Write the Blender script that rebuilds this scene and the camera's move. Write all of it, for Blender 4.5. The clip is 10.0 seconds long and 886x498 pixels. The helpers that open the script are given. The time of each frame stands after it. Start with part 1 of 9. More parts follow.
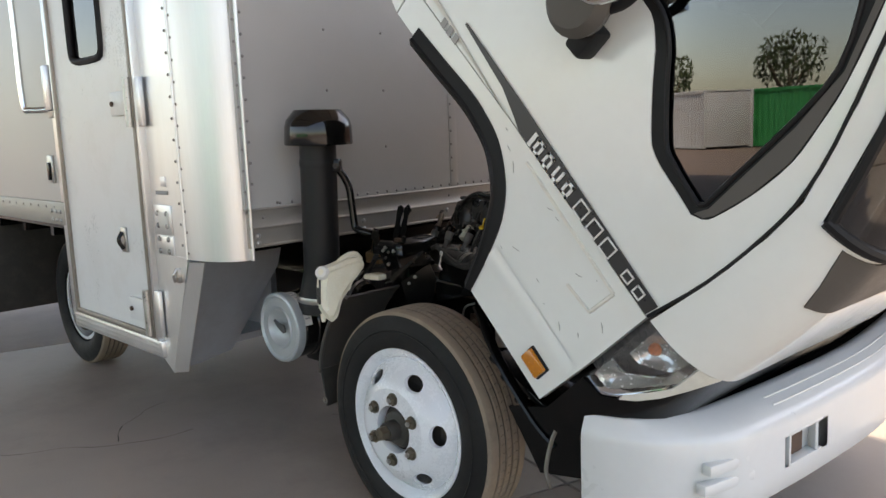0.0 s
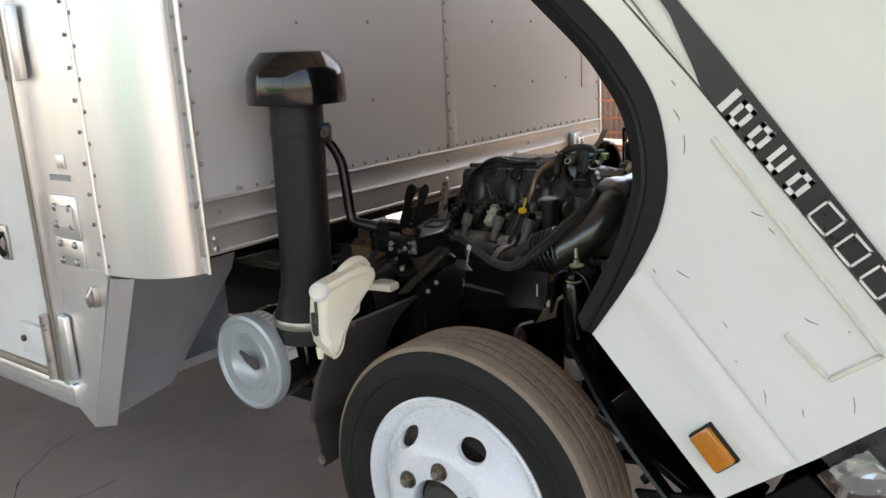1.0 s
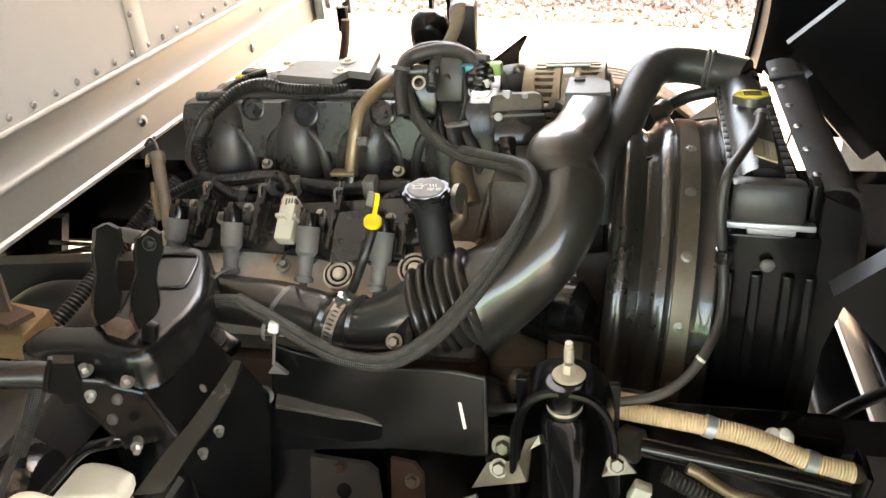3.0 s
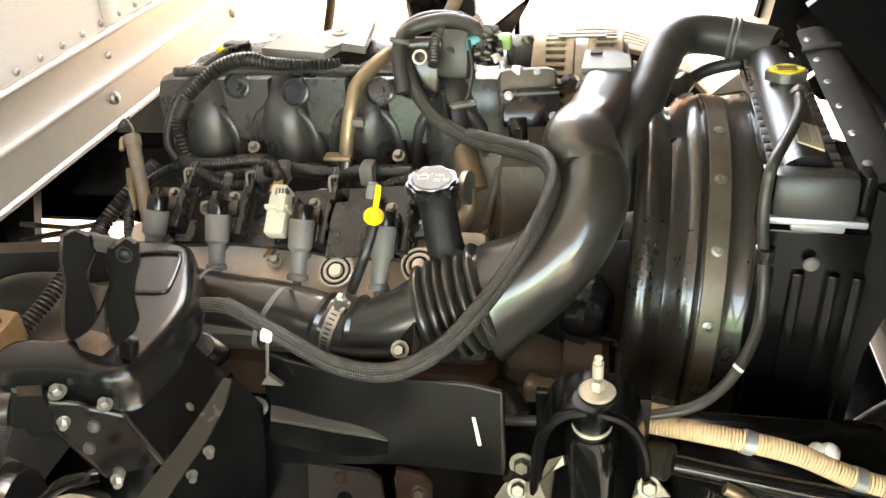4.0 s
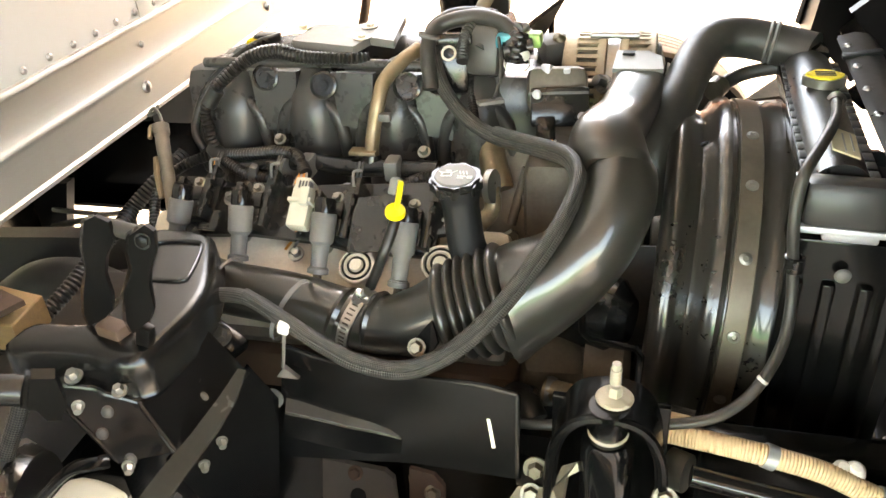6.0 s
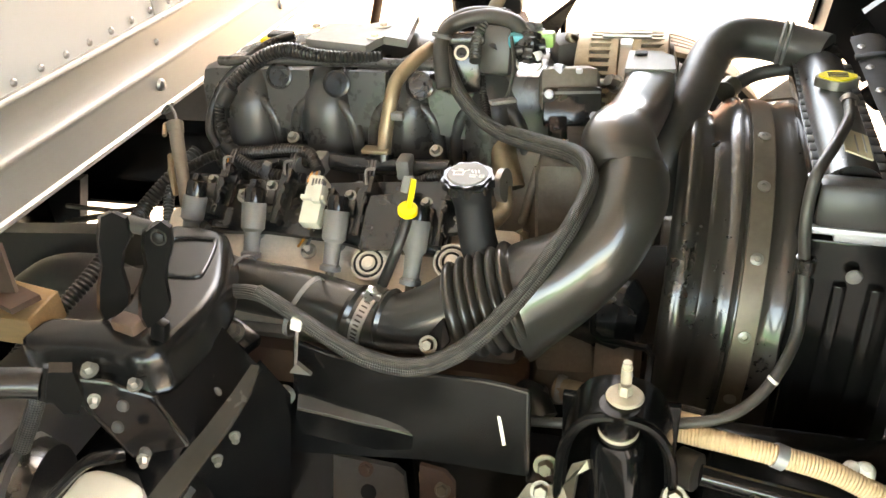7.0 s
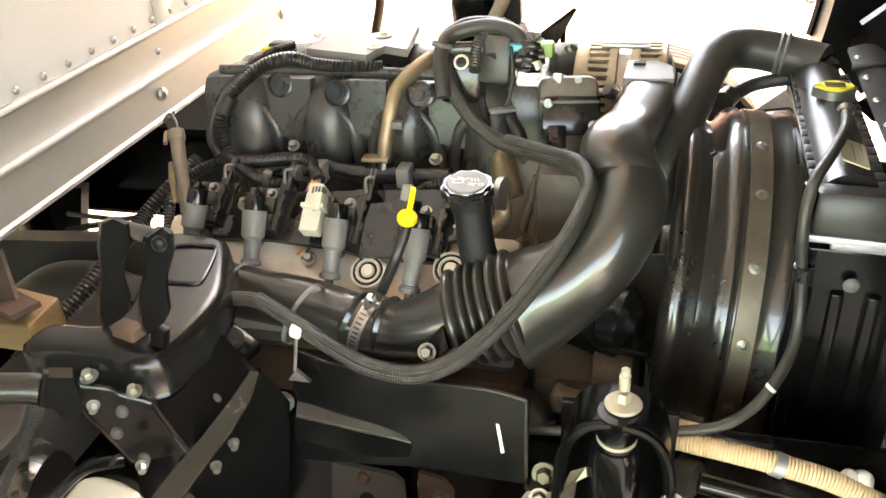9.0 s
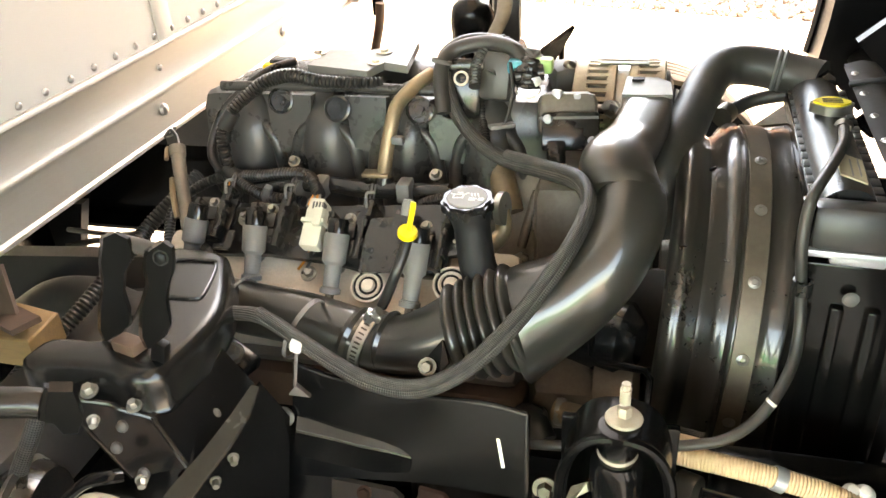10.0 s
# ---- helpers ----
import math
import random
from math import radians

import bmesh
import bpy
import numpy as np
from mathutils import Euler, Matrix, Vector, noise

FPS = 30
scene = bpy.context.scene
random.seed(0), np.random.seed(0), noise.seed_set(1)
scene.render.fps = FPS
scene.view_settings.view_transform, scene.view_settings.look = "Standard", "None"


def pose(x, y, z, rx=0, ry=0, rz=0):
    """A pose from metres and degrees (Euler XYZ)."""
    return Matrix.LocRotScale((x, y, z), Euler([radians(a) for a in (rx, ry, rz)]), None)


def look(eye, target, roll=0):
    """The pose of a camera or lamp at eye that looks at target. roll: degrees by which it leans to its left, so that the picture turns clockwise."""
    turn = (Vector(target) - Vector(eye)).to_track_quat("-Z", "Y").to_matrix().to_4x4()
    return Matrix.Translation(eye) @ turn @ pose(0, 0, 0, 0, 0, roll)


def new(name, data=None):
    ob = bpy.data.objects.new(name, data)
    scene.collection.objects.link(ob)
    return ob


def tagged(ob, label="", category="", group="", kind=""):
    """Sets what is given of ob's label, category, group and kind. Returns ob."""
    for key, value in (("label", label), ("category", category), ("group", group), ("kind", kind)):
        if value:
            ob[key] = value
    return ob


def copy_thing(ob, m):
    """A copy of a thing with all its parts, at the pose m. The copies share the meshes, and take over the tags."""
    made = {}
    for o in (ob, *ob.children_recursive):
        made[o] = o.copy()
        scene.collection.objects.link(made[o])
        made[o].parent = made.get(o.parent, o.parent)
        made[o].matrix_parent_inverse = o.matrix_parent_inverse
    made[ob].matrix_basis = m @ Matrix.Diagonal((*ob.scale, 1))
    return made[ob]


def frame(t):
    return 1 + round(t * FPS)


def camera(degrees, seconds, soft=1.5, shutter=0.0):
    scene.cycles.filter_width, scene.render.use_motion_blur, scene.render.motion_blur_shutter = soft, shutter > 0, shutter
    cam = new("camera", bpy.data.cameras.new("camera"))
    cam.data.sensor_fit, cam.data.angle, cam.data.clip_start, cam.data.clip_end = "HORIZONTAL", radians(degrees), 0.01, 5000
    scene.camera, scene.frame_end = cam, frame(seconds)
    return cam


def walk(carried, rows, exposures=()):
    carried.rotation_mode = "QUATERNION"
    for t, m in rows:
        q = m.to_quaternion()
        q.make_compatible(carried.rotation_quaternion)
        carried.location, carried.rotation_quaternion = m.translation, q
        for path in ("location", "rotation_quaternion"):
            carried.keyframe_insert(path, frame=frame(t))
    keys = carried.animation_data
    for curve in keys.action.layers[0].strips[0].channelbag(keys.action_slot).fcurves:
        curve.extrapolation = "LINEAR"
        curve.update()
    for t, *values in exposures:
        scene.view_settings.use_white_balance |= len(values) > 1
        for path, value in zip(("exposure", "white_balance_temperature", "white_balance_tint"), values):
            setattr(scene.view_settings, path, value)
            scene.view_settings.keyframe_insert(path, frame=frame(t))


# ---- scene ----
cam = camera(57.5, 10.0)
PATH = [
    (0, (2.078, -1.738, 1.431), (0.658, -0.361, 1.134), -2.3),
    (0.5, (1.588, -1.614, 1.475), (0.25, -0.175, 1.102), -2.7),
    (1, (1.147, -1.38, 1.486), (-0.054, 0.15, 1.02), -3.3),
    (1.5, (0.757, -1.109, 1.49), (-0.249, 0.52, 0.91), -4.0),
    (2, (0.464, -0.833, 1.503), (-0.295, 0.879, 0.803), -4.1),
    (2.5, (0.334, -0.514, 1.507), (-0.239, 1.203, 0.656), -4.8),
    (2.7, (0.286, -0.423, 1.511), (-0.203, 1.293, 0.607), -4.6),
    (3.8, (0.164, -0.231, 1.518), (-0.217, 1.426, 0.465), -4.8),
    (4, (0.175, -0.225, 1.512), (-0.206, 1.427, 0.451), -4.7),
    (4.5, (0.183, -0.222, 1.508), (-0.207, 1.426, 0.443), -4.3),
    (5, (0.189, -0.222, 1.509), (-0.229, 1.422, 0.448), -4.3),
    (5.5, (0.188, -0.219, 1.506), (-0.25, 1.422, 0.451), -4.2),
    (6, (0.185, -0.214, 1.503), (-0.272, 1.422, 0.447), -4.1),
    (7.5, (0.182, -0.224, 1.507), (-0.3, 1.404, 0.45), -4.1),
    (8, (0.181, -0.225, 1.504), (-0.304, 1.403, 0.448), -4.1),
    (8.5, (0.184, -0.225, 1.504), (-0.297, 1.409, 0.456), -4.0),
    (9, (0.185, -0.225, 1.505), (-0.295, 1.418, 0.47), -3.9),
    (9.5, (0.188, -0.229, 1.507), (-0.294, 1.428, 0.496), -3.9),
    (10, (0.184, -0.229, 1.504), (-0.296, 1.436, 0.505), -3.8),
]
walk(cam, [(t, look(eye, target, roll)) for t, eye, target, roll in PATH],
     [(0.0, 1.85, 8000, 14), (0.5, 2.05, 8100, 15), (1.0, 2.3, 8200, 15), (1.5, 2.45, 8400, 15), (2.0, 2.95, 8700, 12), (2.5, 3.65, 9100, 12), (4.0, 4.78, 9700, 11), (10.0, 4.78, 9700, 11)])

# ---- light ----
world = bpy.data.worlds.new("World")
scene.world = world
world.use_nodes = True
wn = world.node_tree.nodes
sky = wn.new("ShaderNodeTexSky")
sky.sky_type = "NISHITA"
sky.sun_disc = False
SUN_EL, SUN_AZ = radians(58), radians(25)     # azimuth from +y towards +x
sky.sun_elevation, sky.sun_rotation = SUN_EL, SUN_AZ
sky.dust_density = 1.5
wn["Background"].inputs["Strength"].default_value = 0.15
world.node_tree.links.new(sky.outputs[0], wn["Background"].inputs["Color"])
sun_data = bpy.data.lights.new("sun", "SUN")
sun_data.energy, sun_data.angle, sun_data.color = 2.2, radians(0.55), (1.0, 0.95, 0.87)
sun = new("sun", sun_data)
sun_from = Vector((math.sin(SUN_AZ) * math.cos(SUN_EL), math.cos(SUN_AZ) * math.cos(SUN_EL), math.sin(SUN_EL)))
sun.matrix_world = look(tuple(sun_from * 30), (0, 0, 0))

# ---- materials ----


def mat(name, base, rough=0.5, metal=0.0, vary=0.12, scale=6.0, bump=0.0, bump_scale=120.0, stain=None, stain_amount=0.0,
        stain_scale=3.0, coat=0.0, stretch=(1, 1, 1), rough_vary=0.12, spec=0.5, random_vary=0.0):
    """A plain procedural surface: colour with two scales of variation, a stain colour in patches, fine relief."""
    m = bpy.data.materials.new(name)
    m.use_nodes = True
    nt = m.node_tree
    n, l = nt.nodes, nt.links
    p = n["Principled BSDF"]
    p.inputs["Metallic"].default_value = metal
    p.inputs["Coat Weight"].default_value = coat
    p.inputs["Coat Roughness"].default_value = 0.08
    p.inputs["Specular IOR Level"].default_value = spec
    co = n.new("ShaderNodeTexCoord")
    mp = n.new("ShaderNodeMapping")
    mp.inputs["Scale"].default_value = stretch
    l.new(co.outputs["Object"], mp.inputs["Vector"])
    big = n.new("ShaderNodeTexNoise")
    big.inputs["Scale"].default_value = scale
    big.inputs["Detail"].default_value = 6
    big.inputs["Roughness"].default_value = 0.62
    l.new(mp.outputs[0], big.inputs["Vector"])
    fine = n.new("ShaderNodeTexNoise")
    fine.inputs["Scale"].default_value = bump_scale
    fine.inputs["Detail"].default_value = 4
    l.new(mp.outputs[0], fine.inputs["Vector"])
    mixv = n.new("ShaderNodeMath")
    mixv.operation = "MULTIPLY_ADD"
    mixv.inputs[1].default_value, mixv.inputs[2].default_value = 0.35, 0.0
    l.new(fine.outputs[0], mixv.inputs[0])
    add = n.new("ShaderNodeMath")
    add.operation = "MULTIPLY_ADD"
    add.inputs[1].default_value = 0.65
    l.new(big.outputs[0], add.inputs[0])
    l.new(mixv.outputs[0], add.inputs[2])
    ramp = n.new("ShaderNodeMapRange")
    ramp.inputs["From Min"].default_value, ramp.inputs["From Max"].default_value = 0.3, 0.7
    ramp.inputs["To Min"].default_value, ramp.inputs["To Max"].default_value = 1 - vary, 1 + vary
    l.new(add.outputs[0], ramp.inputs["Value"])
    col = n.new("ShaderNodeMix")
    col.data_type, col.blend_type = "RGBA", "MULTIPLY"
    col.inputs[0].default_value = 1.0
    col.inputs[6].default_value = (*base, 1)
    l.new(ramp.outputs[0], col.inputs[7])
    out = col.outputs[2]
    if random_vary:
        oi = n.new("ShaderNodeObjectInfo")
        rr = n.new("ShaderNodeMapRange")
        rr.inputs["To Min"].default_value, rr.inputs["To Max"].default_value = 1 - random_vary, 1 + random_vary
        l.new(oi.outputs["Random"], rr.inputs["Value"])
        c3 = n.new("ShaderNodeMix")
        c3.data_type, c3.blend_type = "RGBA", "MULTIPLY"
        c3.inputs[0].default_value = 1.0
        l.new(out, c3.inputs[6])
        l.new(rr.outputs[0], c3.inputs[7])
        out = c3.outputs[2]
    if stain:
        st = n.new("ShaderNodeTexNoise")
        st.inputs["Scale"].default_value, st.inputs["Detail"].default_value = stain_scale, 8
        st.inputs["Roughness"].default_value = 0.7
        l.new(mp.outputs[0], st.inputs["Vector"])
        sr = n.new("ShaderNodeMapRange")
        sr.inputs["From Min"].default_value, sr.inputs["From Max"].default_value = 0.48, 0.72
        sr.inputs["To Max"].default_value = stain_amount
        l.new(st.outputs[0], sr.inputs["Value"])
        c2 = n.new("ShaderNodeMix")
        c2.data_type = "RGBA"
        c2.inputs[7].default_value = (*stain, 1)
        l.new(sr.outputs[0], c2.inputs[0])
        l.new(out, c2.inputs[6])
        out = c2.outputs[2]
    l.new(out, p.inputs["Base Color"])
    rg = n.new("ShaderNodeMapRange")
    rg.inputs["From Min"].default_value, rg.inputs["From Max"].default_value = 0.3, 0.7
    rg.inputs["To Min"].default_value = max(0.02, rough - rough_vary)
    rg.inputs["To Max"].default_value = min(1.0, rough + rough_vary)
    l.new(add.outputs[0], rg.inputs["Value"])
    l.new(rg.outputs[0], p.inputs["Roughness"])
    if bump:
        b = n.new("ShaderNodeBump")
        b.inputs["Strength"].default_value, b.inputs["Distance"].default_value = min(1.0, bump * 5), 0.002
        l.new(fine.outputs[0], b.inputs["Height"])
        l.new(b.outputs[0], p.inputs["Normal"])
    return m


M = dict(
    cab_white=mat("cab_white", (0.715, 0.735, 0.70), 0.22, vary=0.03, scale=3, coat=0.5, bump=0.004, bump_scale=40, stain=(0.62, 0.60, 0.52), stain_amount=0.25, stain_scale=5, rough_vary=0.05),
    residue=mat("residue", (0.66, 0.65, 0.58), 0.55, vary=0.06, scale=14, stain=(0.45, 0.42, 0.35), stain_amount=0.5, stain_scale=9),
    scuff=mat("scuff", (0.28, 0.28, 0.26), 0.7),
    panel=mat("panel", (0.455, 0.45, 0.432), 0.38, 0.12, vary=0.03, scale=2, bump=0.006, bump_scale=9, rough_vary=0.05, stain=(0.45, 0.44, 0.41), stain_amount=0.25, stain_scale=2),
    door_white=mat("door_white", (0.72, 0.73, 0.72), 0.33, vary=0.03, scale=3, stain=(0.55, 0.52, 0.46), stain_amount=0.3, stain_scale=4),
    alu=mat("alu", (0.72, 0.72, 0.71), 0.36, 0.9, vary=0.06, scale=5, bump=0.01, bump_scale=180, stretch=(1, 1, 0.08), stain=(0.5, 0.49, 0.47), stain_amount=0.3),
    alu_rail=mat("alu_rail", (0.40, 0.378, 0.34), 0.5, 0.6, vary=0.06, scale=7, bump=0.012, bump_scale=220, stretch=(1, 0.06, 1), stain=(0.33, 0.305, 0.265), stain_amount=0.3, rough_vary=0.06),
    alu_grey=mat("alu_grey", (0.50, 0.52, 0.55), 0.42, 0.7, vary=0.08, scale=4, bump=0.01, stain=(0.3, 0.29, 0.28), stain_amount=0.4),
    band=mat("band", (0.16, 0.135, 0.105), 0.4, 0.6, vary=0.2, scale=20, stain=(0.07, 0.06, 0.05), stain_amount=0.5, stain_scale=9),
    cap_grey=mat("cap_grey", (0.17, 0.162, 0.148), 0.42, vary=0.1, scale=30, stain=(0.26, 0.235, 0.19), stain_amount=0.3, stain_scale=14),
    reflector=mat("reflector", (0.80, 0.80, 0.79), 0.22, 0.7, vary=0.08, scale=60, bump=0.03, bump_scale=90),
    rivet=mat("rivet", (0.30, 0.29, 0.28), 0.38, 0.85, vary=0.2, scale=40),
    satin_black=mat("satin_black", (0.0065, 0.0062, 0.0058), 0.24, vary=0.2, scale=6, bump=0.002, bump_scale=40, stain=(0.018, 0.016, 0.013), stain_amount=0.25, stain_scale=4, spec=0.42, coat=0.0, rough_vary=0.05),
    bumper_white=mat("bumper_white", (0.60, 0.61, 0.595), 0.3, vary=0.03, scale=3, coat=0.4, bump=0.004, bump_scale=40, stain=(0.55, 0.58, 0.57), stain_amount=0.25, stain_scale=5, rough_vary=0.05),
    strip_grey=mat("strip_grey", (0.026, 0.0225, 0.018), 0.24, vary=0.12, scale=10, stain=(0.040, 0.035, 0.027), stain_amount=0.3, stain_scale=7, rough_vary=0.05),
    trim_tan=mat("trim_tan", (0.30, 0.265, 0.225), 0.45, 0.4, vary=0.12, scale=12, stain=(0.15, 0.125, 0.10), stain_amount=0.5, stain_scale=7),
    lamp_dark=mat("lamp_dark", (0.085, 0.085, 0.088), 0.3, vary=0.1, scale=30),
    steel=mat("steel", (0.46, 0.45, 0.43), 0.36, 1.0, vary=0.15, scale=30, bump=0.01),
    zinc=mat("zinc", (0.29, 0.285, 0.26), 0.4, 0.85, vary=0.15, scale=50, stain=(0.18, 0.15, 0.10), stain_amount=0.5, stain_scale=30),
    cad=mat("cad", (0.17, 0.148, 0.112), 0.36, 0.7, vary=0.15, scale=30, stain=(0.12, 0.095, 0.062), stain_amount=0.5, stain_scale=20),
    rust=mat("rust", (0.10, 0.062, 0.043), 0.8, 0.2, vary=0.25, scale=25, bump=0.03, stain=(0.12, 0.07, 0.05), stain_amount=0.7, stain_scale=15),
    wheel_white=mat("wheel_white", (0.74, 0.765, 0.79), 0.28, vary=0.03, scale=8, coat=0.4, stain=(0.55, 0.53, 0.50), stain_amount=0.2, stain_scale=4),
    chassis=mat("chassis", (0.0042, 0.0041, 0.0040), 0.2, vary=0.25, scale=9, bump=0.003, bump_scale=50, stain=(0.011, 0.0098, 0.0082), stain_amount=0.3, stain_scale=6, spec=0.24, rough_vary=0.06),
    dusty_black=mat("dusty_black", (0.055, 0.051, 0.047), 0.42, vary=0.25, scale=12, bump=0.01, stain=(0.085, 0.072, 0.055), stain_amount=0.45, stain_scale=8),
    plastic=mat("plastic", (0.013, 0.0128, 0.0125), 0.18, vary=0.2, scale=14, bump=0.006, bump_scale=90, stain=(0.06, 0.052, 0.04), stain_amount=0.3, stain_scale=9),
    duct=mat("duct", (0.026, 0.0242, 0.0205), 0.3, vary=0.08, scale=5, stain=(0.026, 0.023, 0.019), stain_amount=0.2, stain_scale=3, rough_vary=0.02, coat=0.7),
    manifold=mat("manifold", (0.036, 0.035, 0.033), 0.30, vary=0.22, scale=14, bump=0.008, bump_scale=90, stain=(0.09, 0.082, 0.068), stain_amount=0.4, stain_scale=9),
    rubber=mat("rubber", (0.033, 0.031, 0.028), 0.42, vary=0.2, scale=16, bump=0.012, stain=(0.09, 0.08, 0.065), stain_amount=0.4, stain_scale=10),
    stack=mat("stack", (0.012, 0.012, 0.0125), 0.5, spec=0.3, vary=0.12, scale=8, bump=0.02, bump_scale=300),
    shroud=mat("shroud", (0.026, 0.0235, 0.020), 0.3, vary=0.15, scale=6, stain=(0.04, 0.035, 0.028), stain_amount=0.35, stain_scale=4, rough_vary=0.05, coat=0.7),
    # dusty grey of the engine shields; on the splash plate lip, sheen as colour
    dust_grey=mat("dust_grey", (0.075, 0.070, 0.062), 0.45, vary=0.15, scale=14, stain=(0.045, 0.040, 0.034), stain_amount=0.5, stain_scale=18),
    post_black=mat("post_black", (0.0042, 0.0041, 0.0040), 0.38, vary=0.2, scale=20, spec=0.16, stain=(0.012, 0.011, 0.009), stain_amount=0.3, stain_scale=14),
    gloss_black=mat("gloss_black", (0.006, 0.006, 0.006), 0.13, vary=0.2, scale=8, coat=0.2, spec=0.4, rough_vary=0.05),
    loom_black=mat("loom_black", (0.014, 0.0135, 0.013), 0.33, vary=0.2, scale=16, stain=(0.05, 0.045, 0.037), stain_amount=0.35, stain_scale=12),
    tank_black=mat("tank_black", (0.028, 0.0275, 0.027), 0.36, vary=0.15, scale=10, bump=0.006, bump_scale=140, stain=(0.06, 0.054, 0.045), stain_amount=0.3, stain_scale=8),
    plated=mat("plated", (0.50, 0.45, 0.35), 0.5, 0.35, vary=0.12, scale=40, stain=(0.3, 0.24, 0.15), stain_amount=0.4, stain_scale=30),
    boot=mat("boot", (0.13, 0.127, 0.122), 0.55, vary=0.15, scale=20, bump=0.01, stain=(0.2, 0.17, 0.13), stain_amount=0.3, stain_scale=15),
    cast=mat("cast", (0.66, 0.585, 0.49), 0.46, 0.25, vary=0.16, scale=16, bump=0.03, bump_scale=240, stain=(0.34, 0.27, 0.19), stain_amount=0.4, stain_scale=9),
    cast_dark=mat("cast_dark", (0.19, 0.165, 0.135), 0.6, 0.5, vary=0.25, scale=14, bump=0.04, bump_scale=200, stain=(0.035, 0.03, 0.025), stain_amount=0.7, stain_scale=7),
    iron=mat("iron", (0.06, 0.055, 0.049), 0.6, 0.3, vary=0.3, scale=12, bump=0.03, stain=(0.10, 0.075, 0.05), stain_amount=0.5, stain_scale=6),
    pipe_tan=mat("pipe_tan", (0.30, 0.225, 0.145), 0.42, 0.6, vary=0.15, scale=25, stain=(0.10, 0.075, 0.05), stain_amount=0.65, stain_scale=18),
    alternator=mat("alternator", (0.44, 0.36, 0.26), 0.55, 0.5, vary=0.18, scale=25, bump=0.03, stain=(0.16, 0.12, 0.08), stain_amount=0.6, stain_scale=14),
    conduit=mat("conduit", (0.66, 0.48, 0.29), 0.6, vary=0.1, scale=16, bump=0.02, stain=(0.42, 0.31, 0.18), stain_amount=0.5, stain_scale=12),
    bottle=mat("bottle", (0.78, 0.74, 0.60), 0.42, vary=0.05, scale=9, stain=(0.66, 0.56, 0.36), stain_amount=0.5, stain_scale=7),
    cap_white=mat("cap_white", (0.74, 0.72, 0.67), 0.5, vary=0.06),
    filter_grey=mat("filter_grey", (0.42, 0.46, 0.47), 0.38, 0.35, vary=0.06, scale=12, stain=(0.28, 0.29, 0.29), stain_amount=0.4, stain_scale=12),
    label_cream=mat("label_cream", (0.60, 0.53, 0.36), 0.5, vary=0.06, scale=20, stain=(0.45, 0.38, 0.24), stain_amount=0.4, stain_scale=20),
    sticker=mat("sticker", (0.66, 0.65, 0.60), 0.5, vary=0.06, scale=20, stain=(0.45, 0.42, 0.35), stain_amount=0.4, stain_scale=20),
    ink=mat("ink", (0.06, 0.06, 0.06), 0.6),
    ink_grey=mat("ink_grey", (0.30, 0.30, 0.29), 0.6),
    decal_black=mat("decal_black", (0.022, 0.022, 0.023), 0.35, vary=0.1),
    decal_white=mat("decal_white", (0.72, 0.72, 0.69), 0.35, vary=0.05),
    yellow=mat("yellow", (0.80, 0.56, 0.02), 0.4, vary=0.06, scale=30),
    cap_yellow=mat("cap_yellow", (0.78, 0.62, 0.05), 0.45, vary=0.08, scale=40),
    conn_cream=mat("conn_cream", (0.50, 0.485, 0.40), 0.45, vary=0.08, scale=40),
    teal=mat("teal", (0.03, 0.32, 0.38), 0.4),
    green=mat("green", (0.25, 0.42, 0.12), 0.4),
    red=mat("red", (0.5, 0.05, 0.03), 0.4),
    orange_wire=mat("orange_wire", (0.6, 0.25, 0.04), 0.45),
    amber=mat("amber", (0.50, 0.17, 0.01), 0.2, vary=0.12, scale=60, coat=0.5),
    bulb_orange=mat("bulb_orange", (0.75, 0.25, 0.12), 0.3),
    chrome=mat("chrome", (0.82, 0.82, 0.82), 0.12, 1.0, vary=0.05),
    lamp_grey=mat("lamp_grey", (0.78, 0.78, 0.78), 0.22, 0.85, vary=0.1, scale=60, bump=0.02, bump_scale=60),
    mirror_grey=mat("mirror_grey", (0.075, 0.068, 0.06), 0.55, vary=0.08),
    seal=mat("seal", (0.009, 0.009, 0.0095), 0.55, vary=0.12, spec=0.25),
    interior=mat("interior", (0.035, 0.036, 0.038), 0.7, vary=0.15),
    liner=mat("liner", (0.007, 0.007, 0.0075), 0.4, vary=0.2, scale=5, stain=(0.022, 0.021, 0.018), stain_amount=0.35, stain_scale=4, spec=0.25),
    concrete=mat("concrete", (0.40, 0.345, 0.295), 0.72, vary=0.10, scale=1.6, bump=0.03, bump_scale=160, stain=(0.22, 0.195, 0.17), stain_amount=0.5, stain_scale=0.9),
    joint=mat("joint", (0.05, 0.045, 0.04), 0.9),
    gravel=mat("gravel", (0.36, 0.29, 0.25), 0.85, vary=0.2, scale=18, bump=0.05, random_vary=0.0),
    dirt=mat("dirt", (0.30, 0.22, 0.17), 0.9, vary=0.15, scale=4, bump=0.06, bump_scale=60, stain=(0.2, 0.15, 0.12), stain_amount=0.6, stain_scale=2),
    fence_orange=mat("fence_orange", (0.48, 0.17, 0.075), 0.5, vary=0.12, scale=6, stain=(0.3, 0.12, 0.06), stain_amount=0.4, stain_scale=5),
    fence_sheet=mat("fence_sheet", (0.30, 0.19, 0.15), 0.45, 0.15, vary=0.12, scale=5, stain=(0.42, 0.33, 0.28), stain_amount=0.5, stain_scale=6, stretch=(0.3, 1, 1.5)),
    roof=mat("roof", (0.42, 0.41, 0.385), 0.7, vary=0.08, scale=1),
    roof_steel=mat("roof_steel", (0.25, 0.13, 0.09), 0.6, vary=0.1, scale=3),
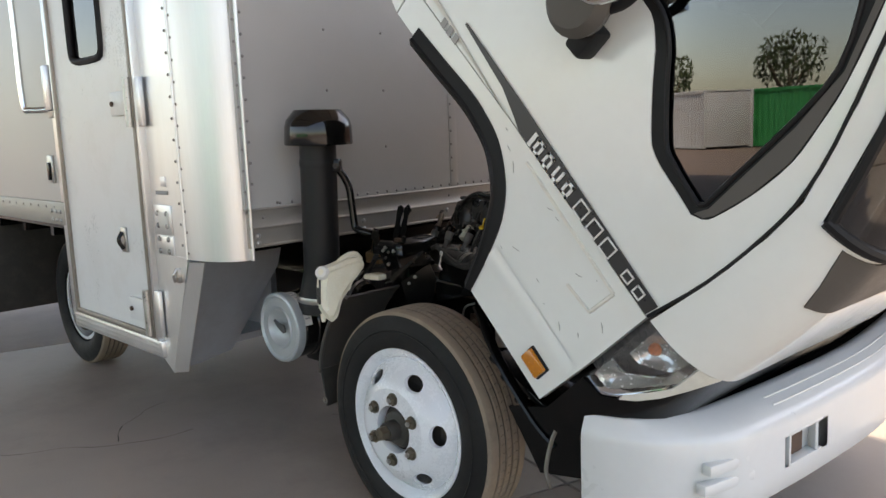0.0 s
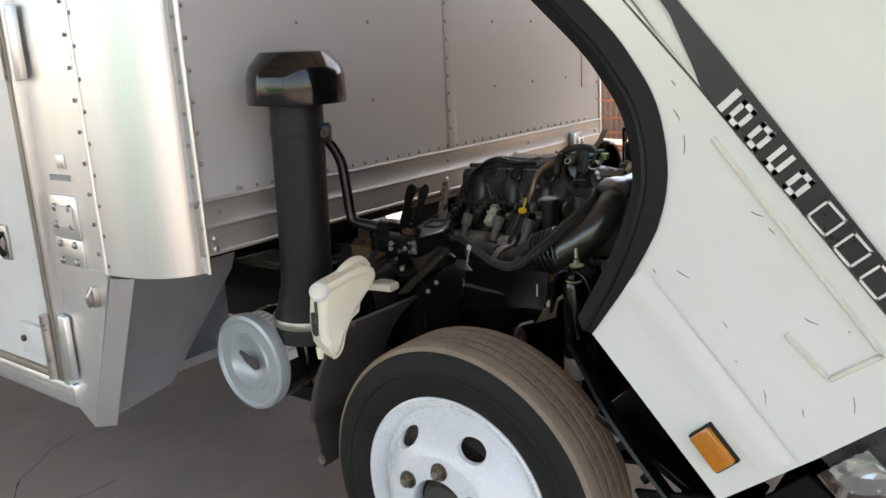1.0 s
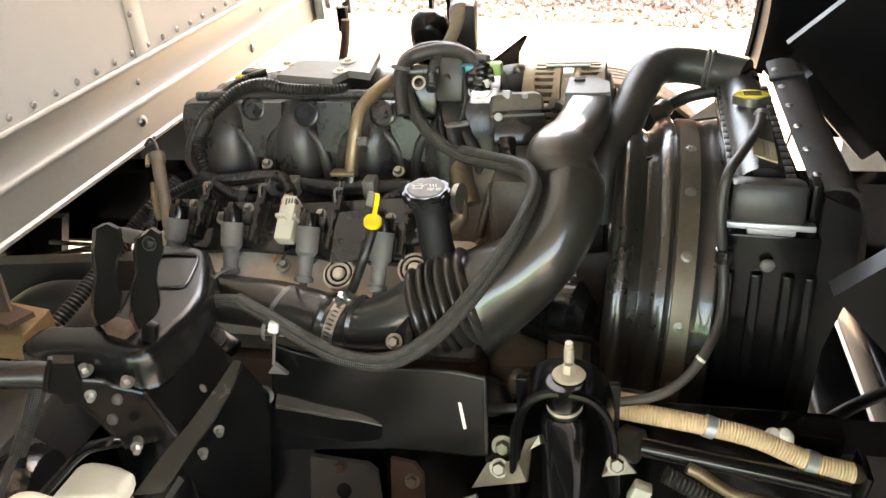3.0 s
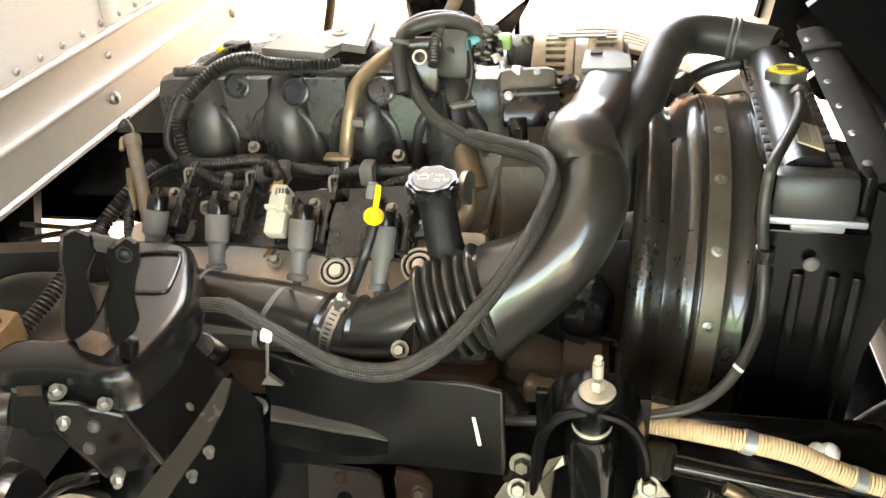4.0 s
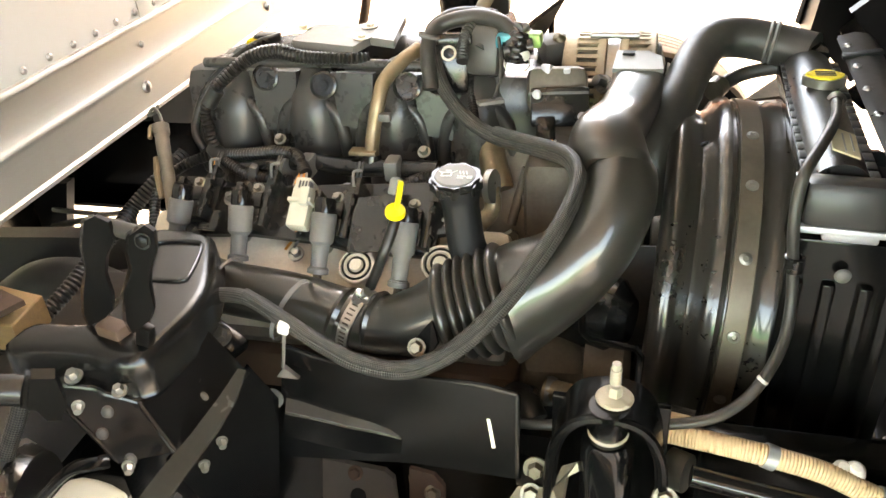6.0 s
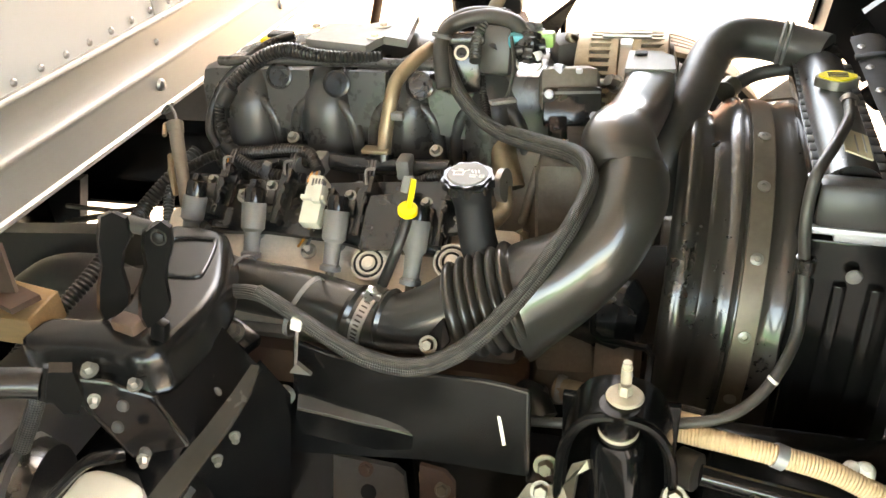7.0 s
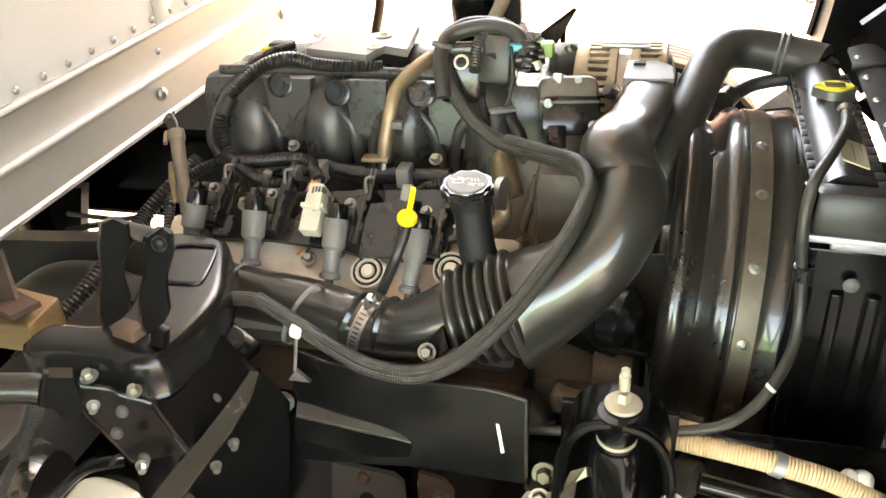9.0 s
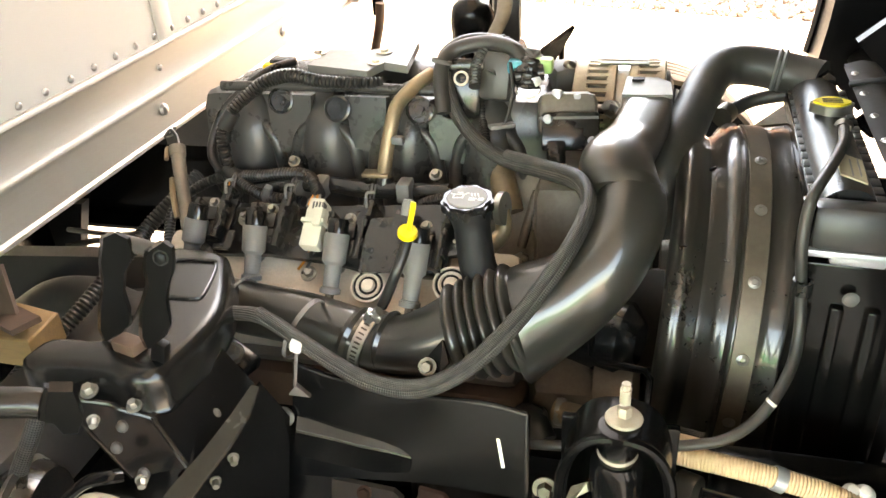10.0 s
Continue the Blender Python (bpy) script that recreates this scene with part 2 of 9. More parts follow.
    wood=mat("wood", (0.25, 0.155, 0.07), 0.75, vary=0.2, scale=10, bump=0.05, bump_scale=60, stretch=(1, 6, 6), stain=(0.16, 0.1, 0.05), stain_amount=0.5, stain_scale=8),
    cont_white=mat("cont_white", (0.62, 0.63, 0.62), 0.5, vary=0.06, scale=2, stain=(0.35, 0.27, 0.2), stain_amount=0.4, stain_scale=2),
    cont_green=mat("cont_green", (0.03, 0.30, 0.09), 0.45, vary=0.08, scale=2),
    leaf=mat("leaf", (0.06, 0.085, 0.035), 0.7, vary=0.3, scale=3),
    bark=mat("bark", (0.14, 0.10, 0.07), 0.9, vary=0.2, scale=8),
)


def glass_mat(name, tint, rough=0.0, ior=1.5):
    m = bpy.data.materials.new(name)
    m.use_nodes = True
    n, l = m.node_tree.nodes, m.node_tree.links
    n.remove(n["Principled BSDF"])
    tr, gl, mx, fr = n.new("ShaderNodeBsdfTransparent"), n.new("ShaderNodeBsdfGlossy"), n.new("ShaderNodeMixShader"), n.new("ShaderNodeFresnel")
    tr.inputs[0].default_value = (*tint, 1)
    gl.inputs["Roughness"].default_value = rough
    gl.inputs[0].default_value = (1, 1, 1, 1)
    fr.inputs[0].default_value = ior
    l.new(fr.outputs[0], mx.inputs[0])
    l.new(tr.outputs[0], mx.inputs[1])
    l.new(gl.outputs[0], mx.inputs[2])
    l.new(mx.outputs[0], n["Material Output"].inputs[0])
    return m


M["glass"] = glass_mat("glass", (0.22, 0.25, 0.27), 0.005, 1.75)
M["lens"] = glass_mat("lens", (0.95, 0.96, 0.96), 0.03, 1.5)


def braid_mat(name, base, light, count):
    """Braided sleeve: crossed strands, from the place round and along the tube."""
    m = bpy.data.materials.new(name)
    m.use_nodes = True
    n, l = m.node_tree.nodes, m.node_tree.links
    p = n["Principled BSDF"]
    p.inputs["Roughness"].default_value = 0.42
    at = n.new("ShaderNodeAttribute")
    at.attribute_name = "weave"
    sep = n.new("ShaderNodeSeparateXYZ")
    l.new(at.outputs["Vector"], sep.inputs[0])

    def calc(op, a, b):
        q = n.new("ShaderNodeMath")
        q.operation = op
        for k, w in enumerate((a, b)):
            if isinstance(w, (int, float)):
                q.inputs[k].default_value = w
            elif w is not None:
                l.new(w, q.inputs[k])
        return q.outputs[0]
    u, v = calc("MULTIPLY", sep.outputs[0], 2 * math.pi * count), calc("MULTIPLY", sep.outputs[1], 2 * math.pi * count)
    w = calc("MULTIPLY", calc("SINE", calc("ADD", u, v), None), calc("SINE", calc("SUBTRACT", u, v), None))
    no = n.new("ShaderNodeTexNoise")
    no.inputs["Scale"].default_value, no.inputs["Detail"].default_value = 90, 3
    co = n.new("ShaderNodeTexCoord")
    l.new(co.outputs["Object"], no.inputs["Vector"])
    w2 = calc("ADD", calc("MULTIPLY", w, 0.5), no.outputs[0])
    r = n.new("ShaderNodeValToRGB")
    r.color_ramp.elements[0].position, r.color_ramp.elements[0].color = 0.3, (*base, 1)
    r.color_ramp.elements[1].position, r.color_ramp.elements[1].color = 0.95, (*light, 1)
    l.new(w2, r.inputs[0])
    l.new(r.outputs[0], p.inputs["Base Color"])
    b = n.new("ShaderNodeBump")
    b.inputs["Strength"].default_value, b.inputs["Distance"].default_value = 0.6, 0.0012
    l.new(w, b.inputs["Height"])
    l.new(b.outputs[0], p.inputs["Normal"])
    return m


M["braid"] = braid_mat("braid", (0.007, 0.0066, 0.006), (0.11, 0.10, 0.085), 5)


def tyre_mat():
    """Black rubber; the tread, far from the axle, is greyed with dry dust."""
    m = mat("tyre", (0.012, 0.0118, 0.0115), 0.62, spec=0.25, vary=0.15, scale=14, bump=0.02, bump_scale=160, stain=(0.032, 0.030, 0.027), stain_amount=0.35, stain_scale=6)
    return m


M["tyre"] = tyre_mat()
M["tread"] = mat("tread", (0.27, 0.21, 0.155), 0.85, vary=0.12, scale=12, bump=0.03, bump_scale=140, stain=(0.13, 0.11, 0.09), stain_amount=0.5, stain_scale=9)

# ---- mesh tools ----
X, Y, Z = Vector((1, 0, 0)), Vector((0, 1, 0)), Vector((0, 0, 1))


def curve_points(pts, n=6):
    """A smooth line through the points (Catmull-Rom)."""
    p = [Vector(q) for q in pts]
    p = [p[0] * 2 - p[1]] + p + [p[-1] * 2 - p[-2]]
    out = []
    for i in range(1, len(p) - 2):
        for k in range(n):
            t = k / n
            out.append(0.5 * (2 * p[i] + (p[i + 1] - p[i - 1]) * t + (2 * p[i - 1] - 5 * p[i] + 4 * p[i + 1] - p[i + 2]) * t * t
                              + (3 * p[i] - p[i - 1] - 3 * p[i + 1] + p[i + 2]) * t ** 3))
    out.append(p[-2])
    return out


def spread(values, count):
    """Values given at even steps, read at count even steps."""
    if not isinstance(values, (list, tuple)):
        return [values] * count
    return list(np.interp(np.linspace(0, 1, count), np.linspace(0, 1, len(values)), values))


class Geo:
    """Collects geometry for one mesh."""

    def __init__(self):
        self.v, self.f, self.mi = [], [], []
        self.slot = 0

    def add(self, verts, faces):
        k = len(self.v)
        self.v += [tuple(q) for q in verts]
        self.f += [tuple(k + i for i in f) for f in faces]
        self.mi += [self.slot] * len(faces)
        return self

    def box(self, c, s, rot=None, bev=0.0):
        """A box with chamfered edges: centre, size, turn (a 3x3 or Euler degrees)."""
        R = Matrix.Identity(3) if rot is None else (rot if isinstance(rot, Matrix) else Euler([radians(a) for a in rot]).to_matrix())
        h = [q / 2 for q in s]
        b = min(bev, *[q * 0.45 for q in h]) if bev else 0
        c = Vector(c)
        if not b:
            vs = [c + R @ Vector((sx * h[0], sy * h[1], sz * h[2])) for sx in (-1, 1) for sy in (-1, 1) for sz in (-1, 1)]
            return self.add(vs, [(0, 1, 3, 2), (4, 6, 7, 5), (0, 4, 5, 1), (2, 3, 7, 6), (0, 2, 6, 4), (1, 5, 7, 3)])
        bm = bmesh.new()
        bmesh.ops.create_cube(bm, size=1.0)
        for q in bm.verts:
            q.co = Vector((q.co.x * s[0], q.co.y * s[1], q.co.z * s[2]))
        bmesh.ops.bevel(bm, geom=bm.edges[:], offset=b, segments=2, affect="EDGES", profile=0.5)
        bm.verts.index_update()
        self.add([c + R @ q.co for q in bm.verts], [[q.index for q in f.verts] for f in bm.faces])
        bm.free()
        return self

    def sweep(self, pts, r, seg=12, n=6, ribs=0.0, pitch=0.01, caps=True, flat=1.0, smooth=True):
        """A tube along a line; r may change along it; ribs: height of ring corrugation at the given pitch."""
        line = curve_points(pts, n) if smooth else [Vector(q) for q in pts]
        if ribs:
            length = sum((b - a).length for a, b in zip(line, line[1:]))
            want = max(8, int(length / pitch * 4))
            cum = np.r_[0, np.cumsum([(b - a).length for a, b in zip(line, line[1:])])]
            arr = np.array([tuple(q) for q in line])
            s = np.linspace(0, cum[-1], want)
            line = [Vector((np.interp(q, cum, arr[:, 0]), np.interp(q, cum, arr[:, 1]), np.interp(q, cum, arr[:, 2]))) for q in s]
        rr = spread(r, len(line))
        if ribs:
            rr = [q + ribs * (1, 0.3, -1, 0.3)[i % 4] for i, q in enumerate(rr)]
        t0 = (line[1] - line[0]).normalized()
        ref = t0.orthogonal().normalized()
        if abs(t0.z) < 0.9:
            ref = (Z - t0 * t0.z).normalized()
        vs, fs = [], []
        for i, q in enumerate(line):
            t = (line[min(i + 1, len(line) - 1)] - line[max(i - 1, 0)]).normalized()
            ref = (ref - t * ref.dot(t)).normalized()
            side = t.cross(ref)
            for k in range(seg):
                a = 2 * math.pi * k / seg
                vs.append(q + ref * (math.cos(a) * rr[i] * flat) + side * (math.sin(a) * rr[i]))
        for i in range(len(line) - 1):
            for k in range(seg):
                a, b = i * seg + k, i * seg + (k + 1) % seg
                fs.append((a, b, b + seg, a + seg))
        if caps:
            fs += [tuple(range(seg))[::-1], tuple((len(line) - 1) * seg + k for k in range(seg))]
        return self.add(vs, fs)

    def cyl(self, p, q, r0, r1=None, seg=20):
        return self.sweep([p, q], [r0, r0 if r1 is None else r1], seg=seg, smooth=False)

    def lathe(self, p, d, prof, seg=32, start=0.0, turn=360.0, closed=False):
        """Turns a profile of (radius, height) round the axis d at p."""
        p, d = Vector(p), Vector(d).normalized()
        u = (X if abs(d.x) < 0.9 else Z)
        u = (u - d * u.dot(d)).normalized()
        w = d.cross(u)
        full = turn >= 360
        cols = seg if full else seg + 1
        vs, fs = [], []
        for k in range(cols):
            a = radians(start + turn * k / seg)
            e = u * math.cos(a) + w * math.sin(a)
            vs += [p + d * h + e * r for r, h in prof]
        n = len(prof)
        m = n if closed else n - 1
        for k in range(seg):
            for i in range(m):
                a, b = k * n + i, ((k + 1) % cols) * n + i
                j = (i + 1) % n
                fs.append((a, b, b - i + j, a - i + j))
        return self.add(vs, fs)

    def prism(self, o, u, v, poly, thick):
        """A flat plate: outline in the (u, v) plane at o, thickness along u x v (centred)."""
        o, u, v = Vector(o), Vector(u).normalized(), Vector(v)
        v = (v - u * v.dot(u)).normalized()
        w = u.cross(v)
        n = len(poly)
        vs = [o + u * a + v * b - w * (thick / 2) for a, b in poly] + [o + u * a + v * b + w * (thick / 2) for a, b in poly]
        fs = [tuple(range(n))[::-1], tuple(range(n, 2 * n))] + [(i, (i + 1) % n, n + (i + 1) % n, n + i) for i in range(n)]
        return self.add(vs, fs)

    def sheet(self, pts, thick, along=None):
        """A plate through points that lie about in one plane, thickened on both sides."""
        p = [Vector(q) for q in pts]
        nrm = Vector((0, 0, 0))
        for i in range(len(p)):
            nrm += p[i].cross(p[(i + 1) % len(p)])
        nrm = Vector(along) if along else nrm.normalized()
        n = len(p)
        vs = [q - nrm * thick / 2 for q in p] + [q + nrm * thick / 2 for q in p]
        return self.add(vs, [tuple(range(n))[::-1], tuple(range(n, 2 * n))] + [(i, (i + 1) % n, n + (i + 1) % n, n + i) for i in range(n)])

    def fold(self, a, b, widths, thick):
        """Strip from line a to line b (lists of points of one length): a bent sheet, thickened downwards."""
        a, b = [Vector(q) for q in a], [Vector(q) for q in b]
        n = len(a)
        nr = []
        for i in range(n):
            t = (a[min(i + 1, n - 1)] - a[max(i - 1, 0)])
            nr.append(t.cross(b[i] - a[i]).normalized() * thick)
        vs = a + b + [q - w for q, w in zip(a, nr)] + [q - w for q, w in zip(b, nr)]
        fs = []
        for i in range(n - 1):
            fs += [(i, i + 1, n + i + 1, n + i), (2 * n + i, 3 * n + i, 3 * n + i + 1, 2 * n + i + 1),
                   (i, 2 * n + i, 2 * n + i + 1, i + 1), (n + i, n + i + 1, 3 * n + i + 1, 3 * n + i)]
        fs += [(0, n, 3 * n, 2 * n), (n - 1, 3 * n - 1, 4 * n - 1, 2 * n - 1)]
        return self.add(vs, fs)

    def plate(self, o, u, v, poly, thick, bev):
        """A flat plate with chamfered rims: outline in the (u, v) plane at o."""
        o, u, v = Vector(o), Vector(u).normalized(), Vector(v)
        v = (v - u * v.dot(u)).normalized()
        w = u.cross(v)
        bm = bmesh.new()
        f = bm.faces.new([bm.verts.new(o + u * a + v * b - w * (thick / 2)) for a, b in poly])
        r = bmesh.ops.extrude_face_region(bm, geom=[f])
        for q in r["geom"]:
            if isinstance(q, bmesh.types.BMVert):
                q.co += w * thick
        bmesh.ops.recalc_face_normals(bm, faces=bm.faces)
        bmesh.ops.bevel(bm, geom=[e for e in bm.edges if abs((e.verts[0].co - e.verts[1].co).dot(w)) < 1e-4], offset=bev, segments=2, affect="EDGES")
        bm.verts.index_update()
        self.add([q.co.copy() for q in bm.verts], [[q.index for q in f.verts] for f in bm.faces])
        bm.free()
        return self

    def pressed(self, ring, steps):
        """A pressed shell: a level outline, taken outwards by each (offset, height) step, capped above and below."""
        p = [Vector((q[0], q[1], 0)) for q in ring]
        n = len(p)
        if sum(p[i].x * p[(i + 1) % n].y - p[(i + 1) % n].x * p[i].y for i in range(n)) < 0:
            p = p[::-1]
        nr = []
        for i in range(n):
            t = (p[(i + 1) % n] - p[i - 1]).normalized()
            nr.append(Vector((t.y, -t.x, 0)))
        vs = [q + w * off + Z * z for off, z in steps for q, w in zip(p, nr)]
        fs = [tuple(range(n)), tuple((len(steps) - 1) * n + k for k in range(n))[::-1]]
        for i in range(len(steps) - 1):
            fs += [(i * n + k, i * n + (k + 1) % n, (i + 1) * n + (k + 1) % n, (i + 1) * n + k) for k in range(n)]
        return self.add(vs, fs)

    def loft(self, rows, seg=40, n=6):
        """A closed skin over sections: rows of left point, right point, depth ratio, squareness."""
        left, right = curve_points([r[0] for r in rows], n), curve_points([r[1] for r in rows], n)
        ratio, power = spread([r[2] for r in rows], len(left)), spread([r[3] for r in rows], len(left))
        mid = [(a + b) / 2 for a, b in zip(left, right)]
        vs, fs = [], []
        for i, c in enumerate(mid):
            u = (right[i] - left[i]) / 2
            t = (mid[min(i + 1, len(mid) - 1)] - mid[max(i - 1, 0)]).normalized()
            w = u.cross(t).normalized() * (u.length * ratio[i])
            for k in range(seg):
                a = 2 * math.pi * k / seg
                ca, sa = math.cos(a), math.sin(a)
                e = 2.0 / power[i]
                vs.append(c + u * math.copysign(abs(ca) ** e, ca) + w * math.copysign(abs(sa) ** e, sa))
        for i in range(len(mid) - 1):
            for k in range(seg):
                a, b = i * seg + k, i * seg + (k + 1) % seg
                fs.append((a, b, b + seg, a + seg))
        fs += [tuple(range(seg))[::-1], tuple((len(mid) - 1) * seg + k for k in range(seg))]
        return self.add(vs, fs)

    def hexbolt(self, p, d, r, h, washer=0.0):
        p, d = Vector(p), Vector(d).normalized()
        if washer:
            self.lathe(p, d, [(0, 0), (washer, 0), (washer, h * 0.22), (0, h * 0.22)], 16)
        self.sweep([p, p + d * h * 0.8, p + d * h], [r, r, r * 0.8], seg=6, smooth=False)
        return self

    def dome(self, p, d, r, h, seg=8):
        return self.lathe(p, d, [(r, 0), (r * 0.85, h * 0.6), (r * 0.45, h * 0.95), (0, h)], seg)


def thing(name, at, label, category, group="", kind=""):
    ob = new(name)
    ob.location = at
    ob.empty_display_size = 0.05
    return tagged(ob, label, category, group, kind)


def part(name, geo, material, parent=None, label="", sharp=38.0):
    """Links geometry, given in world metres, as one mesh under its thing or part."""
    me = bpy.data.meshes.new(name)
    me.from_pydata(geo.v, [], geo.f)
    mats = material if isinstance(material, (list, tuple)) else [material]
    for q in mats:
        me.materials.append(M[q])
    me.polygons.foreach_set("material_index", geo.mi)
    bm = bmesh.new()
    bm.from_mesh(me)
    bmesh.ops.recalc_face_normals(bm, faces=bm.faces)
    bm.to_mesh(me)
    bm.free()
    me.shade_smooth()
    me.set_sharp_from_angle(angle=radians(sharp))
    ob = new(name, me)
    if parent:
        ob.parent = parent
        top = parent
        off = Vector((0, 0, 0))
        while top:
            off += top.location
            top = top.parent
        ob.location = -off
    if label:
        ob["label"] = label
    return ob


def sleeve(name, pts, r, parent, label="", seg=20, n=8):
    """A braided tube that carries its own round-and-along coordinates for the weave."""
    g = Geo().sweep(pts, r, seg=seg, n=n)
    ob = part(name, g, "braid", parent, label)
    line = curve_points(pts, n)
    rr = spread(r, len(line))
    run, s = [0.0], 0.0
    for a, b in zip(line, line[1:]):
        s += (b - a).length / (2 * math.pi * rr[0])
        run.append(s)
    w = np.zeros((len(g.v), 3), dtype=np.float32)
    for i in range(len(line)):
        for k in range(seg):
            w[i * seg + k] = (2.0 * min(k, seg - k) / seg, run[i] * 2, 0)
    at = ob.data.attributes.new("weave", "FLOAT_VECTOR", "POINT")
    at.data.foreach_set("vector", w.ravel())
    return ob


def share(name, mesh, at, rot, parent):
    """An alike piece on a shared mesh."""
    ob = new(name, mesh)
    off = Vector((0, 0, 0))
    top = parent
    while top:
        off += top.location
        top = top.parent
    ob.parent = parent
    ob.location = Vector(at) - off
    ob.rotation_euler = rot
    return ob


# ---- setting ----
g = Geo()
# one sheet of ground to the horizon
g.add([(-400, -400, -0.02), (400, -400, -0.02), (400, 400, -0.02), (-400, 400, -0.02)], [(0, 1, 2, 3)])
tagged(part("ground", g, "dirt"), "bare brown dirt reaching to the horizon", "ground", kind="structure")


def slab(name, x0, x1, y0, y1, z, material, label):
    q = Geo().box(((x0 + x1) / 2, (y0 + y1) / 2, z - 0.06), (x1 - x0, y1 - y0, 0.12), bev=0.006)
    return q


# concrete floor in slabs with open joints between
floor_thing = tagged(thing("floor", (0, 0, 0), "", ""), "stained grey-brown concrete slab floor under the canopy", "floor", kind="structure")
YARD = Matrix.Translation((0, 5.85, 0)) @ Matrix.Rotation(radians(-16), 4, "Z") @ Matrix.Translation((0, -5.25, 0))


def in_yard(geo):
    """Turns geometry laid out along the fence into the truck's axes."""
    geo.v = [tuple(YARD @ Vector(v)) for v in geo.v]
    return geo


XS = [-16, -9.5, -5.8, -2.235, 1.6, 5.2, 9, 14]
YS = [-9, -3.4, 0.38, 5.25]
for i in range(len(XS) - 1):
    for j in range(len(YS) - 1):
        q = slab("slab", XS[i] + 0.006, XS[i + 1] - 0.006, YS[j] + 0.006, YS[j + 1] - 0.006, 0, "concrete", "")
        part("concrete_slab", in_yard(q), "concrete", floor_thing)
part("joint_filler", in_yard(Geo().box((-1, -0.9, -0.03), (30, 12.3, 0.02))), "joint", floor_thing)
# hairline cracks
random.seed(4)
q = Geo()
for x0, y0, ang, ln in ((-2.1, -0.9, 70, 1.1), (-1.2, 0.6, 20, 0.9), (-3.4, -0.7, -30, 1.3), (-1.7, -0.3, 160, 0.6)):
    x, y, a = x0, y0, radians(ang)
    for k in range(14):
        a += random.uniform(-0.4, 0.4)
        x1, y1 = x + math.cos(a) * ln / 14, y + math.sin(a) * ln / 14
        w = random.uniform(0.001, 0.0028)
        nx, ny = -math.sin(a) * w, math.cos(a) * w
        q.add([(x - nx, y - ny, 0.0015), (x1 - nx, y1 - ny, 0.0015), (x1 + nx, y1 + ny, 0.0015), (x + nx, y + ny, 0.0015)], [(0, 1, 2, 3)])
        x, y = x1, y1
part("crack", q, "joint", floor_thing)

# gravel bed between slab and fence: many small stones on the dirt
random.seed(11)
bm = bmesh.new()
bmesh.ops.create_icosphere(bm, subdivisions=1, radius=1.0)
bm.verts.index_update()
ico_v, ico_f = [q.co.copy() for q in bm.verts], [[q.index for q in f.verts] for f in bm.faces]
bm.free()
q = Geo()
for k in range(14000):
    x, y = random.uniform(-7.5, 5.0), random.uniform(5.27, 7.6)
    r = random.uniform(0.012, 0.034)
    R = Euler((random.uniform(0, 6), random.uniform(0, 6), random.uniform(0, 6))).to_matrix()
    s = Vector((r * random.uniform(0.8, 1.4), r, r * random.uniform(0.55, 0.9)))
    c = Vector((x, y, -0.012 + r * 0.4))
    q.add([c + R @ Vector((v.x * s.x, v.y * s.y, v.z * s.z)) for v in ico_v], ico_f)
gravel = tagged(part("gravel", in_yard(q), "gravel", sharp=30), "loose tan and pink crushed stone beside the slab", "gravel", kind="stuff")
gm = M["gravel"].node_tree
geo_n = gm.nodes.new("ShaderNodeNewGeometry")
rnd = gm.nodes.new("ShaderNodeValToRGB")
rnd.color_ramp.elements[0].color, rnd.color_ramp.elements[1].color = (0.22, 0.16, 0.13, 1), (0.52, 0.45, 0.40, 1)
gm.links.new(geo_n.outputs["Random Per Island"], rnd.inputs[0])
gm.links.new(rnd.outputs[0], gm.nodes["Principled BSDF"].inputs["Base Color"])

# steel fence beyond the gravel
fence = tagged(thing("fence", (-1, 7.9, 0), "", ""), "orange-painted pipe fence with brown ribbed metal sheet", "fence", kind="structure")
for k in range(-5, 4):
    x = -1.68 + k * 2.45
    part("post", in_yard(Geo().cyl((x, 7.25, -0.02), (x, 7.25, 2.6), 0.045, seg=16)), "fence_orange", fence)
part("bottom_pipe", in_yard(Geo().cyl((-14, 7.23, 0.09), (7, 7.23, 0.09), 0.055, seg=16)), "fence_orange", fence)
part("top_pipe", in_yard(Geo().cyl((-14, 7.25, 2.6), (7, 7.25, 2.6), 0.05, seg=16)), "fence_orange", fence)
for z in (0.30, 0.50, 0.74, 0.98, 1.24, 1.5, 1.76, 2.02, 2.3):
    part("rail", in_yard(Geo().box((-3.5, 7.29, z), (21, 0.03, 0.035), bev=0.004)), "fence_orange", fence)
q = Geo()
vs, fs = [], []
nx = 840
for i in range(nx + 1):
    x = -14 + 21 * i / nx
    d = 0.011 * (1, 0.8, -0.8, -1)[i % 4]
    vs += [(x, 7.35 + d, 0.2), (x, 7.35 + d, 2.55), (x, 7.37 + d, 0.2), (x, 7.37 + d, 2.55)]
for i in range(nx):
    a, b = 4 * i, 4 * i + 4
    fs += [(a, b, b + 1, a + 1), (a + 2, a + 3, b + 3, b + 2)]
q.add(vs, fs)
part("ribbed_sheet", in_yard(q), "fence_sheet", fence, "dusty brown ribbed metal sheet", sharp=20)

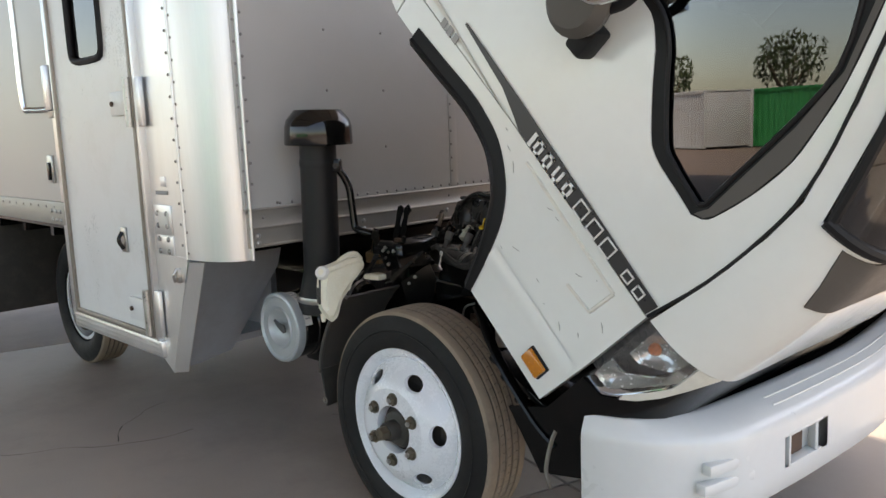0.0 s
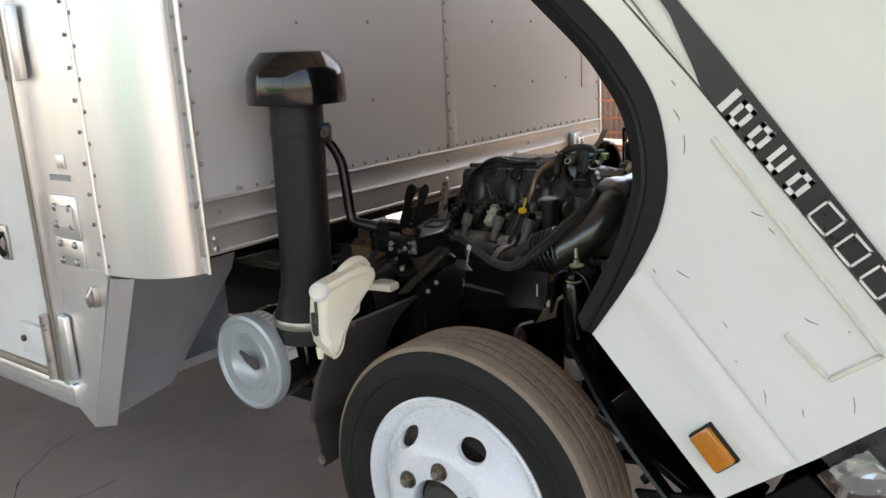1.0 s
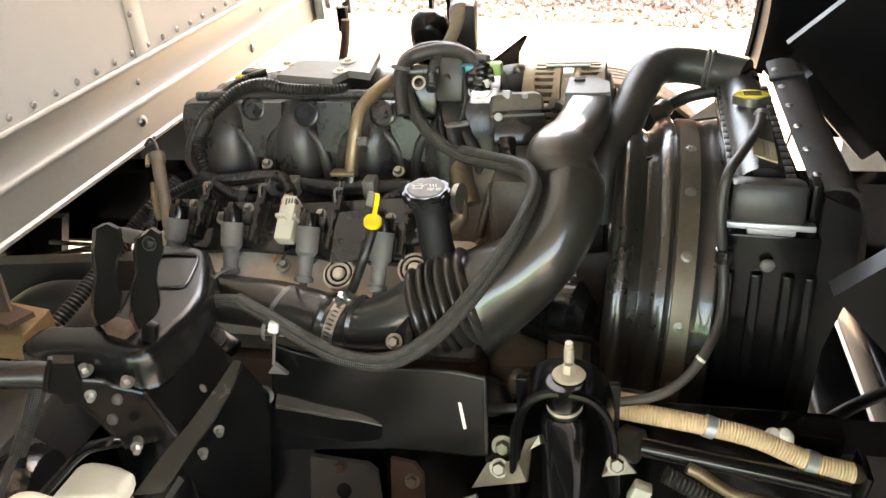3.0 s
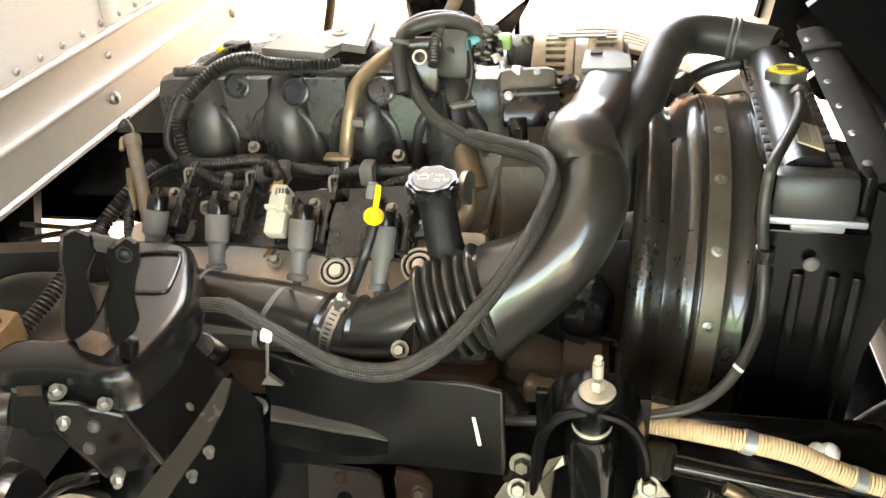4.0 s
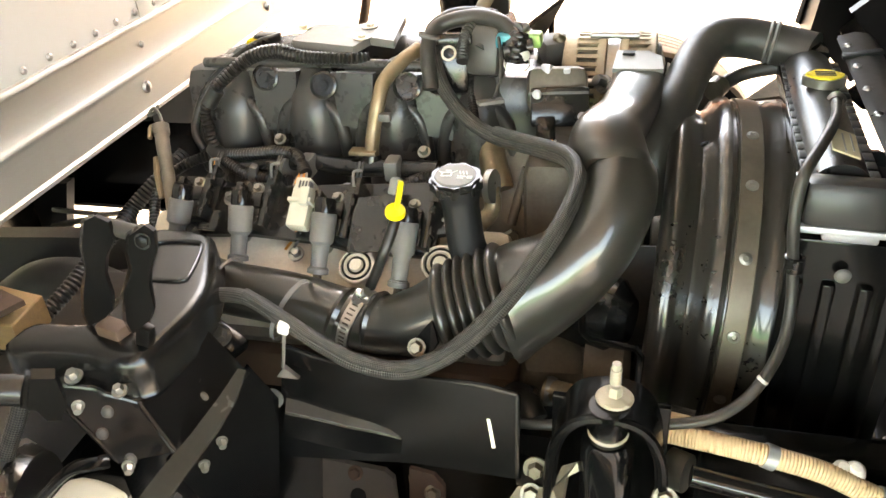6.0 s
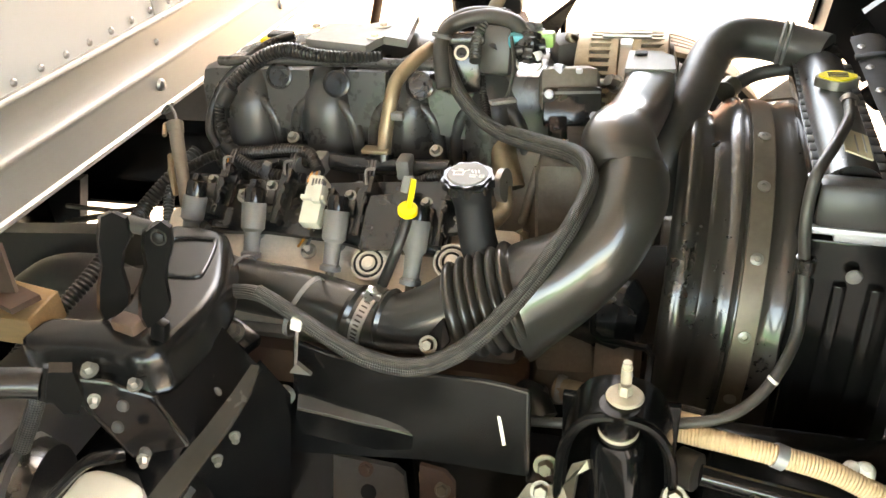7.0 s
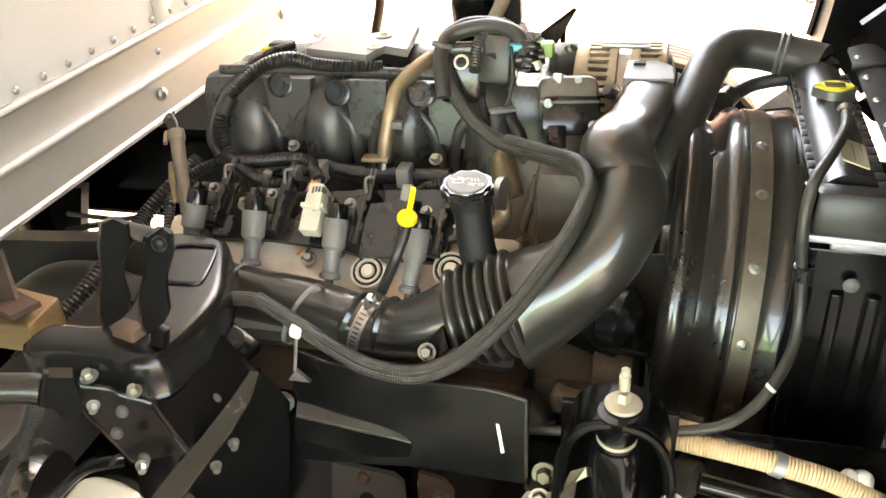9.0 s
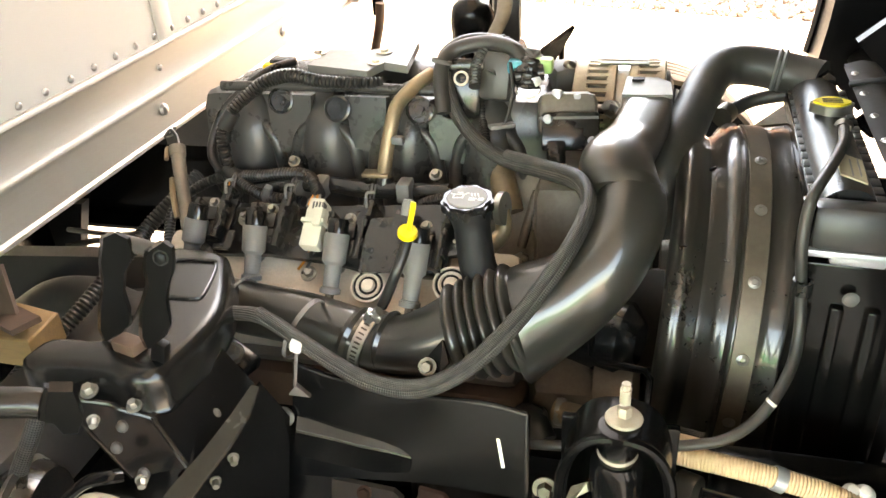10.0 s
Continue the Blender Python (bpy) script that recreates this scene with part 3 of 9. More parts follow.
# canopy over the truck
canopy = tagged(thing("ceiling", (-1, -1, 6.0), "", ""), "plain metal canopy roof on steel beams", "ceiling", kind="structure")
part("roof_sheet", Geo().box((-4.7, -4.3, 6.1), (18.6, 19.4, 0.06)), "roof", canopy)
for y in (-13.6, -9.8, -6.8, -4.2, -1.0, 2.2, 5.2):
    part("beam", Geo().box((-4.7, y, 5.95), (18.6, 0.16, 0.24)), "roof_steel", canopy)
for x in (-13.6, 4.4):
    for y in (-13.6, 5.2):
        part("column", Geo().box((x, y, 2.92), (0.2, 0.2, 5.82), bev=0.01), "roof_steel", canopy)


def container(x0, y0, length, width, height, material, label, turn=0.0):
    """A shipping container with ribbed sides and a framed end."""
    R = Matrix.Rotation(radians(turn), 3, "Z")
    o = Vector((x0, y0, 0))
    t = thing("shipping_container", tuple(o), label, "shipping container")

    def tr(gq):
        gq.v = [tuple(o + R @ Vector(v)) for v in gq.v]
        return gq
    n = int(length / 0.07)
    for side, y in (("front", width / 2), ("back", -width / 2)):
        vs, fs = [], []
        for i in range(n + 1):
            x = -length / 2 + length * i / n
            d = 0.018 * (1, 1, -1, -1)[i % 4] * (1 if y > 0 else -1) - 0.03 * (1 if y > 0 else -1)
            vs += [(x, y + d, 0.16), (x, y + d, height - 0.1)]
        fs = [(2 * i, 2 * i + 2, 2 * i + 3, 2 * i + 1) for i in range(n)]
        gq = Geo()
        gq.add(vs, fs)
        part("side_panel", tr(gq), material, t, sharp=20)
    for z in (0.1, height - 0.06):
        for y in (-width / 2, width / 2):
            part("rail", tr(Geo().box((0, y, z), (length, 0.09, 0.14), bev=0.01)), material, t)
    for x in (-length / 2, length / 2):
        for y in (-width / 2, width / 2):
            part("corner_post", tr(Geo().box((x, y, height / 2 + 0.02), (0.13, 0.13, height), bev=0.01)), material, t)
        part("end_door", tr(Geo().box((x * 0.995, 0, height / 2), (0.05, width - 0.1, height - 0.2), bev=0.01)), material, t)
    part("roof", tr(Geo().box((0, 0, height - 0.03), (length, width, 0.05))), material, t)
    return t


container(-20.5, -36.0, 12.2, 2.44, 2.6, "cont_white", "white ribbed steel shipping container standing on dirt", 28)
container(-8.5, -35.0, 12.2, 2.44, 2.6, "cont_green", "bright green ribbed steel shipping container on dirt", 8)
container(4.5, -33.0, 12.2, 2.44, 2.6, "cont_green", "bright green ribbed steel shipping container on dirt", 4)


def tree(x, y, h, seed):
    random.seed(seed)
    t = thing("tree", (x, y, 0), "leafy desert tree with a rounded grey-green crown", "tree", "trees behind the containers")
    tr = Geo().sweep([(x, y, -0.02), (x + 0.1, y, h * 0.3), (x, y + 0.1, h * 0.6)], [0.22, 0.15, 0.07], seg=8)
    for k in range(6):
        a = k * 1.05 + random.random()
        tr.sweep([(x + 0.05, y, h * 0.32), (x + math.cos(a) * h * 0.14, y + math.sin(a) * h * 0.14, h * 0.52), (x + math.cos(a) * h * 0.24, y + math.sin(a) * h * 0.24, h * 0.72)], [0.09, 0.06, 0.02], seg=6)
    part("trunk", tr, "bark", t)
    cr = Geo()
    for k in range(900):
        a, b, rr = random.uniform(0, 6.28), random.uniform(-1, 1), random.random() ** 0.4
        c = Vector((x + math.cos(a) * math.sqrt(1 - b * b) * h * 0.34 * rr, y + math.sin(a) * math.sqrt(1 - b * b) * h * 0.34 * rr, h * 0.68 + b * h * 0.28 * rr))
        c += Vector((noise.noise(c * 0.6), noise.noise(c * 0.6 + Vector((5, 0, 0))), 0)) * 0.8
        R = Euler((random.uniform(0, 6), random.uniform(0, 6), random.uniform(0, 6))).to_matrix()
        s = random.uniform(0.12, 0.3)
        cr.add([c + R @ Vector(v) for v in ((-s, 0, 0), (0, -s * 0.4, 0.03), (s, 0, 0), (0, s * 0.4, 0.03))], [(0, 1, 2, 3)])
    part("crown", cr, "leaf", t)


for x, y, h, sd in ((-31, -55, 6.5, 1), (-22, -56, 7.5, 2), (-14, -54, 6, 3), (-6, -56, 7, 4), (3, -54, 6.5, 5)):
    tree(x, y, h, sd)

# ---- cargo box ----
BX, BY0, BTOP = -0.634, -0.26, 3.3
cargo = thing("cargo_box", (-3, 1.0, 0.97), "white riveted aluminium cargo box with bright metal trim", "cargo box")
# front wall in two sheets that meet at a seam
for y0, y1 in ((-0.145, 0.962), (0.964, 2.15)):
    part("front_panel", Geo().box((BX - 0.02, (y0 + y1) / 2, (1.15 + BTOP) / 2), (0.04, y1 - y0, BTOP - 1.15)), "panel", cargo)
part("seam_strip", Geo().box((BX + 0.001, 0.985, 2.22), (0.004, 0.05, 2.14), bev=0.001), "panel", cargo)
# corner posts, rounded in plan
for s, yc, yw in ((-1, -0.127, BY0), (1, 2.15, 2.295)):
    a, b = [], []
    pts = [(BX + 0.004, yc)]
    for k in range(13):
        w = radians(90 * k / 12)
        pts.append((-0.885 + 0.235 * math.cos(w), yc + s * 0.002 + (yw - yc) * math.sin(w)))
    pts.append((-1.19, yw))
    zb = 0.955
    gq = Geo().fold([(x, y, zb) for x, y in pts][::s], [(x, y, BTOP) for x, y in pts][::s], None, 0.006)
    part("corner_post", gq, "alu", cargo, "brushed aluminium rounded corner")
    part("post_edge", Geo().sweep([(BX + 0.005, yc, zb), (BX + 0.005, yc, BTOP)], 0.0065, seg=8, smooth=False), "alu", cargo)
part("post_strip", Geo().sweep([(-0.90, BY0 - 0.003, zb), (-0.90, BY0 - 0.003, BTOP)], 0.006, seg=8, smooth=False), "alu", cargo)
# bottom rail, a ribbed extrusion across the front
prof = [(-0.016, 1.001), (0.005, 1.001), (0.0085, 1.004), (0.0085, 1.009), (0.004, 1.013), (0.004, 1.068), (0.0062, 1.073), (0.0088, 1.076), (0.0092, 1.079), (0.0070, 1.083), (0.004, 1.087),
        (0.004, 1.140), (0.0066, 1.144), (0.0098, 1.147), (0.0098, 1.150), (0.0070, 1.154), (-0.016, 1.156)]
ya, yb = -0.134, 2.155
gq = Geo()
n = len(prof)
gq.add([(BX + d, ya, z) for d, z in prof] + [(BX + d, yb, z) for d, z in prof],
       [(i, (i + 1) % n, n + (i + 1) % n, n + i) for i in range(n)] + [tuple(range(n))[::-1], tuple(range(n, 2 * n))])
part("bottom_rail", gq, "alu_rail", cargo, "ribbed bare aluminium rail")
# marker lamp with bracket at the far end of the rail
lamp = part("marker_lamp", Geo().box((BX + 0.022, 1.88, 1.062), (0.03, 0.085, 0.11), bev=0.012), "alu", cargo, "small clearance lamp in a metal bracket")
part("lens", Geo().box((BX + 0.04, 1.88, 1.062), (0.02, 0.045, 0.06), bev=0.01), "lamp_grey", lamp)
part("drain_stub", Geo().cyl((BX + 0.02, 2.03, 0.93), (BX + 0.02, 2.03, 1.0), 0.018, seg=12), "chassis", cargo)
part("placard", Geo().box((BX + 0.003, 2.03, 1.52), (0.004, 0.11, 0.42), bev=0.001), "panel", cargo, "faded pale placard")
# rest of the shell
part("roof", Geo().box((-3.2, 1.0, BTOP + 0.02), (5.1, 2.53, 0.04)), "panel", cargo)
part("side_wall", Geo().box((-3.47, 2.28, (BTOP + 1.0) / 2), (4.56, 0.03, BTOP - 1.0)), "panel", cargo)
part("rear_wall", Geo().box((-5.73, 1.0, (BTOP + 1.0) / 2), (0.04, 2.5, BTOP - 1.0)), "panel", cargo)
part("floor_deck", Geo().box((-3.22, 1.01, 1.02), (5.06, 2.42, 0.08)), "chassis", cargo)
for k in range(9):
    part("cross_member", Geo().box((-0.95 - 0.5 * k, 1.02, 0.935), (0.05, 2.2, 0.085)), "chassis", cargo)
# side wall with the doorway left open
DX0, DX1, DZ0, DZ1 = -2.09, -1.2, 0.60, 2.62
part("side_wall_panel", Geo().box(((-5.72 + DX0) / 2 - 0.02, BY0 + 0.015, (1.09 + BTOP) / 2), (5.72 + DX0 - 0.05, 0.03, BTOP - 1.09)), "panel", cargo)
part("side_header", Geo().box(((DX0 + DX1) / 2, BY0 + 0.015, (DZ1 + BTOP) / 2 + 0.02), (DX1 - DX0 + 0.08, 0.03, BTOP - DZ1 - 0.05)), "panel", cargo)
part("side_rail", Geo().box(((-5.72 + DX0) / 2 - 0.03, BY0 + 0.012, 1.075), (5.72 + DX0 - 0.04, 0.045, 0.12), bev=0.006), "alu_rail", cargo)
# lower skirt round the step well
part("jamb", Geo().box((-2.16, BY0 + 0.02, 1.6), (0.11, 0.05, 2.1), bev=0.006), "alu", cargo)
part("skirt_side", Geo().sheet([(-1.19, BY0, 0.96), (-0.905, BY0, 0.96), (-0.90, BY0, 0.94), (-1.105, BY0, 0.452), (-1.19, BY0, 0.50)], 0.008), "alu", cargo)
part("skirt_front", Geo().sheet([(-0.90, BY0 + 0.004, 0.95), (-0.885, 0.16, 0.95), (-0.92, 0.16, 0.87), (-1.12, 0.02, 0.49), (-1.105, BY0 + 0.004, 0.452)], 0.008), "alu_grey", cargo, "grey bent metal panel")
part("skirt_flange", Geo().sheet([(-0.885, BY0 - 0.002, 0.945), (-0.82, BY0 + 0.03, 0.945), (-1.04, BY0 + 0.03, 0.46), (-1.105, BY0 - 0.002, 0.452)], 0.006), "alu", cargo)
part("skirt_back", Geo().box((-2.15, BY0 + 0.02, 0.80), (0.09, 0.03, 0.48), bev=0.004), "alu", cargo)
part("step_well", Geo().box((-1.65, BY0 + 0.28, 0.53), (1.06, 0.5, 0.03)), "alu_grey", cargo)
part("well_back", Geo().box((-1.65, BY0 + 0.52, 0.75), (1.06, 0.03, 0.42)), "alu_grey", cargo)
part("sill", Geo().box((-1.645, BY0 + 0.0, 0.545), (0.98, 0.05, 0.075), bev=0.008), "alu", cargo, "worn diamond-plate door sill")
gq = Geo()
for k in range(60):
    for r in range(3):
        gq.box((-2.12 + 0.016 * k, BY0 - 0.026, 0.525 + 0.02 * r), (0.009, 0.003, 0.003), (0, 45 if (k + r) % 2 else -45, 0))
tagged(part("tread_bar", gq, "alu", cargo), kind="stuff")
latch = part("skirt_latch", Geo().box((-0.965, BY0 - 0.012, 0.885), (0.02, 0.02, 0.06), bev=0.004), "steel", cargo)
part("hook", Geo().sweep([(-0.965, BY0 - 0.02, 0.915), (-0.965, BY0 - 0.035, 0.89), (-0.97, BY0 - 0.028, 0.86)], 0.006, seg=8), "steel", latch)
# corrosion, badge bars and plate beside the door
for z, hgt, nm in ((1.00, 0.08, "plate"), (1.105, 0.12, "plate")):
    pl = part("hinge_plate", Geo().box((-1.07, BY0 - 0.005, z), (0.14, 0.008, hgt), bev=0.002), "alu", cargo)
    for dx in (-0.045, 0.035):
        for dz in (-0.025, 0.025):
            part("bolt", Geo().dome((-1.07 + dx, BY0 - 0.009, z + dz), -Y, 0.012, 0.008, 10), "rivet", pl)
part("data_plate", Geo().box((-1.06, BY0 - 0.012, 1.105), (0.085, 0.004, 0.06), bev=0.001), "sticker", cargo, "small pale data plate with unreadable print")
part("badge", Geo().box((-1.07, BY0 - 0.004, 1.215), (0.10, 0.005, 0.016), bev=0.002), "ink_grey", cargo, "small maker badge as plain bars")
part("emblem", Geo().box((-1.05, BY0 - 0.004, 1.26), (0.04, 0.005, 0.04), bev=0.002), "alu", cargo)

# door with its window, hinges and latch
door = thing("side_door", (-1.645, BY0, 0.6), "white riveted side door with a small window, closed, in the cargo box", "door")
gq = Geo()
WX0, WX1, WZ0, WZ1 = -1.83, -1.48, 1.79, 2.25
for x0, x1, z0, z1 in ((DX0 + 0.02, WX0, DZ0, DZ1), (WX1, DX1 - 0.02, DZ0, DZ1), (WX0, WX1, DZ0, WZ0), (WX0, WX1, WZ1, DZ1)):
    gq.box(((x0 + x1) / 2, BY0 - 0.002, (z0 + z1) / 2), (x1 - x0, 0.035, z1 - z0))
part("door_leaf", gq, "door_white", door)
for x0, x1, z0, z1, nm in ((DX0, DX0 + 0.025, DZ0 - 0.01, DZ1, "stile"), (DX1 - 0.025, DX1, DZ0 - 0.01, DZ1, "stile"), (DX0 + 0.025, DX1 - 0.025, DZ0 - 0.012, DZ0 + 0.012, "bottom_edge")):
    part(nm, Geo().box(((x0 + x1) / 2, BY0 - 0.008, (z0 + z1) / 2), (x1 - x0, 0.05, z1 - z0), bev=0.005), "trim_tan", door)
for x in (DX0 - 0.012, DX1 + 0.014):
    part("door_frame", Geo().box((x, BY0 - 0.01, 1.6), (0.02, 0.04, 2.04), bev=0.004), "alu", door)
win = part("window_frame", Geo().sweep([((WX0 + WX1) / 2 + 0.175 * a, BY0 - 0.022, (WZ0 + WZ1) / 2 + 0.23 * b) for a, b in
                                        ((-0.55, -1), (0.55, -1), (0.92, -0.92), (1, -0.6), (1, 0.6), (0.92, 0.92), (0.55, 1), (-0.55, 1), (-0.92, 0.92), (-1, 0.6), (-1, -0.6), (-0.92, -0.92), (-0.55, -1))], 0.016, seg=8, n=4), "seal", door, "black rubber window gasket")
part("pane", Geo().box(((WX0 + WX1) / 2, BY0 - 0.01, (WZ0 + WZ1) / 2), (WX1 - WX0, 0.005, WZ1 - WZ0)), "glass", win)
part("blind", Geo().box(((WX0 + WX1) / 2, BY0 + 0.03, (WZ0 + WZ1) / 2), (WX1 - WX0, 0.01, WZ1 - WZ0)), "mirror_grey", win)
for zc, nm in ((1.585, "hinge"), (0.70, "hinge")):
    h = part("hinge", Geo().box((-1.33, BY0 - 0.028, zc), (0.17, 0.02, 0.10), bev=0.008), "door_white", door, "white painted strap hinge")
    part("knuckle", Geo().cyl((-1.225, BY0 - 0.04, zc - 0.1), (-1.225, BY0 - 0.04, zc + 0.1), 0.017, seg=12), "steel", h)
    part("hinge_leaf", Geo().box((-1.165, BY0 - 0.018, zc), (0.05, 0.02, 0.2), bev=0.006), "alu", h)
    part("bolt", Geo().hexbolt((-1.385, BY0 - 0.038, zc), -Y, 0.011, 0.01), "rust", h)
ly, lz = BY0 - 0.025, 1.0
lt = part("latch", Geo().box((-1.43, ly, lz), (0.05, 0.012, 0.11), bev=0.006), "steel", door, "dull steel flush latch")
part("lever", Geo().sweep([(-1.43, ly - 0.008, lz + 0.035), (-1.43, ly - 0.026, lz + 0.0), (-1.425, ly - 0.01, lz - 0.04)], 0.009, seg=8), "chassis", lt)
# grab handle on the wall behind the door
hb = thing("grab_handle", (-2.3, BY0, 1.9), "bent chrome grab handle bolted to the cargo box", "grab handle")
part("bar", Geo().sweep([(-2.2, BY0, 1.60), (-2.3, BY0 - 0.07, 1.60), (-2.345, BY0 - 0.09, 1.64), (-2.35, BY0 - 0.09, 2.0), (-2.345, BY0 - 0.09, 2.36), (-2.3, BY0 - 0.07, 2.4), (-2.2, BY0, 2.4)], 0.015, seg=12), "chrome", hb)
for z in (1.60, 2.4):
    part("foot", Geo().box((-2.18, BY0 - 0.008, z), (0.07, 0.03, 0.09), bev=0.008), "steel", hb)
part("strike", Geo().box((-2.16, BY0 - 0.022, 1.70), (0.06, 0.045, 0.22), bev=0.008), "alu", hb)
lk = thing("wall_latch", (-2.30, BY0, 1.30), "small recessed steel latch on the cargo box wall", "latch")
part("plate", Geo().box((-2.30, BY0 - 0.006, 1.30), (0.07, 0.012, 0.14), bev=0.004), "steel", lk)
part("lever", Geo().box((-2.30, BY0 - 0.016, 1.29), (0.03, 0.014, 0.09), bev=0.004), "chassis", lk)

# ---- wheels ----


def make_wheel(name, label):
    """A steel wheel with tyre; its outer face looks to -y, hub centre at the origin."""
    t = thing(name, (0, 0, 0), label, "")
    R = 0.407
    y0, w = 0.066, 0.205
    # tyre: outline from the bead over the tread, with four grooves
    prof = [(0.262, y0 + 0.022), (0.285, y0 + 0.006), (0.325, y0), (0.36, y0 + 0.004), (0.390, y0 + 0.013), (0.400, y0 + 0.022)]
    prof2 = prof + [(0.400, y0 + w - 0.022), (0.390, y0 + w - 0.013), (0.36, y0 + w - 0.004), (0.325, y0 + w), (0.285, y0 + w - 0.006), (0.262, y0 + w - 0.022)]
    # body split in two so that the tread has its own surface
    tyre = part("tyre", Geo().lathe((0, 0, 0), Y, prof2, 72, closed=True), "tyre", t, "worn black tyre with dusty tread")
    edges = np.linspace(y0 + 0.026, y0 + w - 0.026, 6)
    tread = None
    for k in range(5):
        a, b = edges[k] + 0.004, edges[k + 1] - 0.004
        if k == 0:
            pr = [(0.391, y0 + 0.0125), (0.4015, y0 + 0.019), (R - 0.001, a), (R, b - 0.002), (R - 0.002, b), (0.398, b)]
        elif k == 4:
            pr = [(0.398, a), (R - 0.002, a), (R, a + 0.002), (R - 0.001, b), (0.4015, y0 + w - 0.019), (0.391, y0 + w - 0.0125)]
        else:
            pr = [(0.398, a), (R - 0.002, a), (R, a + 0.002), (R, b - 0.002), (R - 0.002, b), (0.398, b)]
        part("tread_rib", Geo().lathe((0, 0, 0), Y, pr, 96), "tread", t, "brown dusty tread rib", sharp=30)
    # sipes across the ribs
    sg = Geo()
    for i in range(84):
        for k in range(1, 4):
            a = 2 * math.pi * (i + 0.33 * k) / 84
            c0, c1 = edges[k] + 0.006, edges[k + 1] - 0.005
            for m_, (u0, u1) in enumerate(((c0, (c0 + c1) / 2), ((c0 + c1) / 2, c1))):
                da = 0.012 if m_ else 0.0
                db = 0.012 if not m_ else 0.0
                e = 0.0006 / R
                vs = []
                for u_, d_ in ((u0, da), (u1, db)):
                    for s_ in (-e, e):
                        vs.append((math.cos(a + d_ + s_) * (R + 0.0006), u_, math.sin(a + d_ + s_) * (R + 0.0006)))
                sg.add(vs, [(0, 1, 3, 2)])
    tagged(part("sipe", sg, "tyre", t), kind="stuff")
    # raised rings on the sidewall
    part("sidewall_ring", Geo().lathe((0, 0, 0), Y, [(0.335, y0 + 0.0005), (0.338, y0 - 0.0025), (0.342, y0 + 0.0005)], 72), "tyre", t)
    # rim barrel and lip
    rim = part("rim", Geo().lathe((0, 0, 0), Y, [(0.232, 0.24), (0.238, 0.105), (0.246, 0.090), (0.256, 0.080), (0.270, 0.072), (0.275, 0.075), (0.275, 0.082), (0.262, 0.090), (0.255, 0.10), (0.25, 0.24)], 72, closed=True), "wheel_white", t, "white painted steel rim")
    # disc with six oval hand holes: each sector is a ring between hole and sector edge
    gd = Geo()

    def disc_y(r):
        return float(np.interp(r, [0.07, 0.145, 0.165, 0.20, 0.225, 0.242], [0.022, 0.022, 0.028, 0.055, 0.085, 0.105]))
    M_ = 32
    for s in range(6):
        base = radians(60 * s + 12)
        rings = []
        for lev in (0.0, 0.03, 0.35, 1.0):
            ring = []
            for k in range(M_):
                ph = 2 * math.pi * k / M_
                hx, hr = 0.036 * math.cos(ph), 0.021 * math.sin(ph)
                ang_h, r_h = hx / 0.193, 0.193 + hr
                # square outline of the sector
                m_ = max(abs(math.cos(ph)), abs(math.sin(ph)))
                ax, ay = math.cos(ph) / m_, math.sin(ph) / m_
                ang_o, r_o = radians(30) * ax, (0.197 + 0.045 * ay if ay > 0 else 0.197 + 0.052 * ay)
                an, rr = ang_h + (ang_o - ang_h) * lev, r_h + (r_o - r_h) * lev
                yy = disc_y(rr) + (0.012 if lev == 0.0 else 0)
                ring.append((math.cos(base + an) * rr, yy, math.sin(base + an) * rr))
            rings.append(ring)
        vs = [v for ring in rings for v in ring]
        fs = []
        for i in range(len(rings) - 1):
            for k in range(M_):
                a, b = i * M_ + k, i * M_ + (k + 1) % M_
                fs.append((a, b, b + M_, a + M_))
        gd.add(vs, fs)
    gd.lathe((0, 0, 0), Y, [(0.146, 0.0222), (0.10, 0.022), (0.084, 0.022), (0.082, 0.026), (0.082, 0.06)], 72)
    disc = part("disc", gd, "wheel_white", t, "white painted wheel disc with six oval holes", sharp=50)
    bm = bmesh.new()
    bm.from_mesh(disc.data)
    bmesh.ops.remove_doubles(bm, verts=bm.verts[:], dist=0.0012)
    bm.to_mesh(disc.data)
    bm.free()
    for k in range(6):
        a = radians(60 * k + 34)
        c = Vector((math.cos(a) * 0.111, 0.022, math.sin(a) * 0.111))
        part("wheel_nut", Geo().hexbolt(c, -Y, 0.0185, 0.018, 0.023), "cad", t, "dull steel nut")
        part("stud", Geo().cyl(c - Y * 0.016, c - Y * 0.024, 0.0085, seg=12), "steel", t)
    part("hub", Geo().lathe((0, 0, 0), Y, [(0.0, -0.012), (0.03, -0.012), (0.034, 0.0), (0.035, 0.03), (0.06, 0.035), (0.072, 0.05), (0.078, 0.1)], 32), "iron", t, "greasy dark hub")
    part("hub_nut", Geo().hexbolt((0.0, -0.01, 0.0), -Y, 0.025, 0.03), "cad", t)
    part("brake_drum", Geo().lathe((0, 0.0, 0), Y, [(0.0, 0.10), (0.16, 0.10), (0.185, 0.12), (0.19, 0.24), (0.0, 0.24)], 40), "iron", t)
    return t


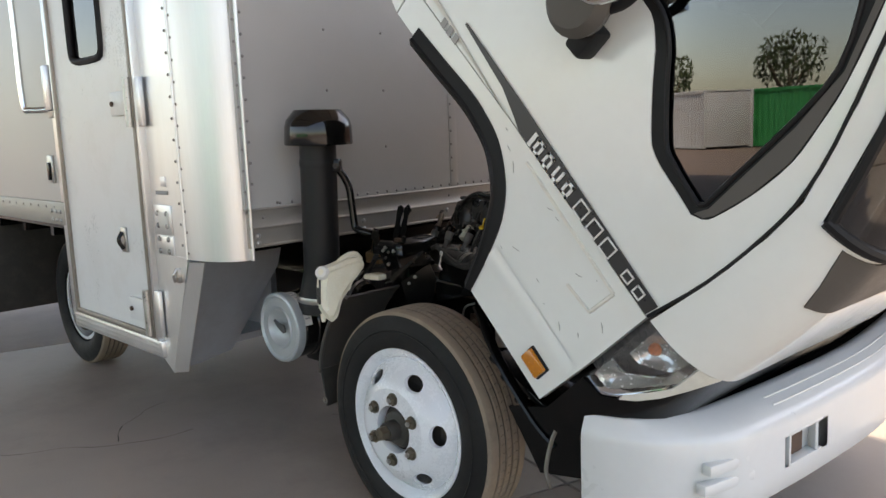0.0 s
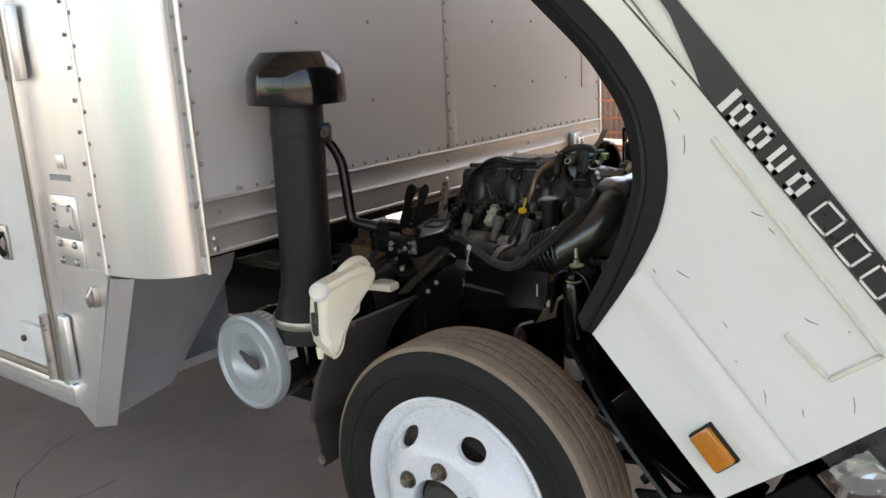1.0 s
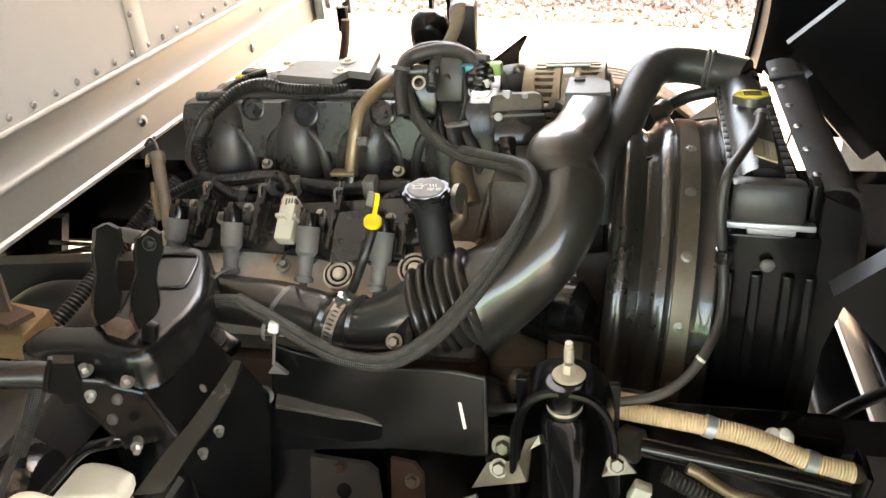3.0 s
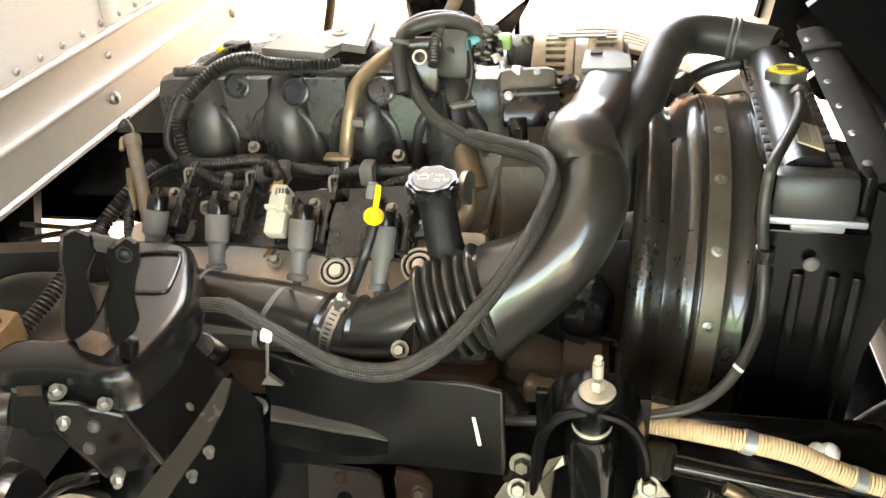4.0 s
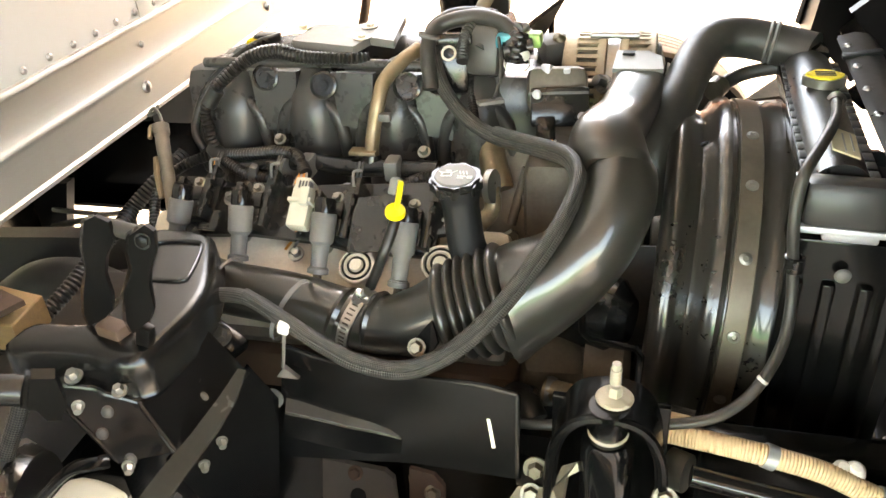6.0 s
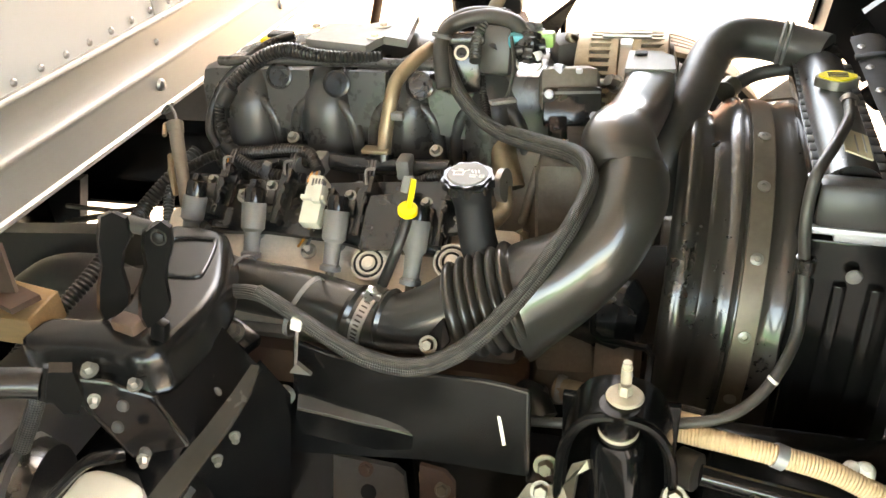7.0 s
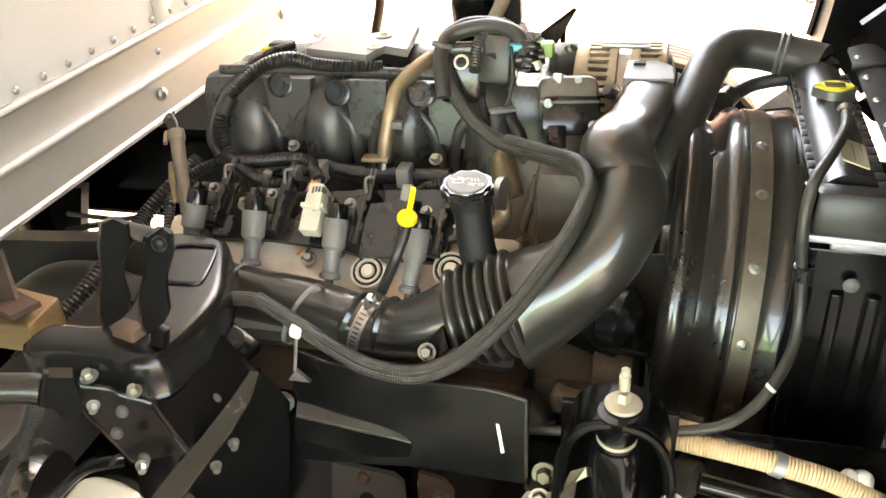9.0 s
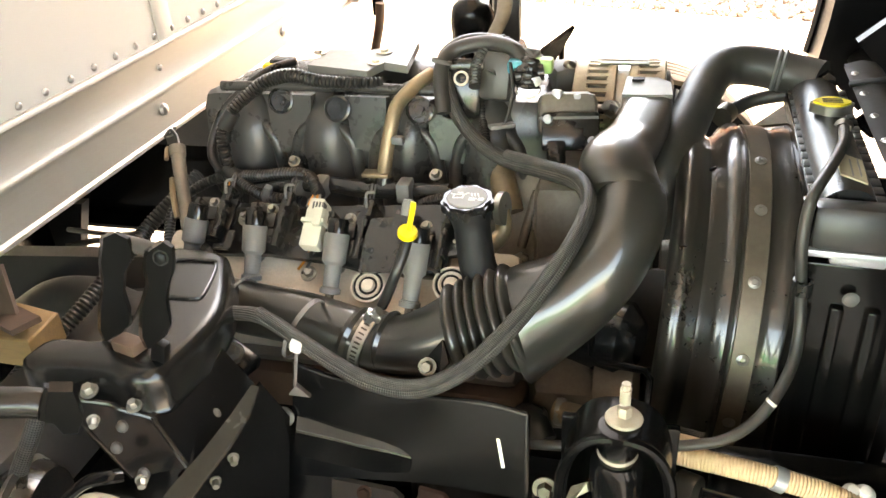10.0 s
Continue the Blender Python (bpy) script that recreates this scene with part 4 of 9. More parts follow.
HUB = 0.405
fw = make_wheel("wheel", "front truck wheel, white steel rim with dusty ribbed tyre")
fw.matrix_basis = pose(0.022, -0.042, HUB, 0, 8, 0)
fw2 = copy_thing(fw, pose(0.1, 2.14, HUB, 0, 20, 188))
rw = copy_thing(fw, pose(-3.28, 0.40, HUB, 0, 25, 180))
for q, l in ((rw, "rear truck wheel, white steel rim, half hidden by the cargo box"), (fw2, "far front truck wheel with ribbed dusty tyre, behind the engine")):
    q["label"] = l
rw3 = copy_thing(rw, pose(-3.365, 2.03, HUB, 0, 5, 180))
mf = thing("mud_flap", (-4.05, 0.25, 0.3), "black rubber mud flap hanging behind the rear wheel", "mud flap")
part("flap", Geo().box((-4.0, 0.15, 0.66), (0.015, 0.86, 0.74), bev=0.004), "rubber", mf)
part("hanger", Geo().box((-4.0, 0.28, 0.975), (0.05, 0.62, 0.04), bev=0.004), "chassis", mf)

# ---- front bumper ----
bump = thing("front_bumper", (1.1, 1.0, 0.4), "white painted steel front bumper with two square openings", "bumper")
half = [(0.855, -0.045), (0.90, -0.043), (0.96, -0.025), (1.02, 0.03), (1.065, 0.15), (1.09, 0.32), (1.12, 0.62), (1.14, 1.0)]
plan = curve_points([(x, y, 0) for x, y in half] + [(x, 2.0 - y, 0) for x, y in half[::-1][1:]], 4)
sec = [(-0.02, 0.660), (0.0, 0.671), (0.022, 0.669), (0.090, 0.630), (0.102, 0.621), (0.109, 0.608), (0.112, 0.590), (0.1135, 0.560), (0.1145, 0.472), (0.115, 0.440), (0.10, 0.40), (0.06, 0.385), (-0.01, 0.385), (-0.01, 0.40), (0.055, 0.41), (0.078, 0.44), (0.078, 0.57), (0.06, 0.61), (0.0, 0.65)]
vs, fs = [], []
for i, p in enumerate(plan):
    t = (plan[min(i + 1, len(plan) - 1)] - plan[max(i - 1, 0)]).normalized()
    o = Vector((t.y, -t.x, 0))
    k_ = 0.25 + 0.75 * min(1.0, max(0.0, (min(p.y, 2.0 - p.y) + 0.03) / 0.22))
    vs += [(p.x + o.x * d * k_, p.y + o.y * d * k_, z) for d, z in sec]
n = len(sec)
for i in range(len(plan) - 1):
    for k in range(n):
        a, b = i * n + k, i * n + (k + 1) % n
        ym = (plan[i].y + plan[i + 1].y) / 2
        if k == 7 and 0.40 < min(ym, 2.0 - ym) < 0.58:
            continue
        fs.append((a, b, b + n, a + n))
fs += [tuple(range(n)), tuple((len(plan) - 1) * n + k for k in range(n))[::-1]]
part("bumper_shell", Geo().add(vs, fs), "bumper_white", bump, sharp=42)
for y in (0.49, 1.51):
    R_ = Matrix.Rotation(radians(-5.5 if y < 1 else 5.5), 3, "Z")
    c_ = Vector((1.204, y, 0.516))
    pk = part("tow_opening", Geo().box(c_ + R_ @ Vector((0, 0, 0.046)), (0.038, 0.19, 0.010), R_, bev=0.003).box(c_ - R_ @ Vector((0, 0, 0.046)), (0.038, 0.19, 0.010), R_, bev=0.003)
              .box(c_ + R_ @ Vector((0, -0.09, 0)), (0.038, 0.010, 0.10), R_, bev=0.003).box(c_ + R_ @ Vector((-0.004, 0.075, 0)), (0.050, 0.010, 0.10), (0, 0, -38 if y < 1 else 38), bev=0.003), "bumper_white", bump, "square sunk tow opening")
    part("tow_bracket", Geo().box(c_ + R_ @ Vector((-0.016, -0.022, 0)), (0.008, 0.115, 0.082), R_, bev=0.003), "rust", pk, "rusty tow bracket")
for y, s_ in ((0.138, 1), (1.862, -1)):
    for z, w_ in ((0.548, 0.15), (0.500, 0.19)):
        part("fog_bar", Geo().box((1.157, y, z), (0.034, w_, 0.032), (0, 0, -14 * s_), bev=0.010), "bumper_white", bump)
for d, y0 in ((0.046, 0.33), (0.072, 0.36)):
    rib = [p for p in plan if y0 < p.y < 2.0 - y0]
    part("step_rib", Geo().sweep([(p.x + d, p.y, 0.6705 - 0.58 * (d - 0.022)) for p in rib], 0.0035, seg=6, n=1), "bumper_white", bump)
# added plate: stops bright ground showing through the shaded gap
part("gap_blocker", Geo().box((0.995, 1.0, 0.632), (0.19, 1.66, 0.012), bev=0.004), "chassis", bump, "black plate added to keep the gap between bumper and cab dark")
part("bumper_stay", Geo().box((0.84, 0.12, 0.50), (0.05, 0.16, 0.26), bev=0.01), "chassis", bump)
part("wire_loop", Geo().sweep([(0.80, -0.03, 0.66), (0.74, -0.035, 0.58), (0.71, -0.04, 0.47), (0.72, -0.035, 0.41)], 0.006, seg=8), "zinc", bump)

# ---- tilted cab ----
TH = radians(48)
CF, CU = Vector((math.cos(TH), 0, -math.sin(TH))), Vector((math.sin(TH), 0, math.cos(TH)))
CO = Vector((0.712, 0, 0.679))
CY = -0.065


def cw(a, y, b):
    """Cab metres (forward, across, up) to world."""
    return CO + CF * a + CU * b + Y * y


CR = Matrix((CF, Y, CU)).transposed()
cab = thing("truck_cab", tuple(cw(0.0, 1.0, 0.2)), "white truck cab tilted forward, with scuffs and a black lettered stripe", "truck cab")


def cab_plate(outline, y, thick, holes=()):
    """A side plate of the cab from an outline of (forward, up), cut by holes."""
    bm = bmesh.new()

    def loop(pts):
        vs_ = [bm.verts.new(cw(a, y, b)) for a, b in pts]
        return [bm.edges.new((vs_[i], vs_[(i + 1) % len(vs_)])) for i in range(len(vs_))]
    es = loop(outline)
    for h in holes:
        es += loop(h)
    bmesh.ops.triangle_fill(bm, edges=es, use_beauty=True)
    res = bmesh.ops.extrude_face_region(bm, geom=bm.faces[:])
    for v in res["geom"]:
        if isinstance(v, bmesh.types.BMVert):
            v.co += Y * thick
    bm.verts.index_update()
    gq = Geo().add([v.co.copy() for v in bm.verts], [[v.index for v in f.verts] for f in bm.faces])
    bm.free()
    return gq


def soft(pts, n=5):
    return [(q.x, q.y) for q in curve_points([(a, b, 0) for a, b in pts], n)]


ARCH = soft([(-0.378, 0.0), (-0.43, 0.142), (-0.487, 0.246), (-0.54, 0.305), (-0.62, 0.352), (-0.70, 0.368), (-0.776, 0.372), (-0.907, 0.362), (-1.057, 0.352)], 4)
LOWER = [(0.0, 0.0)] + ARCH + [(-1.10, 0.352), (-1.16, 0.352), (-1.16, 0.452), (-0.60, 0.452), (0.018, 0.437), (0.012, 0.2)]
ARCH_FAR = soft([(-0.185, 0.0), (-0.235, 0.06), (-0.30, 0.13), (-0.40, 0.22), (-0.487, 0.285), (-0.54, 0.32), (-0.62, 0.352), (-0.70, 0.368), (-0.776, 0.372), (-0.907, 0.362), (-1.057, 0.352)], 3)
LOWER_FAR = LOWER[:1] + ARCH_FAR + LOWER[-6:]
WIN = soft([(-0.096, 0.692), (-0.134, 0.698), (-0.22, 0.707), (-0.264, 0.717), (-0.298, 0.738), (-0.381, 0.818), (-0.461, 0.898), (-0.56, 0.93), (-0.95, 0.935)], 3) + \
    soft([(-1.0, 0.97), (-1.0, 1.45), (-0.95, 1.50), (-0.40, 1.50), (-0.31, 1.46), (-0.21, 1.36), (-0.143, 1.263), (-0.078, 1.121), (-0.05, 1.027), (-0.031, 0.938), (-0.035, 0.831), (-0.054, 0.732), (-0.07, 0.706)], 3)
PANE = soft([(-0.10, 0.722), (-0.158, 0.729), (-0.215, 0.739), (-0.258, 0.756), (-0.354, 0.844), (-0.436, 0.922), (-0.55, 0.955), (-0.94, 0.96)], 3) + \
    soft([(-0.975, 0.98), (-0.975, 1.44), (-0.94, 1.475), (-0.42, 1.475), (-0.34, 1.43), (-0.20, 1.27), (-0.112, 1.13), (-0.094, 0.99), (-0.092, 0.832), (-0.090, 0.736)], 3)
BAND = [(-0.092, 0.700), (-0.070, 0.711), (-0.057, 0.735), (-0.038, 0.831), (-0.034, 0.938), (-0.053, 1.026), (-0.081, 1.12), (-0.146, 1.262), (-0.158, 1.255), (-0.098, 1.13), (-0.081, 0.99), (-0.079, 0.832), (-0.077, 0.736), (-0.088, 0.712)]
DOOR = [(0.018, 0.4415), (0.045, 0.62), (0.048, 0.80), (0.03, 0.93), (-0.04, 1.11), (-0.26, 1.56), (-0.30, 1.62), (-1.09, 1.62), (-1.09, 0.456), (-0.60, 0.456)]
QUARTER = [(-1.096, 0.456), (-1.096, 1.66), (-0.3, 1.66), (-0.3, 1.70), (-1.28, 1.70), (-1.36, 1.62), (-1.36, 0.40), (-1.166, 0.352), (-1.166, 0.456)]
for yy, sgn in ((CY, 1), (2.0 - CY - 0.03, -1)):
    th = 0.03
    ar, lo = (ARCH, LOWER) if sgn > 0 else (ARCH_FAR, LOWER_FAR)
    lower = part("lower_panel", cab_plate(lo, yy, th), "cab_white", cab)
    if sgn < 0:
        part("inner_skin", cab_plate(lo, yy - 0.008, 0.005), "liner", cab, "black inner face of the far panel")
        part("inner_skin", cab_plate(DOOR, yy - 0.008, 0.005, [WIN]), "liner", cab)
    dr = part("cab_door", cab_plate(DOOR, yy, th, [WIN]), "cab_white", cab)
    part("door_glass", cab_plate(PANE, yy + 0.012, 0.005), "glass", dr, "tinted door glass")
    part("rear_quarter", cab_plate(QUARTER, yy, th), "cab_white", cab)
    out = yy - 0.004 if sgn > 0 else yy + th + 0.004
    part("window_seal", cab_plate(WIN, yy + 0.004, 0.016, [PANE]), "seal", dr, "black rubber window seal")
    part("seal_lip", Geo().sweep([cw(a, out + 0.006 * sgn, b) for a, b in PANE + PANE[:1]], 0.006, seg=8, n=1), "seal", dr)
    part("pillar_band", cab_plate(BAND, yy + (0.0 if sgn > 0 else th - 0.004), 0.004), "mirror_grey", dr, "grey trim band along the window")
    part("door_gap", Geo().sweep([cw(a, out + 0.004 * sgn, b) for a, b in DOOR[:6]], 0.0045, seg=6, n=3), "seal", dr)
    # deep dark return of the wheel arch
    ya, yb = (yy + 0.002, yy + 0.14) if sgn > 0 else (yy + th - 0.002, yy + th - 0.14)
    k = -1 if sgn > 0 else 1
    part("arch_liner", Geo().fold([cw(a, ya, b) for a, b in ar][::k], [cw(a, yb, b) for a, b in ar][::k], None, 0.02), "liner", cab, "black wheel-arch liner")
    part("arch_flare", Geo().fold([cw(a - 0.0, ya - 0.008 * sgn, b) for a, b in ar][::k],
                                  [cw(a - 0.030 * (0.9 if a > -0.5 else 0.35), ya + 0.02 * sgn, b - 0.030 * (0.35 if a > -0.5 else 1.0)) for a, b in ar][::k], None, 0.012), "seal", cab, "matt black wheel-arch flare")
    ys = out
    lip = []
    for i, (a, b) in enumerate(ar):
        p_, n_ = ar[max(i - 1, 0)], ar[min(i + 1, len(ar) - 1)]
        dx_, dy_ = n_[0] - p_[0], n_[1] - p_[1]
        h_ = math.hypot(dx_, dy_)
        w_ = 0.034 * min(1.0, 0.25 + 3.5 * i / len(ar))
        lip.append((a + dy_ / h_ * w_, b - dx_ / h_ * w_))
    part("arch_lip", Geo().fold([cw(a, ya - 0.012 * sgn, b) for a, b in ar][::k], [cw(a, ya - 0.006 * sgn, b) for a, b in lip][::k], None, 0.004), "seal", cab, "matt black wheel-arch lip")
    # pressed crease along the lower panel
    cr_v, cr_f, cr_n = [], [], 17
    for a, b in ((-0.405, 0.14), (-0.39, 0.14), (-0.2, 0.14), (-0.02, 0.138), (-0.002, 0.138)):
        end = 0.0 if a in (-0.405, -0.002) else 1.0
        for k in range(cr_n):
            u = -1 + 2 * k / (cr_n - 1)
            cr_v.append(cw(a, ys + sgn * (0.0005 - 0.0028 * end * math.cos(u * math.pi / 2) ** 2), b + 0.034 * u))
    for i in range(4):
        for k in range(cr_n - 1):
            cr_f.append((i * cr_n + k, i * cr_n + k + 1, (i + 1) * cr_n + k + 1, (i + 1) * cr_n + k))
    part("crease", Geo().add(cr_v, cr_f), "cab_white", lower)
    amb = part("side_marker", Geo().box(cw(-0.083, ys - 0.006 * sgn, 0.062), (0.074, 0.02, 0.044), CR, bev=0.006), "amber", cab, "amber side marker lens")
    part("marker_base", Geo().box(cw(-0.083, ys + 0.0015, 0.062), (0.082, 0.012, 0.052), CR, bev=0.003), "seal", amb)
    # stripe with pale lettering drawn as plain bars
    stripe = part("stripe", cab_plate([(-0.92, 0.527), (-0.60, 0.516), (-0.545, 0.513), (0.018, 0.483), (0.012, 0.4425), (-0.575, 0.457), (-0.61, 0.470), (-0.70, 0.497), (-0.92, 0.520)], ys - 0.002 if sgn > 0 else ys - 0.001, 0.003), "decal_black", cab, "black stripe with pale lettering as plain bars")
    part("belt_line", cab_plate([(-0.66, 0.458), (-0.60, 0.4576), (-1.10, 0.485), (-1.10, 0.50)][::1], ys - 0.001, 0.002), "residue", cab)
    if sgn > 0:
        marks = [(-0.527, 0.018), (-0.497, 0.034), (-0.452, 0.034), (-0.405, 0.034), (-0.358, 0.034), (-0.292, 0.05), (-0.232, 0.048), (-0.172, 0.05), (-0.085, 0.036), (-0.038, 0.036)]
        for i, (a, w) in enumerate(marks):
            zc = 0.479 - (a + 0.54) * 0.03
            hgt = 0.042 if i < 8 else 0.028
            tk = 0.0085 if i < 5 else 0.004
            gq = Geo()
            if i == 0:
                gq.box(cw(a, ys - 0.004, zc), (0.012, 0.003, hgt), CR)
            else:
                # outlined blocks
                for du, dv, su, sv in ((0, hgt / 2 - tk / 2, w * 0.86, tk), (0, -hgt / 2 + tk / 2, w * 0.86, tk), (-w * 0.43 + tk / 2, 0, tk, hgt), (w * 0.43 - tk / 2, 0, tk, hgt)):
                    if i in (3,) and dv > 0:
                        continue
                    gq.box(cw(a + du, ys - 0.004, zc + dv), (su, 0.003, sv), CR)
            part("letter_bar", gq, "decal_white", stripe)
        for k2 in range(3):
            part("letter_bar", Geo().box(cw(-0.985 + 0.032 * k2, ys - 0.002, 0.468), (0.02, 0.003, 0.026), CR), "ink_grey", cab)
        # ghost of a removed sticker and scuffs
        for p0, p1 in (((-0.50, 0.418), (-0.078, 0.400)), ((-0.078, 0.400), (-0.086, 0.308)), ((-0.086, 0.308), (-0.18, 0.30))):
            part("sticker_ghost", Geo().sweep([cw(p0[0], ys + 0.003, p0[1]), cw(p1[0], ys + 0.003, p1[1])], 0.0055, seg=6, smooth=False), "residue", lower)
        random.seed(5)
        for k2 in range(15):
            a, b = random.uniform(-0.46, -0.02), random.uniform(0.17, 0.40)
            if k2 > 11:
                a, b = random.uniform(-0.62, -0.5), random.uniform(0.38, 0.44)
            l_ = random.uniform(0.004, 0.024)
            t_ = random.uniform(-0.9, 0.6)
            part("scuff_mark", Geo().sweep([cw(a, ys + 0.0035, b), cw(a + l_ * 0.5, ys + 0.0034, b + l_ * t_ * 0.4), cw(a + l_, ys + 0.0035, b + l_ * t_)], [0.0008, 0.0013, 0.0008], seg=4, n=2), "scuff", lower)

# front shell: plan outline rounded at the corners, raked above the belt
LEV = [(0.44, 0.268, 0.03), (0.62, 0.268, 0.05), (0.80, 0.256, 0.055), (0.905, 0.238, 0.046)]


def front_row(b, af, a0):
    """From the side seam round the corner to the middle and across, at height b."""
    pts = []
    for k in range(11):
        w = radians(90 * k / 10)
        pts.append((a0 + (af - a0 - 0.02) * math.sin(w), CY + 0.18 * (1 - math.cos(w)) ** 1.1))
    for k in range(1, 5):
        pts.append((af - 0.02 + 0.02 * k / 4, CY + 0.18 + (0.82 - CY) * k / 4))
    return pts + [(a, 2.0 - y) for a, y in pts[::-1][1:]]


rows = [[cw(a, y, b) for a, y in front_row(b, af, a0)] for b, af, a0 in LEV]


def on_front(u, b, af=0.268, a0=0.03, inset=0.0, flip=False):
    """A point of the front shell at place u along its row and height b."""
    q = front_row(b, af - inset, a0)
    i_ = min(int(u), len(q) - 2)
    a, y = (q[i_][k] + (q[i_ + 1][k] - q[i_][k]) * (u - i_) for k in (0, 1))
    return cw(a, 2.0 - y if flip else y, b)


def lamp_low(u):
    return 0.185 if u <= 2 else 0.185 + 0.055 * (u - 2)


def skin(rws, thick=0.012):
    n_ = len(rws[0])
    vs_ = [v for r in rws for v in r]
    fs_ = []
    for i in range(len(rws) - 1):
        for k in range(n_ - 1):
            a = i * n_ + k
            fs_.append((a, a + 1, a + 1 + n_, a + n_))
    bm = bmesh.new()
    bv = [bm.verts.new(v) for v in vs_]
    for f in fs_:
        bm.faces.new([bv[i] for i in f])
    bmesh.ops.recalc_face_normals(bm, faces=bm.faces)
    bmesh.ops.solidify(bm, geom=bm.faces[:], thickness=thick)
    bm.verts.index_update()
    gq = Geo().add([v.co.copy() for v in bm.verts], [[v.index for v in f.verts] for f in bm.faces])
    bm.free()
    return gq


part("front_panel", skin(rows), "cab_white", cab, "white rounded cab front", sharp=50)
for flip in (False, True):
    edge = ((3, 0.215, 0.238), (4, 0.25, 0.292), (5, 0.30, 0.348), (5.06, 0.302, 0.438), (6, 0.36, 0.438), (7.4, 0.434, 0.438))
    part("lower_corner", skin([[on_front(u, b0, flip=flip) for u, b0, b1 in edge], [on_front(u, b1, flip=flip) for u, b0, b1 in edge]], 0.01), "residue", cab, "yellowed white corner beside the lamp")
low = [(0, 0.17), (2, 0.18), (3, 0.21), (4, 0.245), (5, 0.295), (6, 0.355), (7.4, 0.43), (10, 0.434), (14, 0.434)]
low = low + [(28 - u, b) for u, b in low[::-1][1:]]
part("valance", skin([[on_front(u, b, inset=0.01) for u, b in low], [on_front(u, b - 0.20, inset=0.005) for u, b in low]], 0.01), "chassis", cab, "black lower valance")
for flip in (False, True):
    sg = -1 if flip else 1
    us = [0.15, 0.8, 1.6, 2.4, 3.2, 4.0, 4.9]
    hl = [[on_front(u, lamp_low(u) + (0.436 - lamp_low(u)) * f, flip=flip) for u in us] for f in (0, 0.33, 0.66, 1)]
    back = [[v + Y * 0.05 * sg - CF * 0.035 for v in r] for r in hl]
    head = part("headlight", skin(back, 0.01), "lamp_dark", cab, "clear headlamp with chrome reflectors and turn signal")
    part("headlight_lens", skin(hl, 0.004), "lens", head, "clear ribbed lens")
    # two chrome bowls with stepped facets
    for u0, u1, f0, f1, nm in ((1.0, 4.3, 0.56, 0.97, "turn"), (0.5, 4.2, 0.06, 0.36, "main")):
        bowl = []
        for i_ in range(8):
            f = f0 + (f1 - f0) * i_ / 7
            r_ = []
            for k_ in range(13):
                u = u0 + (u1 - u0) * k_ / 12
                deep = 0.012 + 0.024 * math.sin(math.pi * i_ / 7) * math.sin(math.pi * k_ / 12) + 0.003 * ((i_ + k_) % 2)
                r_.append(on_front(u, lamp_low(u) + (0.436 - lamp_low(u)) * f, flip=flip) + (Y * sg - CF * 0.6) * deep)
            bowl.append(r_)
        part("reflector", skin(bowl, 0.002), "reflector", head, "faceted chrome reflector bowl", sharp=1)
    part("bulb", Geo().dome(on_front(2.1, 0.385, flip=flip) + (Y * sg - CF * 0.6) * 0.024, -Y * sg, 0.017, 0.02, 12), "bulb_orange", head, "orange bulb")
    for k in range(10):
        u = 4.0 + 0.09 * k
        part("flute", Geo().cyl(on_front(u, 0.33 + 0.004 * k, flip=flip) + Y * 0.006 * sg, on_front(u, 0.40, flip=flip) + Y * 0.006 * sg, 0.0022, seg=6), "reflector", head)
# windscreen and pillars
part("windscreen", skin([[cw(a, y, 0.925) for a, y in front_row(0.925, 0.235, 0.036)][2:-2], [cw(a, y, 1.52) for a, y in front_row(1.52, 0.0, -0.235)][2:-2]], 0.006), "glass", cab, "large tinted windscreen")
for sl in (slice(0, 3), slice(-3, None)):
    part("pillar_skin", skin([[cw(a, y, 0.905) for a, y in front_row(0.905, 0.238, 0.046)][sl], [cw(a, y, 1.11) for a, y in front_row(1.11, 0.165, -0.033)][sl], [cw(a, y, 1.56) for a, y in front_row(1.56, 0.0, -0.25)][sl]]), "cab_white", cab)
part("screen_seal", Geo().sweep([cw(a, y, 0.912) for a, y in front_row(0.912, 0.243, 0.05)][2:-2], 0.014, seg=8, n=1), "seal", cab)
part("screen_seal", Geo().sweep([cw(0.114, -0.053, 0.908), cw(0.060, -0.056, 1.05), cw(-0.05, -0.056, 1.29), cw(-0.165, -0.056, 1.53)], 0.012, seg=8), "seal", cab)
trim = []
for b, af, a0, u0 in ((0.735, 0.2605, 0.053, 6.0), (0.79, 0.257, 0.055, 5.5), (0.84, 0.249, 0.051, 5.0), (0.888, 0.241, 0.047, 4.6)):
    trim.append([on_front(u0 + (28 - 2 * u0) * k / 30, b, af, a0) + CF * 0.004 - Y * (0.003 if k == 0 else 0) for k in range(31)])
part("cowl_trim", skin(trim, 0.006), "mirror_grey", cab, "dark grey cowl trim")
part("roof_skin", Geo().box(cw(-0.72, 1.0, 1.70), (1.2, 2.0, 0.06), CR, bev=0.03), "cab_white", cab)
part("roof_front", skin([[cw(a, y, 1.53) for a, y in front_row(1.53, 0.03, -0.2)], [cw(a, y, 1.73) for a, y in front_row(1.73, -0.1, -0.3)]]), "cab_white", cab)
part("rear_wall", Geo().box(cw(-1.345, 1.0, 1.05), (0.03, 2.06, 1.3), CR), "cab_white", cab)
